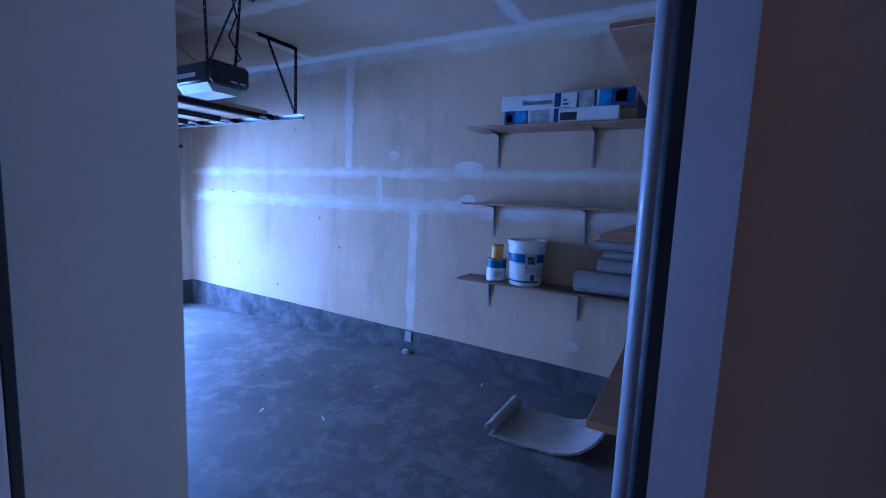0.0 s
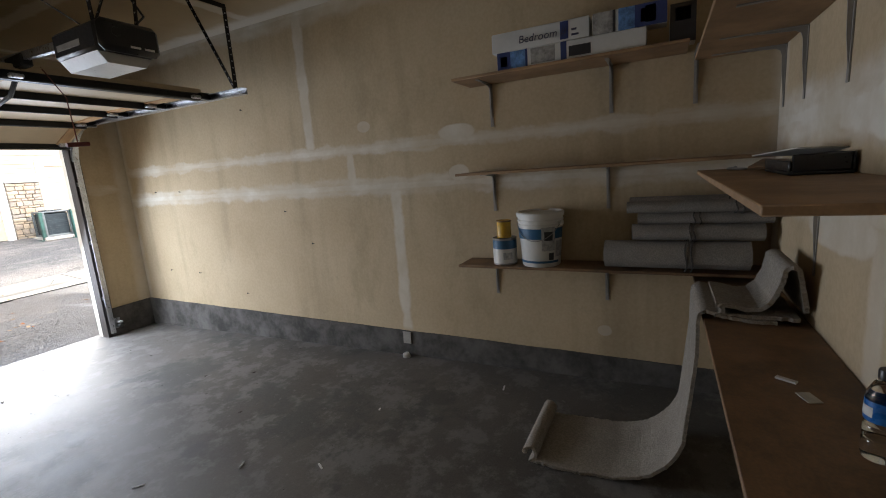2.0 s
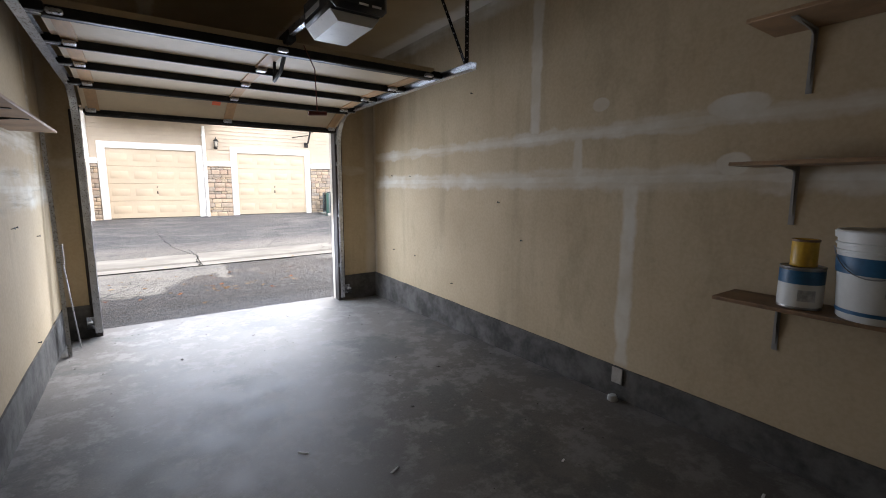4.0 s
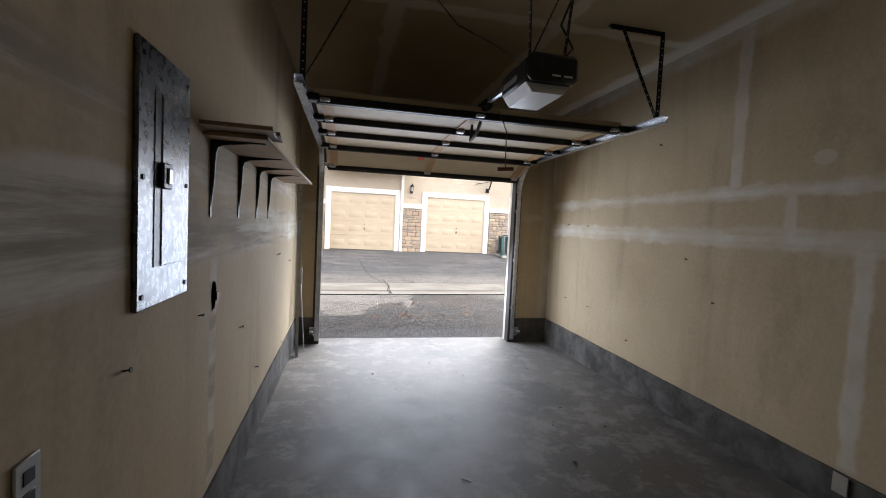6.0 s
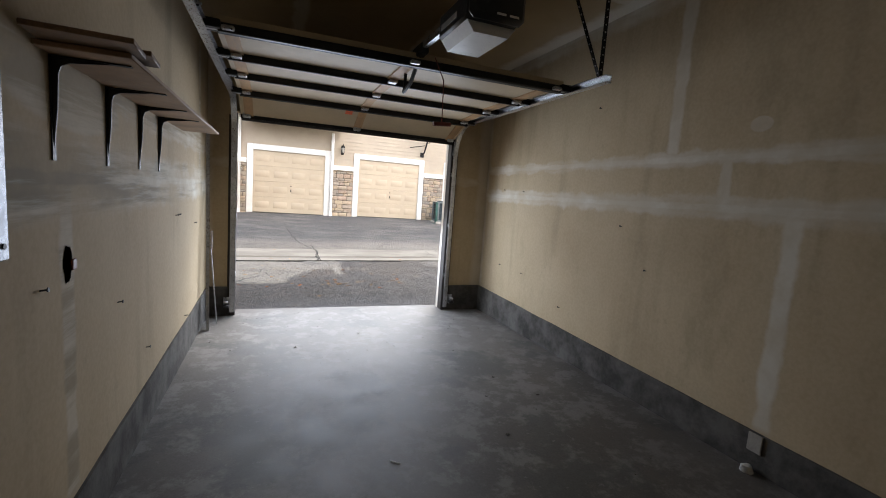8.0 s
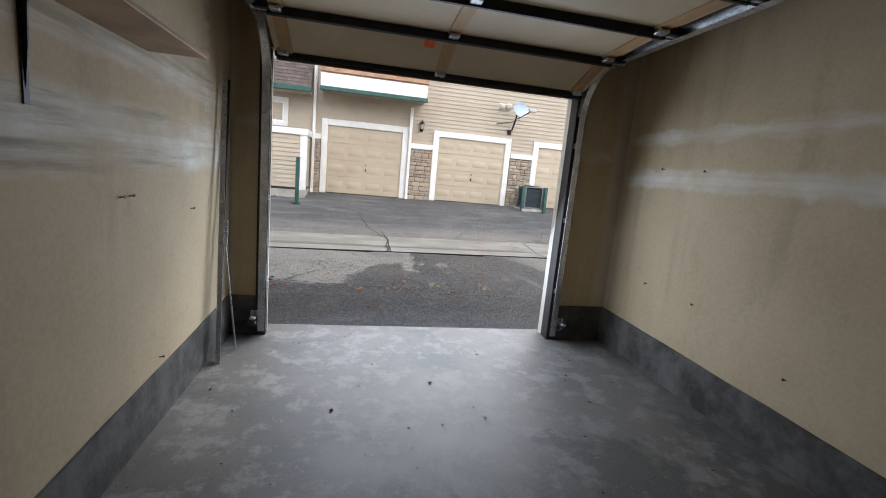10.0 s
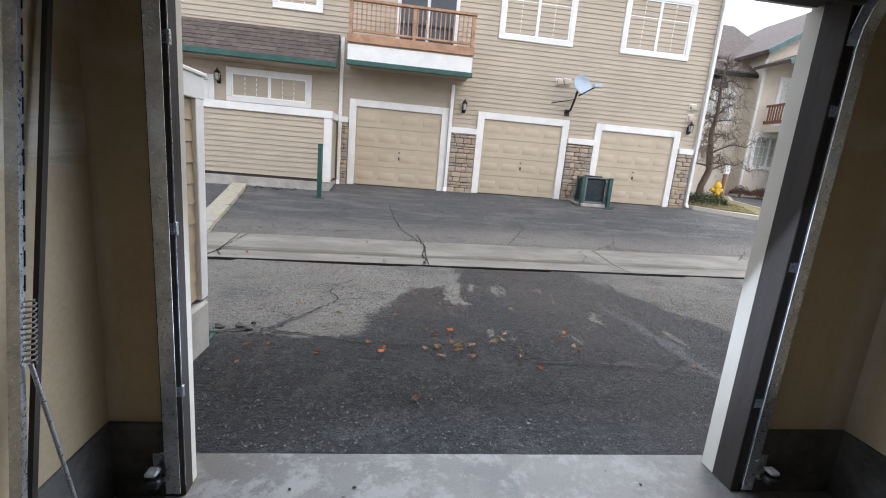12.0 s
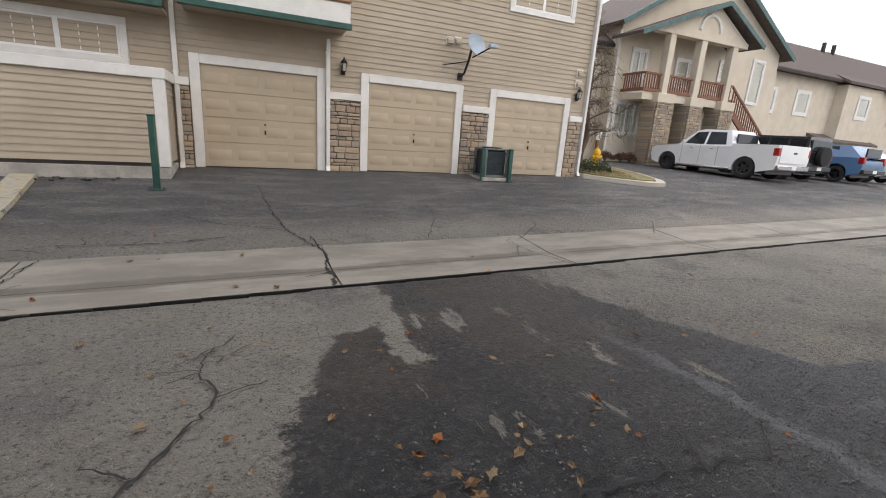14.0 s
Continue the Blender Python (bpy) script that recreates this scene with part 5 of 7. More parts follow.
M_BACKING = carpet_material("carpet_backing", (0.40, 0.365, 0.325), 130)
M_PILE = carpet_material("carpet_pile", (0.42, 0.375, 0.315), 85)
M_TWINE = surface("dark_twine", (0.09, 0.08, 0.07), 0.9, 0, 0.2, 20, 90, 0.2)


def spiral(r0, r1, turns, thick, flat=1.0, start=0.0):
    k = int(turns * 22)
    return [((r0 + (r1 - r0) * i / k) * math.cos(start + 2 * math.pi * turns * i / k), flat * (r0 + (r1 - r0) * i / k) * math.sin(start + 2 * math.pi * turns * i / k)) for i in range(k + 1)]


def carpet_roll(x, z, y0, y1, r, flat, label, tie):
    c = empty("carpet_roll", label, "carpet roll", group="carpet rolls on the shelf")
    line = [(x + p[0], z + p[1]) for p in spiral(r * 0.25, r, 3.4, 0.011, flat, 1.0)]
    part("roll", ribbon(line, y0, y1, 0.012, 1), M_BACKING, c)
    for t in tie:
        pts = [(x + (r + 0.008) * math.cos(a), t + 0.006 * math.sin(3 * a), z + flat * (r + 0.008) * math.sin(a)) for a in [k / 24 * 2 * math.pi for k in range(25)]]
        part("tie", sweep(pts, 0.004, 5), M_TWINE, c)
    return c


carpet_roll(2.745, 0.957 + 0.092, -6.3, -5.53, 0.09, 1.0, "large rolled grey carpet remnant tied with twine", (-5.98, -6.01))
carpet_roll(2.74, 0.957 + 0.233, -6.36, -5.69, 0.058, 0.85, "rolled grey carpet remnant tied with twine", (-6.0, -6.02))
carpet_roll(2.75, 0.957 + 0.318, -6.4, -5.72, 0.046, 0.75, "slim rolled grey carpet remnant tied with twine", (-6.02, -6.05))
carpet_roll(2.72, 0.957 + 0.388, -6.33, -5.66, 0.042, 0.8, "rolled grey carpet remnant on top of the pile", (-6.22, -6.25))
carpet_roll(2.82, 0.957 + 0.398, -6.28, -5.67, 0.05, 0.85, "rolled grey carpet remnant on top of the pile", (-6.2,))


def rough_strip(line, x0, x1, thick, material, seed, widths=None, lean=0.0):
    """A carpet length whose long edges are cut unevenly: line of (y, z), width along x; lean shifts x with z."""
    r = random.Random(seed)
    dense = []
    for (ya, za), (yb, zb) in zip(line, line[1:]):
        k = max(1, int(math.hypot(yb - ya, zb - za) / 0.012))
        dense += [(ya + (yb - ya) * i / k, za + (zb - za) * i / k) for i in range(k)]
    dense.append(line[-1])
    pts = [Vector(p) for p in dense]
    bm = bmesh.new()
    rows = []
    n = 8
    for i, p in enumerate(pts):
        d = (pts[min(i + 2, len(pts) - 1)] - pts[max(i - 2, 0)]).normalized()
        nv = Vector((-d.y, d.x)) * thick / 2
        e0, e1 = x0 + r.uniform(-0.006, 0.006) + 0.008 * math.sin(i * 0.17), x1 + r.uniform(-0.006, 0.006) + 0.008 * math.sin(i * 0.13 + 2)
        row = []
        for s in (1, -1):
            ks = range(n + 1) if s > 0 else range(n, -1, -1)
            for k in ks:
                x = e0 + (e1 - e0) * k / n + lean * (p.y - 0.08)
                q = p + nv * s + Vector((0, 0.004 * noise.noise((x * 9, p.x * 9, p.y * 9))))
                row.append(bm.verts.new((x, q.x, q.y)))
        rows.append(row)
    m = len(rows[0])
    for a, b in zip(rows, rows[1:]):
        for k in range(m):
            bm.faces.new((a[k], a[(k + 1) % m], b[(k + 1) % m], b[k]))
    bm.faces.new(rows[0][::-1])
    bm.faces.new(rows[-1])
    return bm


def arc(cx, cz, r, a0, a1, k=14, flat=1.0):
    return [(cx + r * math.cos(radians(a0 + (a1 - a0) * i / k)), cz + flat * r * math.sin(radians(a0 + (a1 - a0) * i / k))) for i in range(k + 1)]


# carpet runner: curled toe on the floor, up the front of the bench, over its edge
toe = [(-5.215, 0.13)] + arc(-5.235, 0.125, 0.034, 20, 270, 12) + [(-5.3, 0.0935), (-5.5, 0.0955), (-5.62, 0.0985)]
up = arc(-5.62, 0.098 + 0.36, 0.36, 270, 200, 14)[1:]
up += [(-5.985, 0.55), (-6.005, 0.74), (-6.008, 0.89)] + arc(-6.045, 0.905, 0.035, 20, 90, 6) + [(-6.1, 0.925), (-6.2, 0.912), (-6.3, 0.9105)]
solid("carpet_runner", rough_strip(toe + up, 1.86, 2.37, 0.016, M_PILE, 3, lean=0.2), M_PILE, "frayed beige carpet strip draped from bench to floor", "carpet")
# remnant on the bench: a flat loop with its end folded up against the wall
fold = [(-6.38, 0.928), (-6.2, 0.928), (-6.09, 0.93)] + arc(-6.075, 0.957, 0.027, 270, 90, 10) + [(-6.13, 0.975), (-6.19, 0.958), (-6.24, 0.965), (-6.275, 1.0), (-6.3, 1.07), (-6.31, 1.13)] + arc(-6.335, 1.14, 0.026, 0, 180, 8) + [(-6.375, 1.08), (-6.395, 1.0), (-6.4, 0.96)]
solid("carpet_remnant", rough_strip(fold, 2.16, 2.52, 0.018, M_PILE, 9, lean=-0.15), M_PILE, "folded beige carpet remnant heaped on the bench", "carpet")

# water bottle
M_PET = glass_pane("clear_plastic", (0.92, 0.96, 0.97))
M_BOTTLELABEL = surface("blue_bottle_label", (0.02, 0.14, 0.42), 0.3, 0, 0.25, 14, 60, 0.0)
bt = empty("water_bottle", "clear plastic water bottle with blue label and black cap", "bottle", pose(1.11, -6.33, 0.9005))
part("body", lathe([(0, 0.006), (0.02, 0.002), (0.032, 0.004), (0.035, 0.015), (0.035, 0.05), (0.032, 0.056), (0.035, 0.062), (0.035, 0.085), (0.032, 0.091), (0.0345, 0.1), (0.0345, 0.155), (0.033, 0.17), (0.022, 0.195), (0.014, 0.205), (0.013, 0.222)], 28), M_PET, bt)
part("label", lathe([(0.0352, 0.103), (0.0356, 0.105), (0.0356, 0.152), (0.0352, 0.154)], 28), M_BOTTLELABEL, bt)
part("label_mark", sleeve(0.0362, 0.115, 0.14, 60, 130), M_CARDWHITE, bt)
part("cap", lathe([(0.015, 0.207), (0.0165, 0.207), (0.0165, 0.228), (0.0145, 0.231), (0, 0.231)], 20), M_BLACKPLASTIC, bt)

# trays and paper on the back shelf
M_PAPER = surface("old_paper", (0.5, 0.47, 0.41), 0.8, 0, 0.15, 6, 50, 0.1)
ZT = 1.5525
solid("black_tray", boxes([((1.72, -6.42, ZT), (2.12, -6.24, ZT + 0.012)), ((1.72, -6.42, ZT + 0.012), (2.12, -6.41, ZT + 0.07)), ((1.72, -6.25, ZT + 0.012), (2.12, -6.24, ZT + 0.05)), ((1.72, -6.41, ZT + 0.012), (1.73, -6.25, ZT + 0.07))], 0.004), M_BLACKPLASTIC, "black plastic tray lying on the shelf", "tray")
solid("paper_sheet", box((-0.17, -0.1, 0), (0.17, 0.1, 0.006), 0.002), M_PAPER, "loose grey paper on the tray", "paper", pose(1.98, -6.33, ZT + 0.072, 3, 4, 14))
solid("paper_sheet", box((-0.14, -0.1, 0), (0.14, 0.1, 0.008), 0.002), M_PLYDARK, "brown card lying on the shelf", "paper", pose(2.28, -6.33, ZT + 0.02, 4, -5, -20))
solid("metal_bracket_scrap", sweep([(2.3, -6.2, ZT + 0.008), (2.42, -6.14, ZT + 0.008), (2.45, -6.18, ZT + 0.012)], 0.006, 6), M_TIN, "bent scrap of metal on the shelf", "scrap")
solid("plastic_scrap", beam((1.5, -6.2, 0.9055), (1.47, -6.25, 0.9055), 0.018, 0.006), M_CARDWHITE, "small white scrap on the bench", "scrap")
solid("paper_scrap", box((-0.03, -0.02, 0), (0.03, 0.02, 0.003)), M_PAPER, "small paper scrap on the bench", "scrap", pose(1.38, -6.26, 0.902, 0, 0, 20))


# ---- things on the left wall ----
def breaker_panel():
    p = empty("breaker_panel", "grey steel breaker panel with a closed door", "breaker panel")
    M = surface("panel_grey_steel", (0.15, 0.155, 0.163), 0.3, 0.9, 0.03, 3, 40, 0.0)
    x = LW
    y0, y1, z0, z1 = -4.31, -3.91, 1.25, 2.02
    part("cover", box((x + 0.001, y0, z0), (x + 0.016, y1, z1), 0.004), M, p)
    part("door", box((x + 0.0162, y0 + 0.15, z0 + 0.12), (x + 0.022, y1 - 0.065, z1 - 0.12), 0.003), M, p)
    part("slot", box((x + 0.0158, y0 + 0.105, z0 + 0.12), (x + 0.0185, y0 + 0.15, z1 - 0.12)), M_BLACKPLASTIC, p)
    l = part("latch", box((x + 0.022, y0 + 0.13, 1.61), (x + 0.034, y0 + 0.2, 1.69), 0.004), M_BLACKPLASTIC, p)
    part("latch_tab", box((x + 0.034, y0 + 0.155, 1.625), (x + 0.04, y0 + 0.185, 1.675), 0.003), M_GALV, l)
    for sy in (y0 + 0.03, y1 - 0.03):
        for sz in (z0 + 0.04, (z0 + z1) / 2, z1 - 0.04):
            part("screw", rod((x + 0.014, sy, sz), (x + 0.02, sy, sz), 0.008), M_BLACKMETAL, p)


breaker_panel()
for ya, yb, zz in ((-3.86, -3.65, 1.876), (-3.66, -3.46, 1.892)):
    solid("scrap_board", box((-0.13, -0.09, 0), (0.13, 0.09, 0.016), 0.002), M_PLYDARK, "dark offcut of board lying on the shelf end", "board", pose(LW + 0.15, (ya + yb) / 2, zz, 3 if zz > 1.92 else 0, 0, 4))


def open_box():
    b = empty("outlet_hole", "ragged dark hole in the wall with an old electrical box", "electrical box")
    bm = bmesh.new()
    r = random.Random(5)
    vs = [bm.verts.new((LW + 0.0015, -3.52 + (0.035 + r.uniform(-0.008, 0.01)) * math.cos(a), 1.165 + (0.07 + r.uniform(-0.015, 0.015)) * math.sin(a))) for a in [k / 14 * 2 * math.pi for k in range(14)]]
    bm.faces.new(vs)
    bmesh.ops.solidify(bm, geom=list(bm.faces), thickness=0.002)
    part("hole", bm, M_BLACKPLASTIC, b)
    part("box_ear", box((LW + 0.003, -3.505, 1.145), (LW + 0.012, -3.47, 1.185), 0.003), M_REDDARK, b)


open_box()
sw = empty("wall_outlet", "white outlet plate on the drywall", "outlet", pose(LW + 0.001, -4.72, 1.0))
part("plate", box((0, -0.036, -0.058), (0.006, 0.036, 0.058), 0.003), M_BEAD, sw)
for dz in (-0.022, 0.022):
    part("socket", box((0.006, -0.016, dz - 0.014), (0.008, 0.016, dz + 0.014), 0.004), M_BLACKPLASTIC, sw)


def nail(x, y, z, axis):
    bm = rod((x, y, z), (x + axis[0] * 0.022, y + axis[1] * 0.022, z + 0.004), 0.003, sides=6)
    rod((x + axis[0] * 0.02, y + axis[1] * 0.02, z + 0.004), (x + axis[0] * 0.023, y + axis[1] * 0.023, z + 0.004), 0.008, sides=8, bm=bm)
    return solid("nail", bm, M_BLACKMETAL, "rusty nail sticking out of the drywall", "nail", group="nails in the walls")


for y, z in ((-1.055, 1.613), (-0.617, 1.626), (-1.165, 0.694), (-0.645, 0.708), (-2.2, 2.35), (-2.6, 1.36), (-1.9, 0.5), (-2.9, 1.05)):
    nail(RW, y, z, (-1, 0))
for y, z in ((-1.7, 1.222), (-1.62, 1.222), (-1.357, 0.367), (-2.52, 0.51), (-3.0, 0.9), (-4.35, 1.1), (-3.72, 1.12), (-4.4, 2.2), (-0.9, 1.1)):
    nail(LW, y, z, (1, 0))
nail(-0.14, FW, 1.5, (0, -1))


def leaning_track():
    t = empty("leaning_track", "long slotted metal closet track leaning in the corner", "metal track")
    p, q = (-0.275, -0.66, 0.012), (-0.322, -0.36, 2.0)
    part("channel", beam(p, q, 0.03, 0.022), M_GALV, t)
    d = Vector(q) - Vector(p)
    for i in range(13):
        c = Vector(p) + d * (0.5 + 0.034 * i)
        part("slot", beam(c + Vector((0.012, 0.012, 0)), c + d * 0.022 + Vector((0.012, 0.012, 0)), 0.008, 0.004), M_BLACKMETAL, t)
    coil = [Vector(p) + d * (0.40 + 0.09 * k / 96) + Vector((0.028 + 0.013 * math.cos(k * 0.785), 0.01 + 0.013 * math.sin(k * 0.785), 0)) for k in range(97)]
    part("spring", sweep(coil, 0.0025, 5), M_TIN, t)
    part("rod", rod(Vector(p) + d * 0.4 + Vector((0.028, 0.01, 0)), (-0.22, -0.42, 0.012), 0.006), M_GALV, t)


leaning_track()
solid("leaning_rail", beam((-0.285, -0.62, 0.012), (-0.332, -0.22, 1.95), 0.014, 0.025), M_BROWN, "thin dark wooden rail leaning on the wall", "rail")
for sx, lab in ((-0.16, 1), (2.52, -1)):
    s = empty("safety_sensor", "small garage door safety sensor on a bracket", "sensor", pose(sx, -0.14, 0.16), group="door safety sensors")
    part("bracket", boxes([((-0.03, -0.0, -0.06), (0.03, 0.04, -0.05)), ((-0.03, 0.03, -0.06), (0.03, 0.04, 0.05))], 0.002), M_GALV, s)
    part("eye", box((-0.03, -0.06, -0.05), (0.03, 0.0, -0.015), 0.008), M_BLACKPLASTIC, s)
    part("eye_lens", box((-0.022, -0.055, 0.0), (0.022, -0.005, 0.02), 0.006), M_BEAD, s)
# plaster lump at the foot of the seam
bm = lathe([(0, 0), (0.035, 0), (0.038, 0.015), (0.022, 0.04), (0, 0.045)], 9)
for v in bm.verts:
    v.co += Vector((noise.noise(v.co * 40), noise.noise(v.co * 40 + Vector((5, 0, 0))), 0)) * 0.012
solid("plaster_lump", bm, M_CARDWHITE, "white lump of plaster at the foot of the wall", "plaster", pose(RW - 0.06, -3.86, floor_z(-3.83) - 0.003))
solid("curb_patch", boxes([((RW - 0.029, -3.9, 0.17), (RW - 0.02, -3.82, 0.278))], 0.002), M_CONC, "pale plaster smear on the curb", "plaster")


# ---- litter on the garage floor ----
def leaf_mesh(seed, s):
    r = random.Random(seed)
    bm = bmesh.new()
    k = 10
    ring = [bm.verts.new((s * (0.5 + 0.5 * abs(math.cos(1.5 * a))) * math.cos(a) * r.uniform(0.75, 1.15), s * 0.62 * (0.55 + 0.45 * abs(math.cos(2.5 * a))) * math.sin(a) * r.uniform(0.75, 1.15), s * r.uniform(0.05, 0.34))) for a in [i / k * 2 * math.pi for i in range(k)]]
    c = bm.verts.new((0, 0, 0.02 * s))
    for i in range(k):
        bm.faces.new((c, ring[i], ring[(i + 1) % k]))
    bmesh.ops.solidify(bm, geom=list(bm.faces), thickness=0.0012)
    return bm


def leaf_material():
    n = Nodes("dry_leaf", 0.75)
    r = n.random()
    c = n.mix(r, (0.30, 0.17, 0.075), (0.42, 0.30, 0.17))
    c = n.mix(n.ramp(n.math("FRACT", n.math("MULTIPLY", r, 9.1)), 0.8, 0.85), c, (0.5, 0.16, 0.03))
    c = n.mix(n.ramp(n.noise(60, 4, 0.6), 0.4, 0.7, 0, 0.6), c, (0.12, 0.07, 0.04))
    n.color(c)
    return n.mat


M_LEAF = leaf_material()
M_DARKLEAF = surface("dark_crumb", (0.05, 0.04, 0.032), 0.9, 0, 0.4, 20, 90, 0.1, random=0.5)
LEAVES = [finish("leaf", leaf_mesh(i, 1.0), M_LEAF, 0) for i in range(6)]
CRUMBS = [finish("crumb", leaf_mesh(20 + i, 1.0), M_DARKLEAF, 0) for i in range(4)]


def scatter(name, meshes, count, area, sizes, height, label, category, seed, group):
    r = random.Random(seed)
    for i in range(count):
        x, y = r.uniform(area[0], area[1]), r.uniform(area[2], area[3])
        ob = new(name, meshes[i % len(meshes)])
        s = r.uniform(*sizes)
        ob.matrix_basis = Matrix.Translation((x, y, height(x, y) + 0.002)) @ Euler((r.uniform(-0.15, 0.15), r.uniform(-0.15, 0.15), r.uniform(0, 6.3))).to_matrix().to_4x4() @ Matrix.Diagonal((s, s, s, 1))
        tagged(ob, label, category, group)


scatter("leaf_crumb", CRUMBS, 60, (-0.3, 2.8, -4.5, -0.1), (0.004, 0.011), lambda x, y: floor_z(y), "dark dry crumb of leaf on the concrete", "debris", 4, "crumbs on the garage floor")
scatter("leaf_crumb", CRUMBS, 40, (-0.3, 2.8, -2.0, 0.05), (0.006, 0.016), lambda x, y: floor_z(y), "dark dry crumb of leaf on the concrete", "debris", 5, "crumbs on the garage floor")
scatter("leaf_crumb", CRUMBS, 9, (0.3, 2.7, -3.4, -0.8), (0.016, 0.026), lambda x, y: floor_z(y), "small dead leaf on the concrete floor", "leaf", 6, "leaves on the garage floor")
for x, y, a, l in ((1.3, -3.69, 25, 0.06), (1.45, -4.15, 60, 0.06), (2.07, -4.13, 20, 0.03), (0.96, -3.27, 140, 0.06), (2.6, -4.85, 10, 0.07)):
    solid("plaster_chip", box((-l / 2, -0.006, 0), (l / 2, 0.006, 0.004), 0.002), M_CARDWHITE, "white paint stick chip on the floor", "debris", pose(x, y, floor_z(y) + 0.002, 0, 0, a), group="white chips on the floor")


# ---- things in the alley ----
def bollard(x, y, top, label="dark green steel bollard in the asphalt", group="bollards"):
    z = ground_z(x, y)
    b = empty("bollard", label, "bollard", pose(x, y, z - 0.01), group=group)
    h = top - z
    part("post", box((-0.05, -0.05, 0), (0.05, 0.05, h), 0.012), M_GREEN, b)
    part("cap", box((-0.056, -0.056, h - 0.02), (0.056, 0.056, h + 0.012), 0.012), M_GREEN, b)
    part("base_plate", box((-0.13, -0.11, 0.008), (0.13, 0.11, 0.022), 0.004), M_GREEN, b)
    for sx in (-0.1, 0.1):
        part("bolt", rod((sx, 0, 0.02), (sx, 0, 0.04), 0.012, sides=6), M_BLACKMETAL, b)


bollard(-1.01, 8.95, 1.51)
bollard(6.0, 10.15, 1.25)
bollard(6.71, 10.0, 1.27)
bollard(-0.68, 1.43, 0.42, "short dark green bollard beside the screen wall")


def ac_unit():
    a = empty("ac_condenser", "grey louvred air conditioner condenser on a pad", "air conditioner", pose(6.36, 10.42, ground_z(6.4, 10.4)))
    M = surface("condenser_dark_grille", (0.03, 0.042, 0.05), 0.45, 0.5, 0.25, 8, 60, 0.05)
    M2 = surface("condenser_grey_paint", (0.14, 0.155, 0.155), 0.45, 0.3, 0.15, 8, 60, 0.05)
    w, h = 0.31, 0.78
    part("pad", box((-0.4, -0.4, -0.03), (0.4, 0.4, 0.06), 0.01), M_CONC, a)
    part("core", box((-w + 0.02, -w + 0.02, 0.06), (w - 0.02, w - 0.02, h - 0.03), 0.03), M, a)
    for i in range(11):
        z = 0.12 + i * 0.056
        part("louvre", boxes([((-w, -w, z), (w, -w + 0.016, z + 0.016)), ((-w, w - 0.016, z), (w, w, z + 0.016)), ((-w, -w + 0.016, z), (-w + 0.016, w - 0.016, z + 0.016)), ((w - 0.016, -w + 0.016, z), (w, w - 0.016, z + 0.016))]), M, a)
    for sx in (-1, 1):
        for sy in (-1, 1):
            part("corner_post", box((sx * w - 0.025, sy * w - 0.025, 0.06), (sx * w + 0.025, sy * w + 0.025, h), 0.01), M2, a)
    part("top_cover", box((-w - 0.03, -w - 0.03, h - 0.03), (w + 0.03, w + 0.03, h + 0.02), 0.02), M2, a)
    part("fan_guard", lathe([(0.27, h + 0.018), (0.27, h + 0.04), (0.24, h + 0.05), (0, h + 0.055)], 24), M, a)
    part("base_tray", box((-w - 0.01, -w - 0.01, 0.06), (w + 0.01, w + 0.01, 0.12), 0.01), M2, a)


ac_unit()


def dish():
    d = empty("satellite_dish", "pale blue satellite dish on a dark wall mount", "satellite dish")
    M = surface("dish_paint", (0.38, 0.45, 0.52), 0.4, 0.1, 0.08, 6, 60, 0.03)
    bm = bmesh.new()
    rings = []
    for i in range(7):
        s = i / 6
        rings.append([bm.verts.new((0.34 * s * math.cos(a), 0.25 * s * math.sin(a), 0.07 * s * s)) for a in [k / 32 * 2 * math.pi for k in range(32)]])
    for a, b in zip(rings, rings[1:]):
        for k in range(32):
            bm.faces.new((a[k], a[(k + 1) % 32], b[(k + 1) % 32], b[k]))
    bmesh.ops.remove_doubles(bm, verts=bm.verts, dist=0.0005)
    bmesh.ops.solidify(bm, geom=list(bm.faces), thickness=0.012)
    m = look((5.61, 10.42, 3.68), (7.29, 7.0, 4.3)) @ pose(0, 0, 0, 180, 0, 0)
    part("reflector", bm, M, d, "", m)
    part("mast", sweep([(5.55, FY - 0.03, 3.0), (5.55, 10.75, 3.05), (5.58, 10.6, 3.35), (5.61, 10.55, 3.6)], 0.03, 8), M_BLACKMETAL, d)
    part("foot", box((5.47, FY - 0.035, 2.9), (5.62, FY - 0.02, 3.08), 0.006), M_BLACKMETAL, d)
    part("strut", rod((5.05, FY - 0.03, 3.22), (5.57, 10.6, 3.32), 0.012), M_BLACKMETAL, d)
    part("feed_arm", rod((5.61, 10.47, 3.4), (5.89, 10.0, 3.62), 0.018), M_BLACKMETAL, d)
    part("feed_horn", box((5.79, 9.93, 3.58), (6.01, 10.05, 3.68), 0.02), M, d)
    part("emblem", box((-0.09, -0.09, -0.013), (0.09, 0.05, -0.0115)), M_OPENERGREY, d, "", m @ pose(0, 0.06, 0.016))


dish()
for x, z, s in ((5.2, 3.8, 1.0), (5.42, 3.82, 1.0), (9.36, 3.2, 1.1), (9.36, 3.5, 1.1)):
    v = empty("dryer_vent", "cream louvred vent hood on the siding", "vent", group="wall vents")
    part("plate", box((x - 0.1 * s, FY - 0.035, z - 0.1 * s), (x + 0.1 * s, FY - 0.015, z + 0.1 * s), 0.005), M_WHITE, v)
    part("hood", prism([(FY - 0.03, z + 0.08 * s), (FY - 0.11, z + 0.0), (FY - 0.11, z - 0.07 * s), (FY - 0.03, z - 0.07 * s)], 0, x - 0.08 * s, x + 0.08 * s), M_SIDING, v)


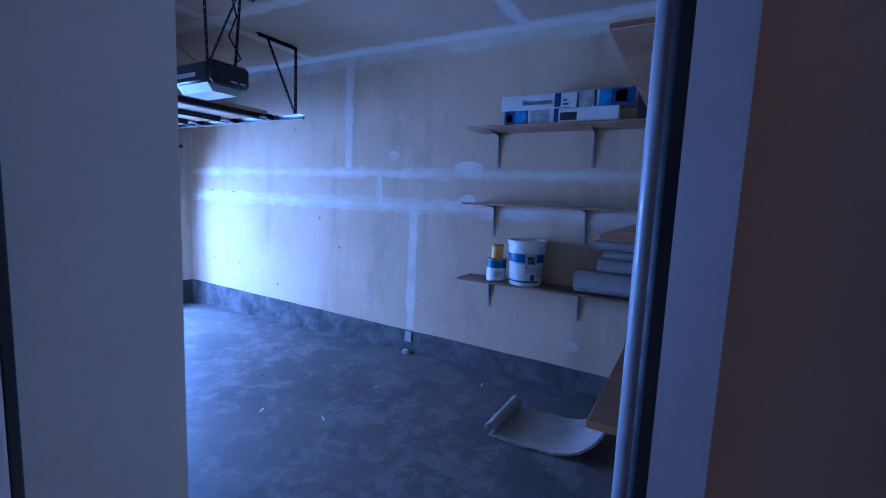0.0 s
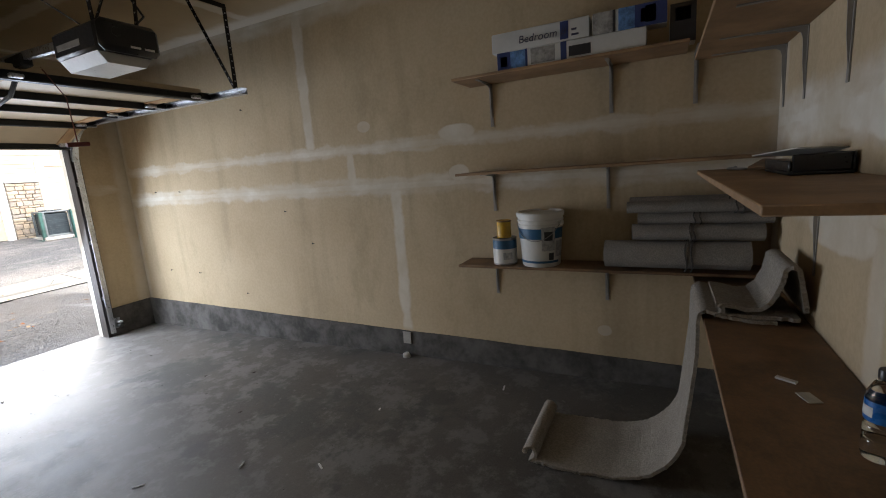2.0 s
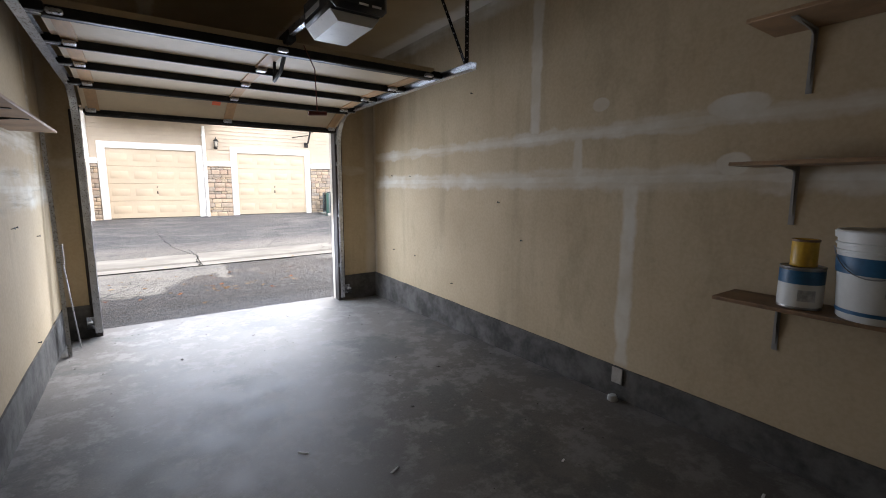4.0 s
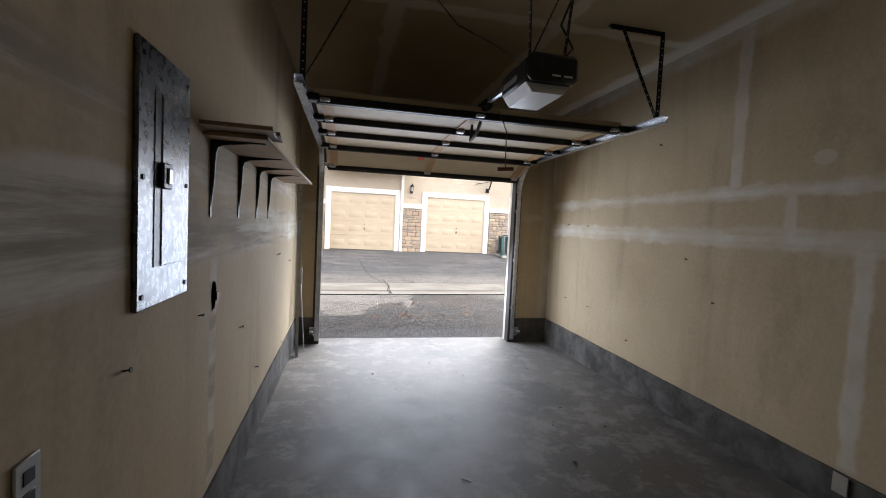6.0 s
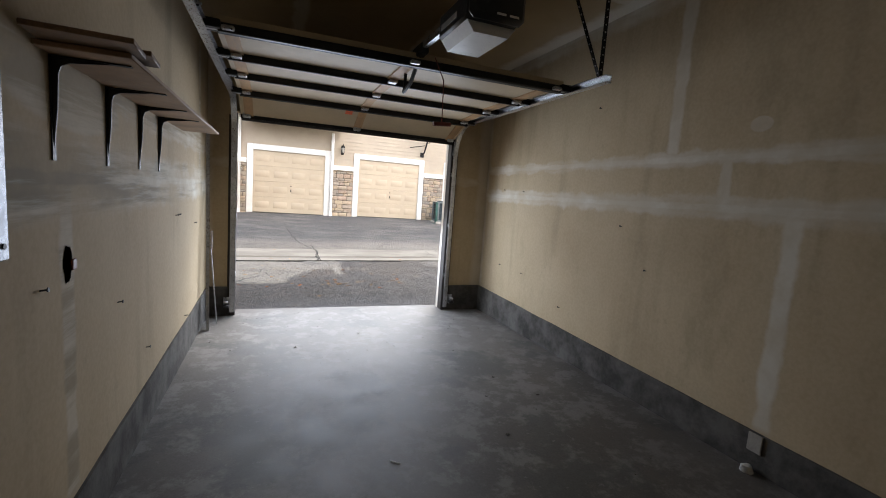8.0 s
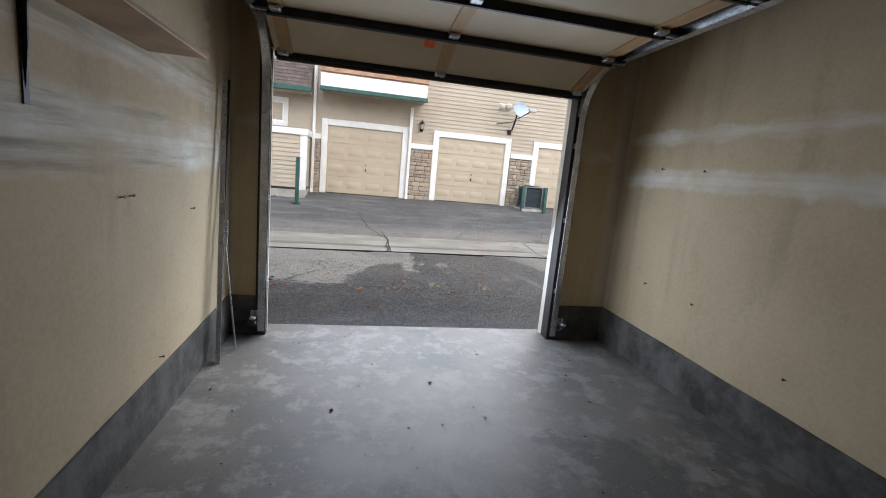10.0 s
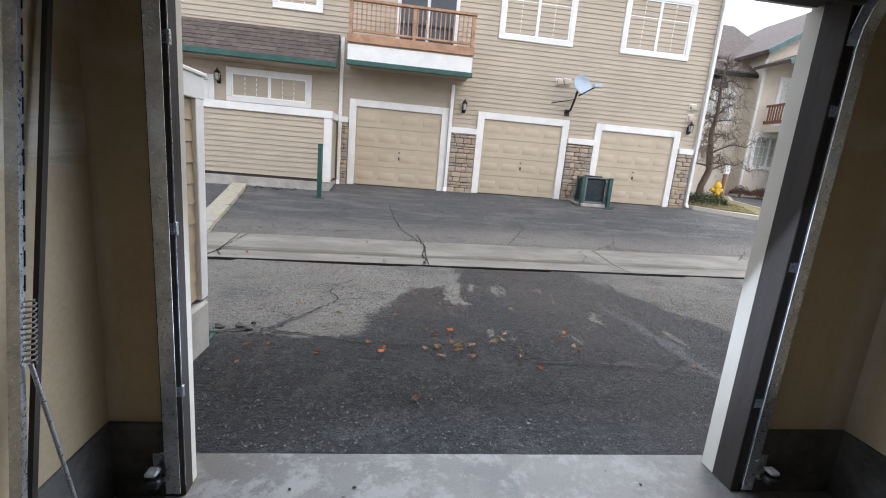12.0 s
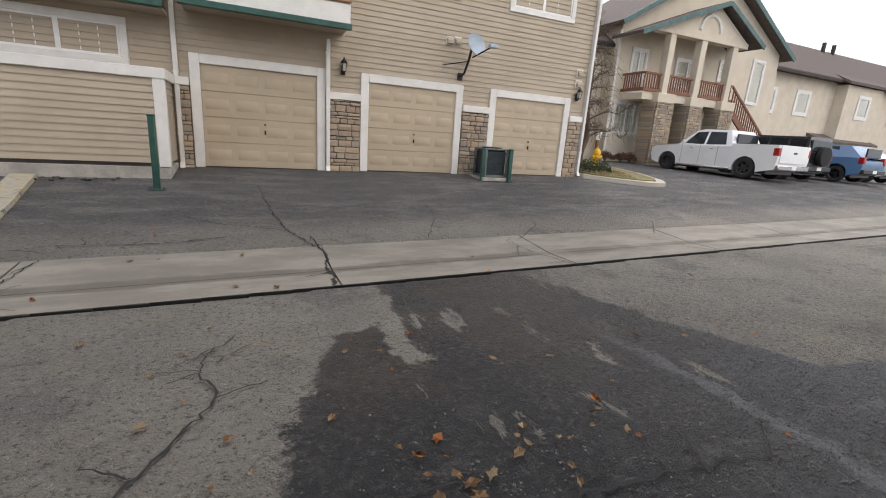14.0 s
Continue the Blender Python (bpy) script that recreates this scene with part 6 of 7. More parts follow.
def parking_strip():
    """Low concrete divider with worn yellow paint."""
    n = Nodes("worn_yellow_paint", 0.85)
    f, g = n.noise(9, 6, 0.7), n.noise(60, 3, 0.6)
    c = n.mix(n.ramp(f, 0.45, 0.6), (0.34, 0.32, 0.28), (0.46, 0.38, 0.2))
    c = n.mix(n.ramp(n.noise(5, 6, 0.7, offset=(4, 4, 4)), 0.55, 0.66, 0, 0.9), c, (0.09, 0.085, 0.08))
    n.color(c)
    n.bump(n.math("ADD", f, g), 0.4, 0.01)
    bm = bmesh.new()
    k = 40
    rows = []
    for i in range(k + 1):
        s = i / k
        cx, cy = -2.36 + (-3.05 + 2.36) * s, 5.4 + 4.3 * s
        w = 0.19 + 0.012 * noise.noise((s * 9, 0, 0))
        h = 0.05 + 0.02 * s
        z = ground_z(cx, cy)
        rows.append([bm.verts.new((cx - w, cy, z - 0.02)), bm.verts.new((cx - w * 0.9, cy, z + h)), bm.verts.new((cx + w * 0.9, cy, z + h)), bm.verts.new((cx + w, cy, z - 0.02))])
    for a, b in zip(rows, rows[1:]):
        for j in range(3):
            bm.faces.new((a[j], a[j + 1], b[j + 1], b[j]))
    bm.faces.new(rows[0])
    bm.faces.new(rows[-1][::-1])
    solid("parking_divider", bm, n.mat, "low concrete parking divider with worn yellow paint", "kerb", kind="structure")


parking_strip()


# ---- cracks in the asphalt ----
def crack(points, width, seed, depth=2):
    r = random.Random(seed)
    bm = bmesh.new()

    def run(pts, w, level):
        line = []
        for (ax, ay), (bx, by) in zip(pts, pts[1:]):
            k = max(2, int(math.hypot(bx - ax, by - ay) / 0.05))
            for i in range(k):
                s = i / k
                line.append((ax + (bx - ax) * s + r.uniform(-0.022, 0.022), ay + (by - ay) * s + r.uniform(-0.022, 0.022)))
        line.append(pts[-1])
        prev = None
        for i, (x, y) in enumerate(line):
            j = min(i + 1, len(line) - 1)
            dx, dy = line[j][0] - line[max(0, i - 1)][0], line[j][1] - line[max(0, i - 1)][1]
            l = math.hypot(dx, dy) or 1
            ww = w * r.uniform(0.35, 1.2) * (1 - 0.6 * i / len(line))
            z = ground_z(x, y) + 0.016
            a, b = bm.verts.new((x - dy / l * ww, y + dx / l * ww, z)), bm.verts.new((x + dy / l * ww, y - dx / l * ww, z))
            if prev:
                bm.faces.new((prev[0], prev[1], b, a))
            prev = (a, b)
            if level < depth and r.random() < 0.10:
                t = r.uniform(0, 6.3)
                ln = r.uniform(0.12, 0.4)
                run([(x, y), (x + ln * math.cos(t), y + ln * math.sin(t))], w * 0.6, level + 1)

    run(points, width, 0)
    return bm


M_CRACK = surface("crack_shadow", (0.018, 0.017, 0.016), 0.95, 0, 0.3, 20, 60, 0.0)
CRACKS = (
    ([(-0.3, 1.45), (-0.05, 1.92), (0.15, 2.3), (0.23, 2.54), (0.09, 2.8), (0.12, 3.1), (0.3, 3.4)], 0.013),
    ([(0.22, 2.5), (0.5, 2.6)], 0.008), ([(0.1, 2.85), (-0.25, 2.95)], 0.007), ([(0.18, 2.95), (0.42, 3.2)], 0.007),
    ([(-0.62, 1.5), (-0.28, 1.62), (0.1, 1.52), (0.42, 1.46)], 0.02), ([(0.4, 1.45), (0.8, 1.4), (1.3, 1.42)], 0.014), ([(1.7, 1.18), (2.3, 1.12), (2.9, 1.05)], 0.012),
    ([(1.2, 5.8), (0.9, 6.6), (0.75, 7.6), (0.6, 9.2)], 0.014), ([(0.2, 6.3), (-0.6, 6.1), (-1.6, 6.15), (-2.2, 5.9)], 0.012), ([(0.95, 6.5), (0.0, 6.9), (-0.7, 7.5)], 0.01),
    ([(4.4, 5.8), (5.2, 6.5), (5.6, 7.4)], 0.011), ([(7.4, 5.8), (8.2, 6.6), (9.4, 6.9)], 0.01), ([(4.5, 4.2), (5.3, 3.6), (6.5, 3.3)], 0.009), ([(2.9, 6.0), (3.5, 7.2), (3.6, 8.4)], 0.008),
    ([(1.2, 4.38), (1.27, 4.7), (1.22, 5.0), (1.32, 5.4), (1.25, 5.83)], 0.026), ([(-1.75, 4.3), (-1.72, 5.0), (-1.6, 5.7)], 0.014), ([(4.5, 4.28), (4.35, 4.9), (4.1, 5.7)], 0.012), ([(7.7, 4.3), (7.3, 5.0), (6.9, 5.7)], 0.012),
)
for i, (pts, w) in enumerate(CRACKS):
    solid("crack", crack(pts, w, i + 3), M_CRACK, "dark jagged crack in the paving", "crack", kind="stuff", smooth=0)
# dark seam where the near asphalt meets the gutter
solid("gutter_seam", boxes([((-12 + i * 0.4, 4.254 + gutter_shift(-11.8 + i * 0.4) + 0.012 * noise.noise((i * 0.7, 0, 0)), ground_z(-12 + i * 0.4, 4.25 + gutter_shift(-12 + i * 0.4)) - 0.03), (-11.6 + i * 0.4, 4.272 + gutter_shift(-11.8 + i * 0.4), ground_z(-11.8 + i * 0.4, 4.25 + gutter_shift(-11.8 + i * 0.4)) + 0.002)) for i in range(80)]), M_CRACK, "dark gritty seam beside the gutter", "crack", kind="stuff")

near = lambda x, y: ground_z(x, y) + 0.014
scatter("dead_leaf", LEAVES, 26, (1.0, 2.3, 1.15, 1.75), (0.025, 0.055), near, "dry brown leaf lying on damp asphalt", "leaf", 11, "fallen leaves")
scatter("dead_leaf", LEAVES, 46, (-0.3, 4.5, 0.5, 3.4), (0.02, 0.05), near, "dry brown leaf lying on damp asphalt", "leaf", 12, "fallen leaves")
scatter("dead_leaf", LEAVES, 22, (-2.0, 7.0, 2.5, 7.0), (0.03, 0.06), near, "dry brown leaf lying on asphalt", "leaf", 13, "fallen leaves")


M_GRAVEL = surface("loose_gravel", (0.3, 0.28, 0.255), 0.9, 0, 0.4, 30, 90, 0.2, island=1.0)


def gravel():
    """Loose stones, written straight to one mesh."""
    r = random.Random(8)
    verts, faces = [], []
    for i in range(9000):
        x, y = r.uniform(-0.6, 4.8), r.uniform(0.2, 3.2)
        if y > 1.5 and r.random() < 0.6:
            continue
        s = r.uniform(0.003, 0.008) * (1.5 if r.random() < 0.08 else 1.0)
        z = ground_z(x, y) + 0.006 + 0.012 * noise.noise((x * 1.1, y * 1.1, 2))
        k = len(verts)
        j = lambda: s * r.uniform(0.7, 1.2)
        verts += [(x + j(), y, z), (x, y + j(), z), (x - j(), y, z), (x, y - j(), z), (x, y, z + 0.7 * j()), (x, y, z - s)]
        faces += [(k, k + 1, k + 4), (k + 1, k + 2, k + 4), (k + 2, k + 3, k + 4), (k + 3, k, k + 4), (k + 1, k, k + 5), (k + 2, k + 1, k + 5), (k + 3, k + 2, k + 5), (k, k + 3, k + 5)]
    me = bpy.data.meshes.new("gravel")
    me.from_pydata(verts, [], faces)
    me.materials.append(M_GRAVEL)
    tagged(new("gravel", me), "loose grit and small stones on the asphalt", "gravel", kind="stuff")


gravel()
# broken asphalt by the screen wall and by the yard wall
for x0, y0, k, sd in ((-0.62, 1.6, 7, 2), (-2.7, 9.6, 9, 3), (-1.9, 9.6, 6, 4)):
    r = random.Random(sd)
    for i in range(k):
        x, y = x0 + r.uniform(-0.35, 0.3), y0 + r.uniform(-0.12, 0.12)
        bm = bmesh.new()
        bmesh.ops.create_icosphere(bm, subdivisions=2, radius=r.uniform(0.02, 0.05))
        for v in bm.verts:
            v.co += v.co.normalized() * 0.02 * noise.noise(v.co * 25 + Vector((i, 0, 0)))
            v.co.z *= 0.45
        solid("rubble", bm, M_CURB if i % 3 else M_CRACK, "broken lump of concrete on the asphalt", "rubble", pose(x, y, ground_z(x, y) + 0.02, 0, 0, r.uniform(0, 360)), group="rubble", smooth=0)


# ---- planted corner, hydrant, tree ----
M_GRASS = surface("dry_winter_grass", (0.2, 0.165, 0.07), 0.95, 0, 0.5, 8, 90, 0.6)
M_SIDEWALK = surface("pale_sidewalk", (0.44, 0.4, 0.34), 0.85, 0, 0.15, 2, 70, 0.2)
M_HYDRANT = surface("yellow_hydrant_paint", (0.72, 0.44, 0.02), 0.4, 0, 0.12, 6, 60, 0.05)
M_BARK = surface("grey_brown_bark", (0.13, 0.095, 0.075), 0.9, 0, 0.4, 10, 60, 0.6, (1, 1, 0.3))
M_HEDGE = surface("green_shrub_leaf", (0.035, 0.055, 0.018), 0.8, 0, 0.4, 10, 60, 0.1, island=0.6)
M_BROWNBUSH = surface("dry_shrub", (0.15, 0.08, 0.05), 0.9, 0, 0.4, 10, 60, 0.1, island=0.6)


def island():
    line = [(9.85, 10.75), (10.6, 10.2), (11.5, 9.72), (12.15, 9.7), (12.5, 10.1), (12.9, 11.4), (14.0, 14.2), (15.8, 16.6), (14.0, 17.5), (10.0, 17.5), (9.85, 14)]

    def sheet(pts, lo, hi):
        bm = bmesh.new()
        a = [bm.verts.new((x, y, ground_z(x, y) + hi)) for x, y in pts]
        b = [bm.verts.new((x, y, ground_z(x, y) + lo)) for x, y in pts]
        bm.faces.new(a)
        bm.faces.new(b[::-1])
        for i in range(len(pts)):
            j = (i + 1) % len(pts)
            bm.faces.new((a[i], b[i], b[j], a[j]))
        return bm

    solid("kerb", sheet(line, -0.1, 0.12), M_SIDEWALK, "pale concrete kerb round the planted corner", "kerb", kind="structure")
    c = Vector((11.6, 13.0))
    inner = [tuple(c + (Vector(p) - c) * 0.9) for p in line]
    solid("lawn", sheet(inner, 0.0, 0.135), M_GRASS, "dry yellow green winter grass", "lawn", kind="structure")
    verts, faces = [], []
    r = random.Random(4)
    for i in range(5000):
        x, y = r.uniform(10, 13), r.uniform(10, 14)
        if y < 17.0 - 0.62 * x or x > 10.9 + 0.45 * (y - 9.0):
            continue
        z = ground_z(x, y) + 0.13
        h, a = r.uniform(0.03, 0.08), r.uniform(0, 6.3)
        k = len(verts)
        verts += [(x - 0.006 * math.cos(a), y - 0.006 * math.sin(a), z), (x + 0.006 * math.cos(a), y + 0.006 * math.sin(a), z), (x + r.uniform(-0.03, 0.03), y + r.uniform(-0.03, 0.03), z + h)]
        faces.append((k, k + 1, k + 2))
    me = bpy.data.meshes.new("grass")
    me.from_pydata(verts, [], faces)
    me.materials.append(M_GRASS)
    tagged(new("grass", me), "blades of dry winter grass", "grass", kind="stuff")


island()


def shrub(x, y, z, rx, ry, h, material, seed, label):
    """A low bush: many small leaf blades about a few stems."""
    r = random.Random(seed)
    b = empty("shrub", label, "shrub", pose(x, y, z), group="shrubs")
    st = bmesh.new()
    for i in range(9):
        a = r.uniform(0, 6.3)
        rod((0, 0, -0.05), (rx * 0.8 * math.cos(a), ry * 0.8 * math.sin(a), h * r.uniform(0.5, 0.95)), 0.012, 0.004, 5, st)
    tagged(part("stems", st, M_BARK, b), kind="stuff")
    verts, faces = [], []
    for i in range(1500):
        a, q = r.uniform(0, 6.3), math.sqrt(r.random())
        hh = h * (1 - 0.6 * q * q) * (0.35 + 0.65 * r.random()) * (0.8 + 0.35 * noise.noise((math.cos(a) * 2, math.sin(a) * 2, seed)))
        c = Vector((rx * q * math.cos(a), ry * q * math.sin(a), hh))
        s = r.uniform(0.025, 0.06)
        d = Vector((r.uniform(-1, 1), r.uniform(-1, 1), r.uniform(-0.3, 1))).normalized() * s
        e = d.cross(Vector((r.uniform(-1, 1), r.uniform(-1, 1), r.uniform(-1, 1)))).normalized() * s * 0.4
        k = len(verts)
        verts += [tuple(c - e), tuple(c + d), tuple(c + e), tuple(c - d * 0.4)]
        faces.append((k, k + 1, k + 2, k + 3))
    me = bpy.data.meshes.new("leaves")
    me.from_pydata(verts, [], faces)
    me.materials.append(material)
    tagged(part("leaves", me, None, b), kind="stuff")


shrub(10.6, 11.3, ground_z(10.6, 11.3) + 0.1, 0.75, 0.5, 0.55, M_HEDGE, 3, "low dark green shrub on the planted corner")
for i, (x, y) in enumerate(((18.4, 17.9), (19.1, 18.0), (17.6, 18.2))):
    shrub(x, y, 0.8, 0.5, 0.4, 0.6, M_BROWNBUSH, 10 + i, "low reddish brown winter shrub by the wall")


def hydrant():
    h = empty("fire_hydrant", "yellow fire hydrant on the planted corner", "fire hydrant", pose(12.15, 12.85, ground_z(12.2, 12.8) + 0.13))
    part("barrel", lathe([(0, 0), (0.17, 0), (0.17, 0.04), (0.115, 0.05), (0.115, 0.48), (0.135, 0.5), (0.135, 0.54), (0.11, 0.55)], 20), M_HYDRANT, h)
    part("bonnet", lathe([(0.13, 0.545), (0.13, 0.57), (0.105, 0.64), (0.05, 0.69), (0.03, 0.7), (0.03, 0.76), (0, 0.765)], 20), M_HYDRANT, h)
    for a, r in ((0, 0.055), (180, 0.055), (250, 0.075)):
        d = Vector((math.cos(radians(a)), math.sin(radians(a)), 0))
        n = part("nozzle", rod(d * 0.1 + Vector((0, 0, 0.4)), d * 0.19 + Vector((0, 0, 0.4)), r, sides=14), M_HYDRANT, h)
        part("nozzle_cap", rod(d * 0.19 + Vector((0, 0, 0.4)), d * 0.215 + Vector((0, 0, 0.4)), r * 1.15, sides=8), M_HYDRANT, n)
    part("flange", lathe([(0.155, 0.09), (0.155, 0.12), (0.11, 0.13)], 12), M_HYDRANT, h)


hydrant()
po = empty("sign_post", "short brown post with a small white notice", "sign", pose(14.3, 15.3, ground_z(14.3, 15.3) + 0.1))
part("post", box((-0.05, -0.05, 0), (0.05, 0.05, 1.1), 0.005), M_RAIL, po)
part("notice", box((-0.14, -0.07, 1.0), (0.14, -0.055, 1.4), 0.004), M_VINYL, po)


def bare_tree():
    r = random.Random(21)
    t = empty("bare_tree", "leafless crooked young tree with drooping twigs", "tree")
    base = Vector((12.35, 14.0, ground_z(12.3, 14) + 0.1))
    trunk = [base, base + Vector((0.02, 0, 0.5)), base + Vector((0.22, 0, 1.1)), base + Vector((0.12, 0, 1.7)), base + Vector((0.0, 0, 2.4)), base + Vector((0.08, 0, 3.2)), base + Vector((0.02, 0, 4.2)), base + Vector((0.1, 0, 5.2))]
    part("trunk", sweep(trunk, [0.15, 0.12, 0.12, 0.105, 0.085, 0.065, 0.04, 0.015], 10), M_BARK, t)
    twigs = bmesh.new()
    for i in range(26):
        s = 2 + 5 * i / 26
        k = min(int(s), 6)
        p = trunk[k].lerp(trunk[k + 1], s - k)
        a = i * 2.4 + r.uniform(-0.4, 0.4)
        ln = r.uniform(0.9, 1.7) * (1.1 - 0.08 * i / 3)
        up = r.uniform(0.3, 0.9)
        pts, rad = [], []
        for j in range(7):
            q = j / 6
            pts.append(p + Vector((math.cos(a) * ln * q + 0.06 * r.uniform(-1, 1), math.sin(a) * ln * q + 0.06 * r.uniform(-1, 1), up * ln * q - 0.9 * ln * q * q * r.uniform(0.5, 0.9))))
            rad.append(0.03 * (1 - q) * (1 - 0.02 * i) + 0.006)
        part("limb", sweep(pts, rad, 5), M_BARK, t)
        for j in range(1, 7):
            for _ in range(6):
                b = r.uniform(0, 6.3)
                l2 = r.uniform(0.3, 0.8)
                e1 = pts[j] + Vector((math.cos(b) * l2 * 0.5, math.sin(b) * l2 * 0.5, r.uniform(0.0, 0.25)))
                e2 = e1 + Vector((math.cos(b) * l2 * 0.4, math.sin(b) * l2 * 0.4, -r.uniform(0.1, 0.5)))
                sweep([pts[j], e1, e2], [0.007, 0.005, 0.003], 4, twigs)
    tagged(part("twig_spray", twigs, M_BARK, t), kind="stuff")


bare_tree()


# ---- building with the gabled porch ----
def porch_building():
    b = empty("porch_building", "cream stucco two storey building with a gabled porch", "building", kind="structure")
    Y, P = 18.9, 17.6
    part("wall", prism([(18.1, 0.4), (31.6, 0.4), (31.0, 7.7), (24.4, 11.3), (18.1, 7.7)], 1, Y, Y + 8), M_STUCCO, b)
    part("wing_wall", box((13.5, Y + 0.9, 0.4), (18.1, Y + 8, 6.7)), M_STUCCO, b)
    for s, (xa, za), (xb, zb) in ((0, (17.6, 7.45), (24.4, 11.4)), (1, (24.4, 11.4), (31.6, 7.4))):
        d = Vector((xb - xa, zb - za)).normalized()
        n = Vector((-d.y, d.x))
        p, q = Vector((xa, za)), Vector((xb, zb))
        part("roof", prism([tuple(p), tuple(q), tuple(q + n * 0.15), tuple(p + n * 0.15)], 1, Y - 0.55, Y + 8.3), M_SHINGLE, b)
        part("rake_board", prism([tuple(p - n * 0.08), tuple(q - n * 0.08), tuple(q + n * 0.16), tuple(p + n * 0.16)], 1, Y - 0.6, Y - 0.54), M_TEAL, b)
    part("wing_roof", prism([(Y + 0.4, 6.55), (Y + 0.4, 6.75), (Y + 6, 10.6), (Y + 6, 10.4)], 0, 13.0, 20.5), M_SHINGLE, b)
    part("wing_gutter", box((13.0, Y + 0.3, 6.5), (18.1, Y + 0.42, 6.68), 0.02), M_BLACKMETAL, b)
    part("downspout", box((17.98, Y - 0.08, 0.6), (18.1, Y - 0.001, 7.3), 0.01), M_WHITE, b)
    # ground floor window, arched upper window, patio door
    window(18.25, 20.15, 2.15, 3.95, Y - 0.02, M_BLINDGREY, 2, (2, 2), "white double window with muntins in stucco", 0.16)
    window(15.3, 17.5, 4.3, 6.0, Y + 0.88, M_BLINDGREY, 2, (1, 1), "white arched upper window behind the tree", 0.16)
    a = empty("arched_light", "half round window light with white frame", "window")
    part("pane", prism([(16.4 + 0.62 * math.cos(radians(k)), 6.0 + 0.62 * math.sin(radians(k))) for k in range(0, 181, 12)], 1, Y + 0.86, Y + 0.895), M_DARKGLASS, a)
    part("frame", sweep([(16.4 + 0.68 * math.cos(radians(k)), Y + 0.86, 6.0 + 0.68 * math.sin(radians(k))) for k in range(0, 181, 12)], 0.08, 6), M_WHITE, a)
    d = empty("patio_door", "white framed sliding glass patio door", "door")
    part("frame", boxes([((13.8, Y + 0.83, 0.9), (13.95, Y + 0.895, 3.3)), ((15.9, Y + 0.83, 0.9), (16.05, Y + 0.895, 3.3)), ((13.95, Y + 0.83, 3.15), (15.9, Y + 0.895, 3.3)), ((14.86, Y + 0.83, 0.9), (14.98, Y + 0.895, 3.15))]), M_WHITE, d)
    part("glass", box((13.95, Y + 0.86, 0.9), (15.9, Y + 0.89, 3.15)), M_DARKGLASS, d)
    # porch: stone columns, slab, posts, rail, gable
    for i, (x0, x1) in enumerate(((19.35, 20.55), (21.7, 22.7), (24.1, 25.2))):
        c = empty("porch_column", "square porch column faced with ledge stone", "column", group="porch columns")
        part("core", box((x0 + 0.06, P - 0.5, 0.5), (x1 - 0.06, P + 0.4, 3.85)), M_MORTAR, c)
        stone_pier(c, x0, x1, 0.6, 3.85, P - 0.45, 30 + i, False)
        r = random.Random(60 + i)
        z = 0.6
        while z < 3.8:
            hh = min(r.uniform(0.1, 0.2), 3.85 - z)
            part("stone", box((x0 - 0.02 - r.uniform(0, 0.03), P - 0.45, z + 0.006), (x0 + 0.08, P + 0.38, z + hh - 0.006), 0.012), M_STONE, c)
            z += hh
        part("plinth", box((x0 - 0.02, P - 0.55, 3.85), (x1 + 0.02, P + 0.42, 4.3), 0.02), M_STUCCO, c)
        part("post", box(((x0 + x1) / 2 - 0.2, P - 0.32, 4.3), ((x0 + x1) / 2 + 0.2, P + 0.1, 7.1), 0.02), M_STUCCO, c)
    part("porch_slab", box((18.6, P - 0.2, 3.95), (25.4, Y, 4.25), 0.0), M_STUCCO, b)
    part("porch_back", box((20.6, Y - 0.04, 0.6), (24.2, Y - 0.002, 3.9)), M_SIDINGWARM, b)
    part("porch_beam", box((18.7, P - 0.35, 7.1), (25.5, P + 0.1, 7.35)), M_STUCCO, b)
    part("porch_gable", prism([(18.7, 7.2), (25.6, 7.3), (22.9, 8.75)], 1, P - 0.3, P - 0.1), M_STUCCO, b)
    part("gable_arch", sweep([(22.4 + 0.75 * math.cos(radians(k)), P - 0.32, 7.55 + 0.75 * math.sin(radians(k))) for k in range(0, 181, 12)], 0.09, 6), M_WHITE, b)
    for (xa, za), (xb, zb) in (((17.5, 6.75), (23.0, 8.85)), ((23.0, 8.85), (26.3, 7.2))):
        dd = Vector((xb - xa, zb - za)).normalized()
        n = Vector((-dd.y, dd.x))
        p, q = Vector((xa, za)), Vector((xb, zb))
        part("porch_roof", prism([tuple(p), tuple(q), tuple(q + n * 0.14), tuple(p + n * 0.14)], 1, P - 0.7, Y), M_SHINGLE, b)
        part("porch_rake", prism([tuple(p - n * 0.07), tuple(q - n * 0.07), tuple(q + n * 0.15), tuple(p + n * 0.15)], 1, P - 0.75, P - 0.69), M_TEAL, b)
    rail = empty("porch_railing", "red brown wooden balcony railing", "railing", kind="structure")
    part("top_rail", box((18.6, P - 0.2, 5.15), (25.3, P - 0.08, 5.25), 0.01), M_RAIL, rail)
    part("bottom_rail", box((18.6, P - 0.2, 4.35), (25.3, P - 0.08, 4.5), 0.01), M_RAIL, rail)
    part("side_rail", boxes([((18.58, P - 0.1, 5.15), (18.68, Y, 5.25)), ((18.58, P - 0.1, 4.35), (18.68, Y, 4.5))]), M_RAIL, rail)
    x = 18.62
    while x < 25.25:
        part("baluster", box((x, P - 0.17, 4.5), (x + 0.05, P - 0.12, 5.15)), M_RAIL, rail)
        x += 0.17
    for k in range(8):
        part("baluster", box((18.6, P + 0.05 + k * 0.15, 4.5), (18.65, P + 0.1 + k * 0.15, 5.15)), M_RAIL, rail)
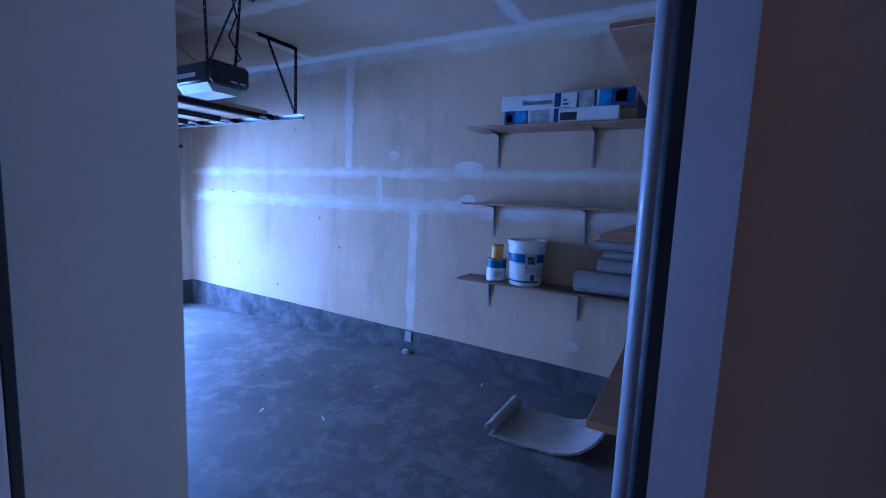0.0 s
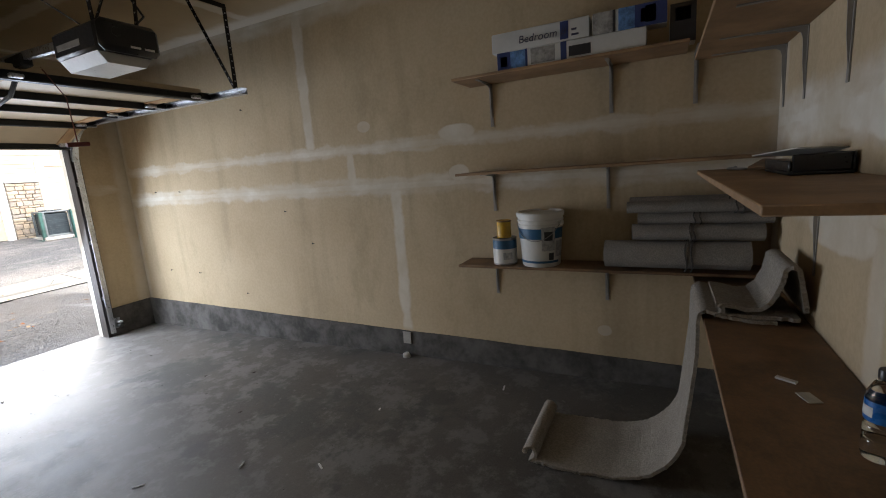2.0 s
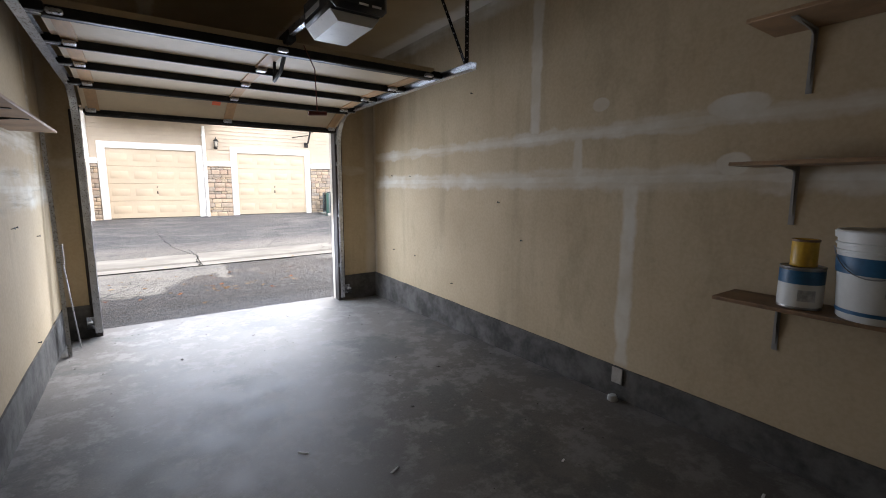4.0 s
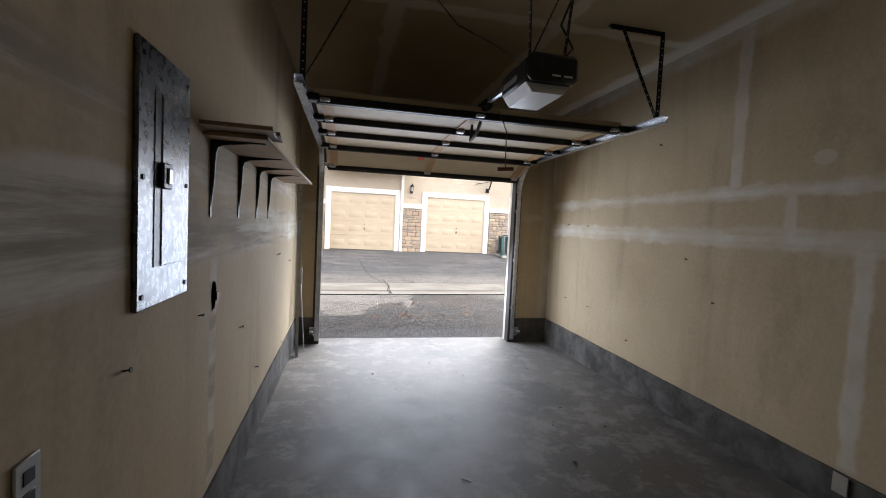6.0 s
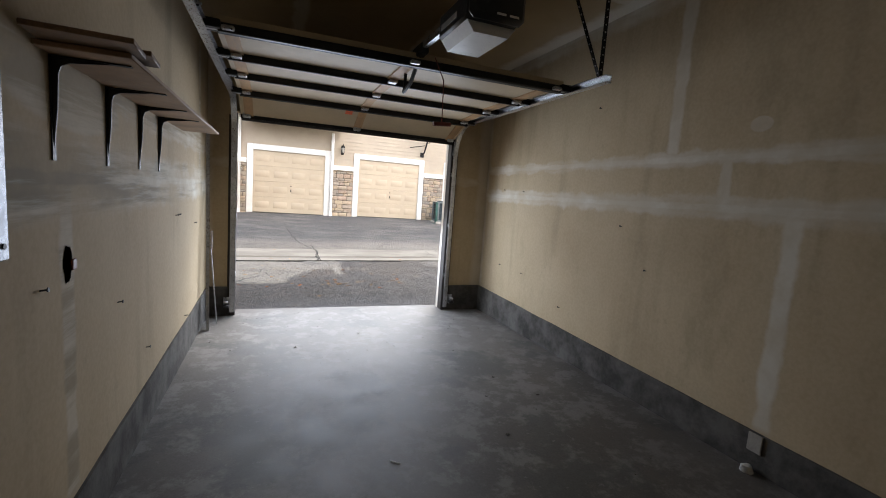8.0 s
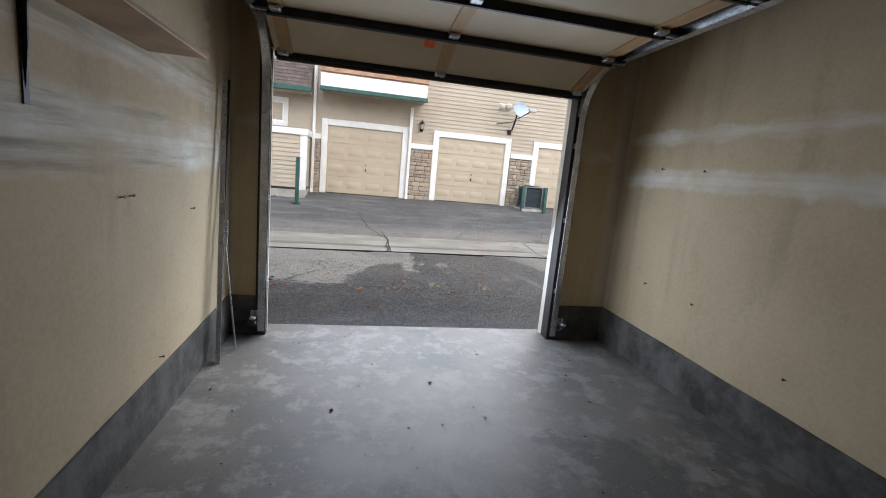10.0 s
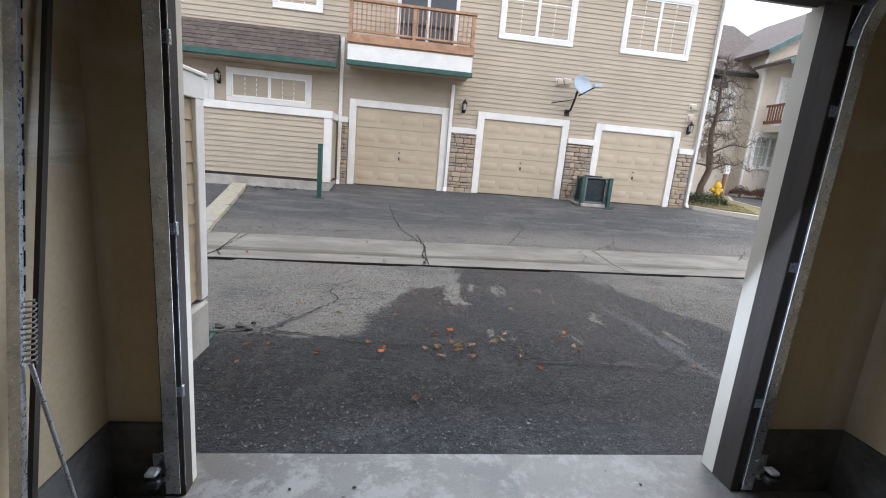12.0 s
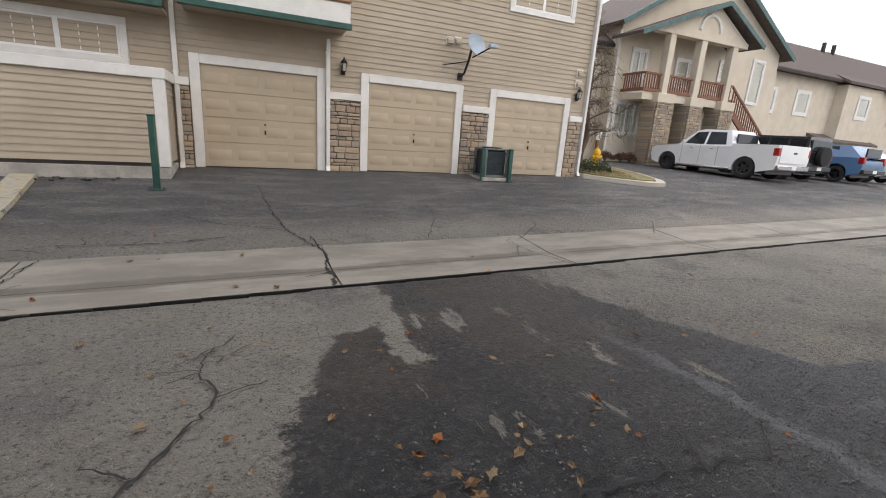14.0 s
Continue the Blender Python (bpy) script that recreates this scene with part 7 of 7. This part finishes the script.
    window(18.95, 20.1, 4.35, 6.6, Y - 0.02, M_BLINDGREY, 2, (0, 0), "white framed balcony door with dark glass", 0.14)
    window(22.2, 24.2, 4.9, 6.5, Y - 0.02, M_BLINDGREY, 2, (0, 1), "white framed balcony window reflecting sky", 0.14)
    window(25.7, 26.9, 5.6, 6.8, Y - 0.02, M_BLINDGREY, 1, (0, 1), "small white framed upper window", 0.14)
    window(28.6, 29.8, 4.6, 7.2, Y - 0.02, M_BLINDGREY, 1, (0, 1), "tall white framed upper window", 0.14)
    lantern(21.5, Y - 0.03, 6.2, 1.3)
    st = empty("outside_stair", "red brown wooden outside stair with railing", "stairs", kind="structure")
    part("stringer", prism([(25.3, 4.2), (25.3, 3.8), (29.0, 1.2), (29.0, 1.6)], 1, P - 0.2, P - 0.1), M_RAIL, st)
    part("hand_rail", prism([(25.3, 5.2), (25.3, 5.08), (29.0, 2.5), (29.0, 2.62)], 1, P - 0.2, P - 0.1), M_RAIL, st)
    for k in range(18):
        xx = 25.4 + k * 0.2
        part("baluster", box((xx, P - 0.18, 4.1 - 0.7 * (xx - 25.3)), (xx + 0.05, P - 0.12, 5.12 - 0.7 * (xx - 25.3))), M_RAIL, st)
    part("ground_door", box((30.2, Y - 0.06, 0.7), (31.2, Y - 0.002, 2.9), 0.01), M_WHITE, b)


porch_building()


def far_building():
    b = empty("far_building", "cream stucco building with brown roof in the distance", "building", kind="structure")
    Y = 27.0
    part("wall", box((34, Y, 0.4), (75, Y + 10, 9.2)), M_STUCCO, b)
    part("bay", box((54, Y - 1.0, 3.6), (60.5, Y, 8.9)), M_STUCCO, b)
    part("bay_roof", prism([(Y - 1.4, 8.9), (Y - 1.4, 9.15), (Y + 2, 10.9), (Y + 2, 10.6)], 0, 53.3, 61.2), M_SHINGLE, b)
    part("roof", prism([(Y - 0.7, 9.1), (Y - 0.7, 9.35), (Y + 5, 13.4), (Y + 10.7, 9.35), (Y + 10.7, 9.1)], 0, 33.0, 76), M_SHINGLE, b)
    part("pent_roof", prism([(Y - 1.6, 3.3), (Y - 1.6, 3.5), (Y - 0.0, 4.2), (Y - 0.0, 3.9)], 0, 51, 61), M_SHINGLE, b)
    part("gutter", box((33, Y - 0.85, 9.0), (76, Y - 0.68, 9.2)), M_BROWN, b)
    for x in (60.5, 58.6):
        part("roof_vent", box((x, Y + 4.5, 12.8), (x + 0.3, Y + 4.8, 14.1), 0.02), M_BROWN, b)
    for x0, z0 in ((42.6, 5.5), (47.8, 5.6), (56.2, 5.8), (65, 5.8)):
        window(x0, x0 + 2.3, z0, z0 + 2.3, Y - 0.03 if x0 < 54 or x0 > 60 else Y - 1.03, M_BLINDGREY, 1, (0, 1), "white framed window of a far building", 0.3)
    for x0 in (40.5, 50.0, 58.5):
        part("garage_door", box((x0, Y - 0.05, 0.6), (x0 + 5, Y - 0.001, 2.9), 0.02), M_GDOOR, b)
        part("garage_casing", boxes([((x0 - 0.3, Y - 0.08, 0.6), (x0, Y - 0.001, 3.2)), ((x0 + 5, Y - 0.08, 0.6), (x0 + 5.3, Y - 0.001, 3.2)), ((x0, Y - 0.08, 2.9), (x0 + 5, Y - 0.001, 3.2))]), M_WHITE, b)


far_building()


# ---- parked vehicles ----
def car_paint(name, c):
    n = Nodes(name, 0.25)
    n.color(n.mix(n.ramp(n.noise(1.5, 3, 0.5), 0.3, 0.7), tuple(v * 0.93 for v in c), c))
    n.bsdf.inputs["Coat Weight"].default_value = 0.6
    n.bsdf.inputs["Coat Roughness"].default_value = 0.08
    return n.mat


M_TYRE = surface("tyre_rubber", (0.018, 0.018, 0.018), 0.85, 0, 0.2, 12, 60, 0.2)
M_RIM = surface("dark_alloy", (0.08, 0.08, 0.085), 0.3, 0.8, 0.2, 12, 60, 0.05)
M_TAIL = surface("red_tail_lamp", (0.35, 0.015, 0.012), 0.2, 0, 0.2, 10, 60, 0.0)
M_CHROME = surface("bright_chrome", (0.6, 0.6, 0.62), 0.15, 1.0, 0.08, 10, 60, 0.0)


def arch_outline(length, wheels, r, belly):
    """The lower edge of a body side, front (x=0) to rear, with round wheel openings."""
    pts = [(0.12, belly + 0.1)]
    for w in wheels:
        pts += [(w + r * math.cos(radians(a)), 0.38 + r * math.sin(radians(a))) for a in range(190, -11, -20)]
    pts.append((length - 0.05, belly + 0.12))
    return pts


def vehicle(name, label, m, paint, length, width, wheels, wheel_r, top_line, glass, roof_w, tail_z, extra=""):
    """A body drawn out across its width, a narrower cabin, glass, wheels, lamps. Front at x=0, x runs to the rear."""
    v = empty(name, label, "vehicle", m, group="parked vehicles")
    w = width / 2
    lower = arch_outline(length, wheels, wheel_r + 0.08, 0.32)
    shoulder, cabin = top_line
    body = part("body", prism(lower + shoulder[::-1], 1, -w, w), paint, v)
    cb = bmesh.new()
    lo = [cb.verts.new((x, -w + 0.03, z)) if k in (0, len(cabin) - 1) else cb.verts.new((x, -roof_w, z)) for k, (x, z) in enumerate(cabin)]
    hi = [cb.verts.new((x, w - 0.03, z)) if k in (0, len(cabin) - 1) else cb.verts.new((x, roof_w, z)) for k, (x, z) in enumerate(cabin)]
    k = len(cabin)
    cb.faces.new(lo[::-1])
    cb.faces.new(hi)
    for i in range(k):
        cb.faces.new((lo[i], lo[(i + 1) % k], hi[(i + 1) % k], hi[i]))
    bmesh.ops.triangulate(cb, faces=[f for f in cb.faces if len(f.verts) > 4])
    part("cabin", cb, paint, v)
    zb = cabin[0][1]
    zt = max(z for _, z in cabin)
    for side in (-1, 1):
        for poly in glass:
            bm = bmesh.new()
            ring = []
            for x, z in poly:
                q = (z - zb) / (zt - zb)
                y = side * ((w - 0.03) + (roof_w - (w - 0.03)) * q + 0.006)
                ring.append(bm.verts.new((x, y, z)))
            bm.faces.new(ring)
            bmesh.ops.solidify(bm, geom=list(bm.faces), thickness=0.008)
            part("side_window", bm, M_DARKGLASS, v)
        part("mirror", box((cabin[0][0] + 0.28, side * (w + 0.02) - 0.08, zb + 0.02), (cabin[0][0] + 0.4, side * (w + 0.1) + 0.04, zb + 0.22), 0.03), paint if extra == "pickup" else M_BLACKPLASTIC, v)
        part("sill", box((wheels[0] + 0.55, side * w - 0.06, 0.3), (wheels[1] - 0.55, side * w + 0.07, 0.37), 0.02), M_CHROME if extra == "pickup" else M_BLACKPLASTIC, v)
        for hx in (0.36, 0.52):
            part("door_handle", box((length * hx, side * w - 0.01, zb - 0.12), (length * hx + 0.16, side * w + 0.025, zb - 0.08), 0.01), M_CHROME if extra == "pickup" else M_BLACKPLASTIC, body)
        for gx in (0.29, 0.445, 0.585):
            part("door_gap", box((length * gx, side * (w + 0.001) - 0.003, 0.42), (length * gx + 0.012, side * (w + 0.001) + 0.003, zb)), M_BLACKPLASTIC, body)
        part("tail_lamp", box((length - 0.2, side * (w - 0.09) - 0.1, tail_z), (length + 0.012, side * (w - 0.09) + 0.1, tail_z + 0.3), 0.02), M_TAIL, v)
        part("head_lamp", box((-0.01, side * (w - 0.22) - 0.2, 0.78), (0.3, side * (w - 0.22) + 0.2, 0.96), 0.03), M_CHROME, v)
        for wx in wheels:
            tyre = part("wheel", lathe([(wheel_r * 0.62, -0.13), (wheel_r * 0.93, -0.13), (wheel_r, -0.09), (wheel_r, 0.09), (wheel_r * 0.93, 0.13), (wheel_r * 0.62, 0.13), (wheel_r * 0.6, 0.0), (wheel_r * 0.62, -0.13)], 28), M_TYRE, v, "", pose(wx, side * (w - 0.12), wheel_r, 90, 0, 0))
            rim = bmesh.new()
            lathe([(wheel_r * 0.62, 0.1), (wheel_r * 0.58, 0.09), (wheel_r * 0.56, -0.02), (0, -0.02)], 24, rim)
            for q in range(6):
                aa = q * math.pi / 3
                beam((0, 0, 0.06), (wheel_r * 0.58 * math.cos(aa), wheel_r * 0.58 * math.sin(aa), 0.08), 0.07, 0.03, rim)
            rod((0, 0, 0.0), (0, 0, 0.1), 0.06, sides=12, bm=rim)
            part("rim", rim, M_RIM, tyre, "", pose(0, 0, 0, 180 if side > 0 else 0, 0, 0))
    part("rear_window", box((cabin[-1][0] - 0.06, -roof_w + 0.08, zb + 0.08), (cabin[-1][0] + 0.012, roof_w - 0.08, zt - 0.14), 0.02), M_DARKGLASS, v) if extra != "pickup" else None
    ws = bmesh.new()
    (xa, za), (xb2, zb2) = cabin[0], cabin[1]
    ring = [ws.verts.new(p) for p in ((xa + 0.1, -w + 0.16, za + 0.06), (xa + 0.1, w - 0.16, za + 0.06), (xb2 - 0.04, roof_w - 0.06, zb2 - 0.03), (xb2 - 0.04, -roof_w + 0.06, zb2 - 0.03))]
    f = ws.faces.new(ring)
    bmesh.ops.translate(ws, verts=ring, vec=(-0.03, 0, 0.012))
    bmesh.ops.solidify(ws, geom=[f], thickness=0.008)
    part("windscreen", ws, M_DARKGLASS, v)
    part("rear_bumper", box((length - 0.12, -w + 0.03, 0.42), (length + 0.1, w - 0.03, 0.62), 0.03), M_CHROME if extra == "pickup" else M_BLACKPLASTIC, v)
    part("front_bumper", box((-0.08, -w + 0.04, 0.4), (0.14, w - 0.04, 0.66), 0.04), M_CHROME if extra == "pickup" else M_BLACKPLASTIC, v)
    part("plate", box((length + 0.1, -0.16, 0.46), (length + 0.106, 0.16, 0.6)), M_VINYL, v)
    part("underbody", box((0.4, -w + 0.15, 0.24), (length - 0.4, w - 0.15, 0.5)), M_BLACKPLASTIC, v)
    return v


white = car_paint("white_car_paint", (0.78, 0.78, 0.77))
black = car_paint("black_car_paint", (0.02, 0.02, 0.022))
blue = car_paint("blue_grey_car_paint", (0.10, 0.19, 0.33))
# front towards the porch building: local x runs to the rear, towards -y
gz = ground_z(18.7, 13.4)
pk = vehicle("pickup_truck", "white crew cab pickup truck parked before the porch", pose(19.72, 16.35, gz, 0, 0, -90), white, 5.85, 2.02, (1.0, 4.65), 0.41,
             ([(0.04, 0.72), (0.06, 1.0), (0.3, 1.12), (1.55, 1.2), (4.0, 1.22), (4.05, 1.34), (5.82, 1.36), (5.85, 0.8)], [(1.45, 1.2), (2.15, 1.83), (2.5, 1.9), (3.7, 1.88), (4.02, 1.22)]),
             [[(1.78, 1.27), (2.22, 1.77), (2.72, 1.8), (2.72, 1.25)], [(2.82, 1.25), (2.82, 1.8), (3.55, 1.78), (3.72, 1.28)]], 0.74, 0.95, "pickup")
part("bed_opening", box((4.12, -0.82, 1.2), (5.76, 0.82, 1.372)), M_BLACKPLASTIC, pk)
part("tailgate", box((5.83, -0.88, 0.68), (5.875, 0.88, 1.36), 0.015), white, pk)
part("rear_glass", box((3.9, -0.66, 1.3), (3.985, 0.66, 1.74), 0.02), M_DARKGLASS, pk)
part("badge", box((5.875, -0.12, 1.05), (5.885, 0.12, 1.12), 0.01), M_BLACKPLASTIC, pk)
jp = vehicle("off_road_car", "black boxy off road car with a rear spare wheel", pose(22.6, 15.3, ground_z(22, 13), 0, 0, -90), black, 4.2, 1.85, (0.8, 3.3), 0.42,
             ([(0.05, 0.7), (0.08, 1.05), (1.4, 1.15), (4.18, 1.18), (4.2, 0.7)], [(1.4, 1.15), (1.7, 1.78), (1.9, 1.84), (4.1, 1.82), (4.19, 1.16)]),
             [[(1.68, 1.2), (1.86, 1.72), (2.5, 1.74), (2.5, 1.2)], [(2.6, 1.2), (2.6, 1.74), (3.3, 1.73), (3.3, 1.2)], [(3.4, 1.2), (3.4, 1.73), (4.0, 1.72), (4.05, 1.2)]], 0.78, 0.85)
part("spare_wheel", lathe([(0, -0.1), (0.25, -0.11), (0.39, -0.1), (0.41, 0), (0.39, 0.1), (0.25, 0.12), (0, 0.1)], 28), M_TYRE, jp, "", pose(4.32, 0.05, 1.05, 0, 90, 0))
vehicle("sport_utility_car", "blue grey sport utility car parked in the lot", pose(25.9, 15.2, ground_z(26, 13), 0, 0, -90), blue, 4.6, 1.88, (0.9, 3.65), 0.36,
        ([(0.05, 0.65), (0.1, 0.9), (1.3, 1.05), (4.3, 1.12), (4.58, 1.0), (4.6, 0.6)], [(1.15, 1.05), (1.95, 1.6), (2.4, 1.67), (3.9, 1.62), (4.5, 1.1)]),
        [[(1.6, 1.1), (2.06, 1.54), (2.7, 1.6), (2.7, 1.1)], [(2.8, 1.1), (2.8, 1.6), (3.5, 1.57), (3.6, 1.12)]], 0.68, 0.85)
vehicle("far_car", "silver car parked far along the lot", pose(29.2, 15.4, ground_z(29, 13), 0, 0, -90), white, 4.5, 1.85, (0.85, 3.55), 0.34,
        ([(0.05, 0.6), (0.1, 0.85), (1.3, 1.0), (4.2, 1.02), (4.48, 0.95), (4.5, 0.6)], [(1.15, 1.0), (1.95, 1.42), (2.4, 1.47), (3.4, 1.44), (4.1, 1.02)]),
        [[(1.6, 1.04), (2.06, 1.37), (2.7, 1.4), (2.7, 1.04)], [(2.8, 1.04), (2.8, 1.4), (3.3, 1.38), (3.5, 1.05)]], 0.62, 0.75)
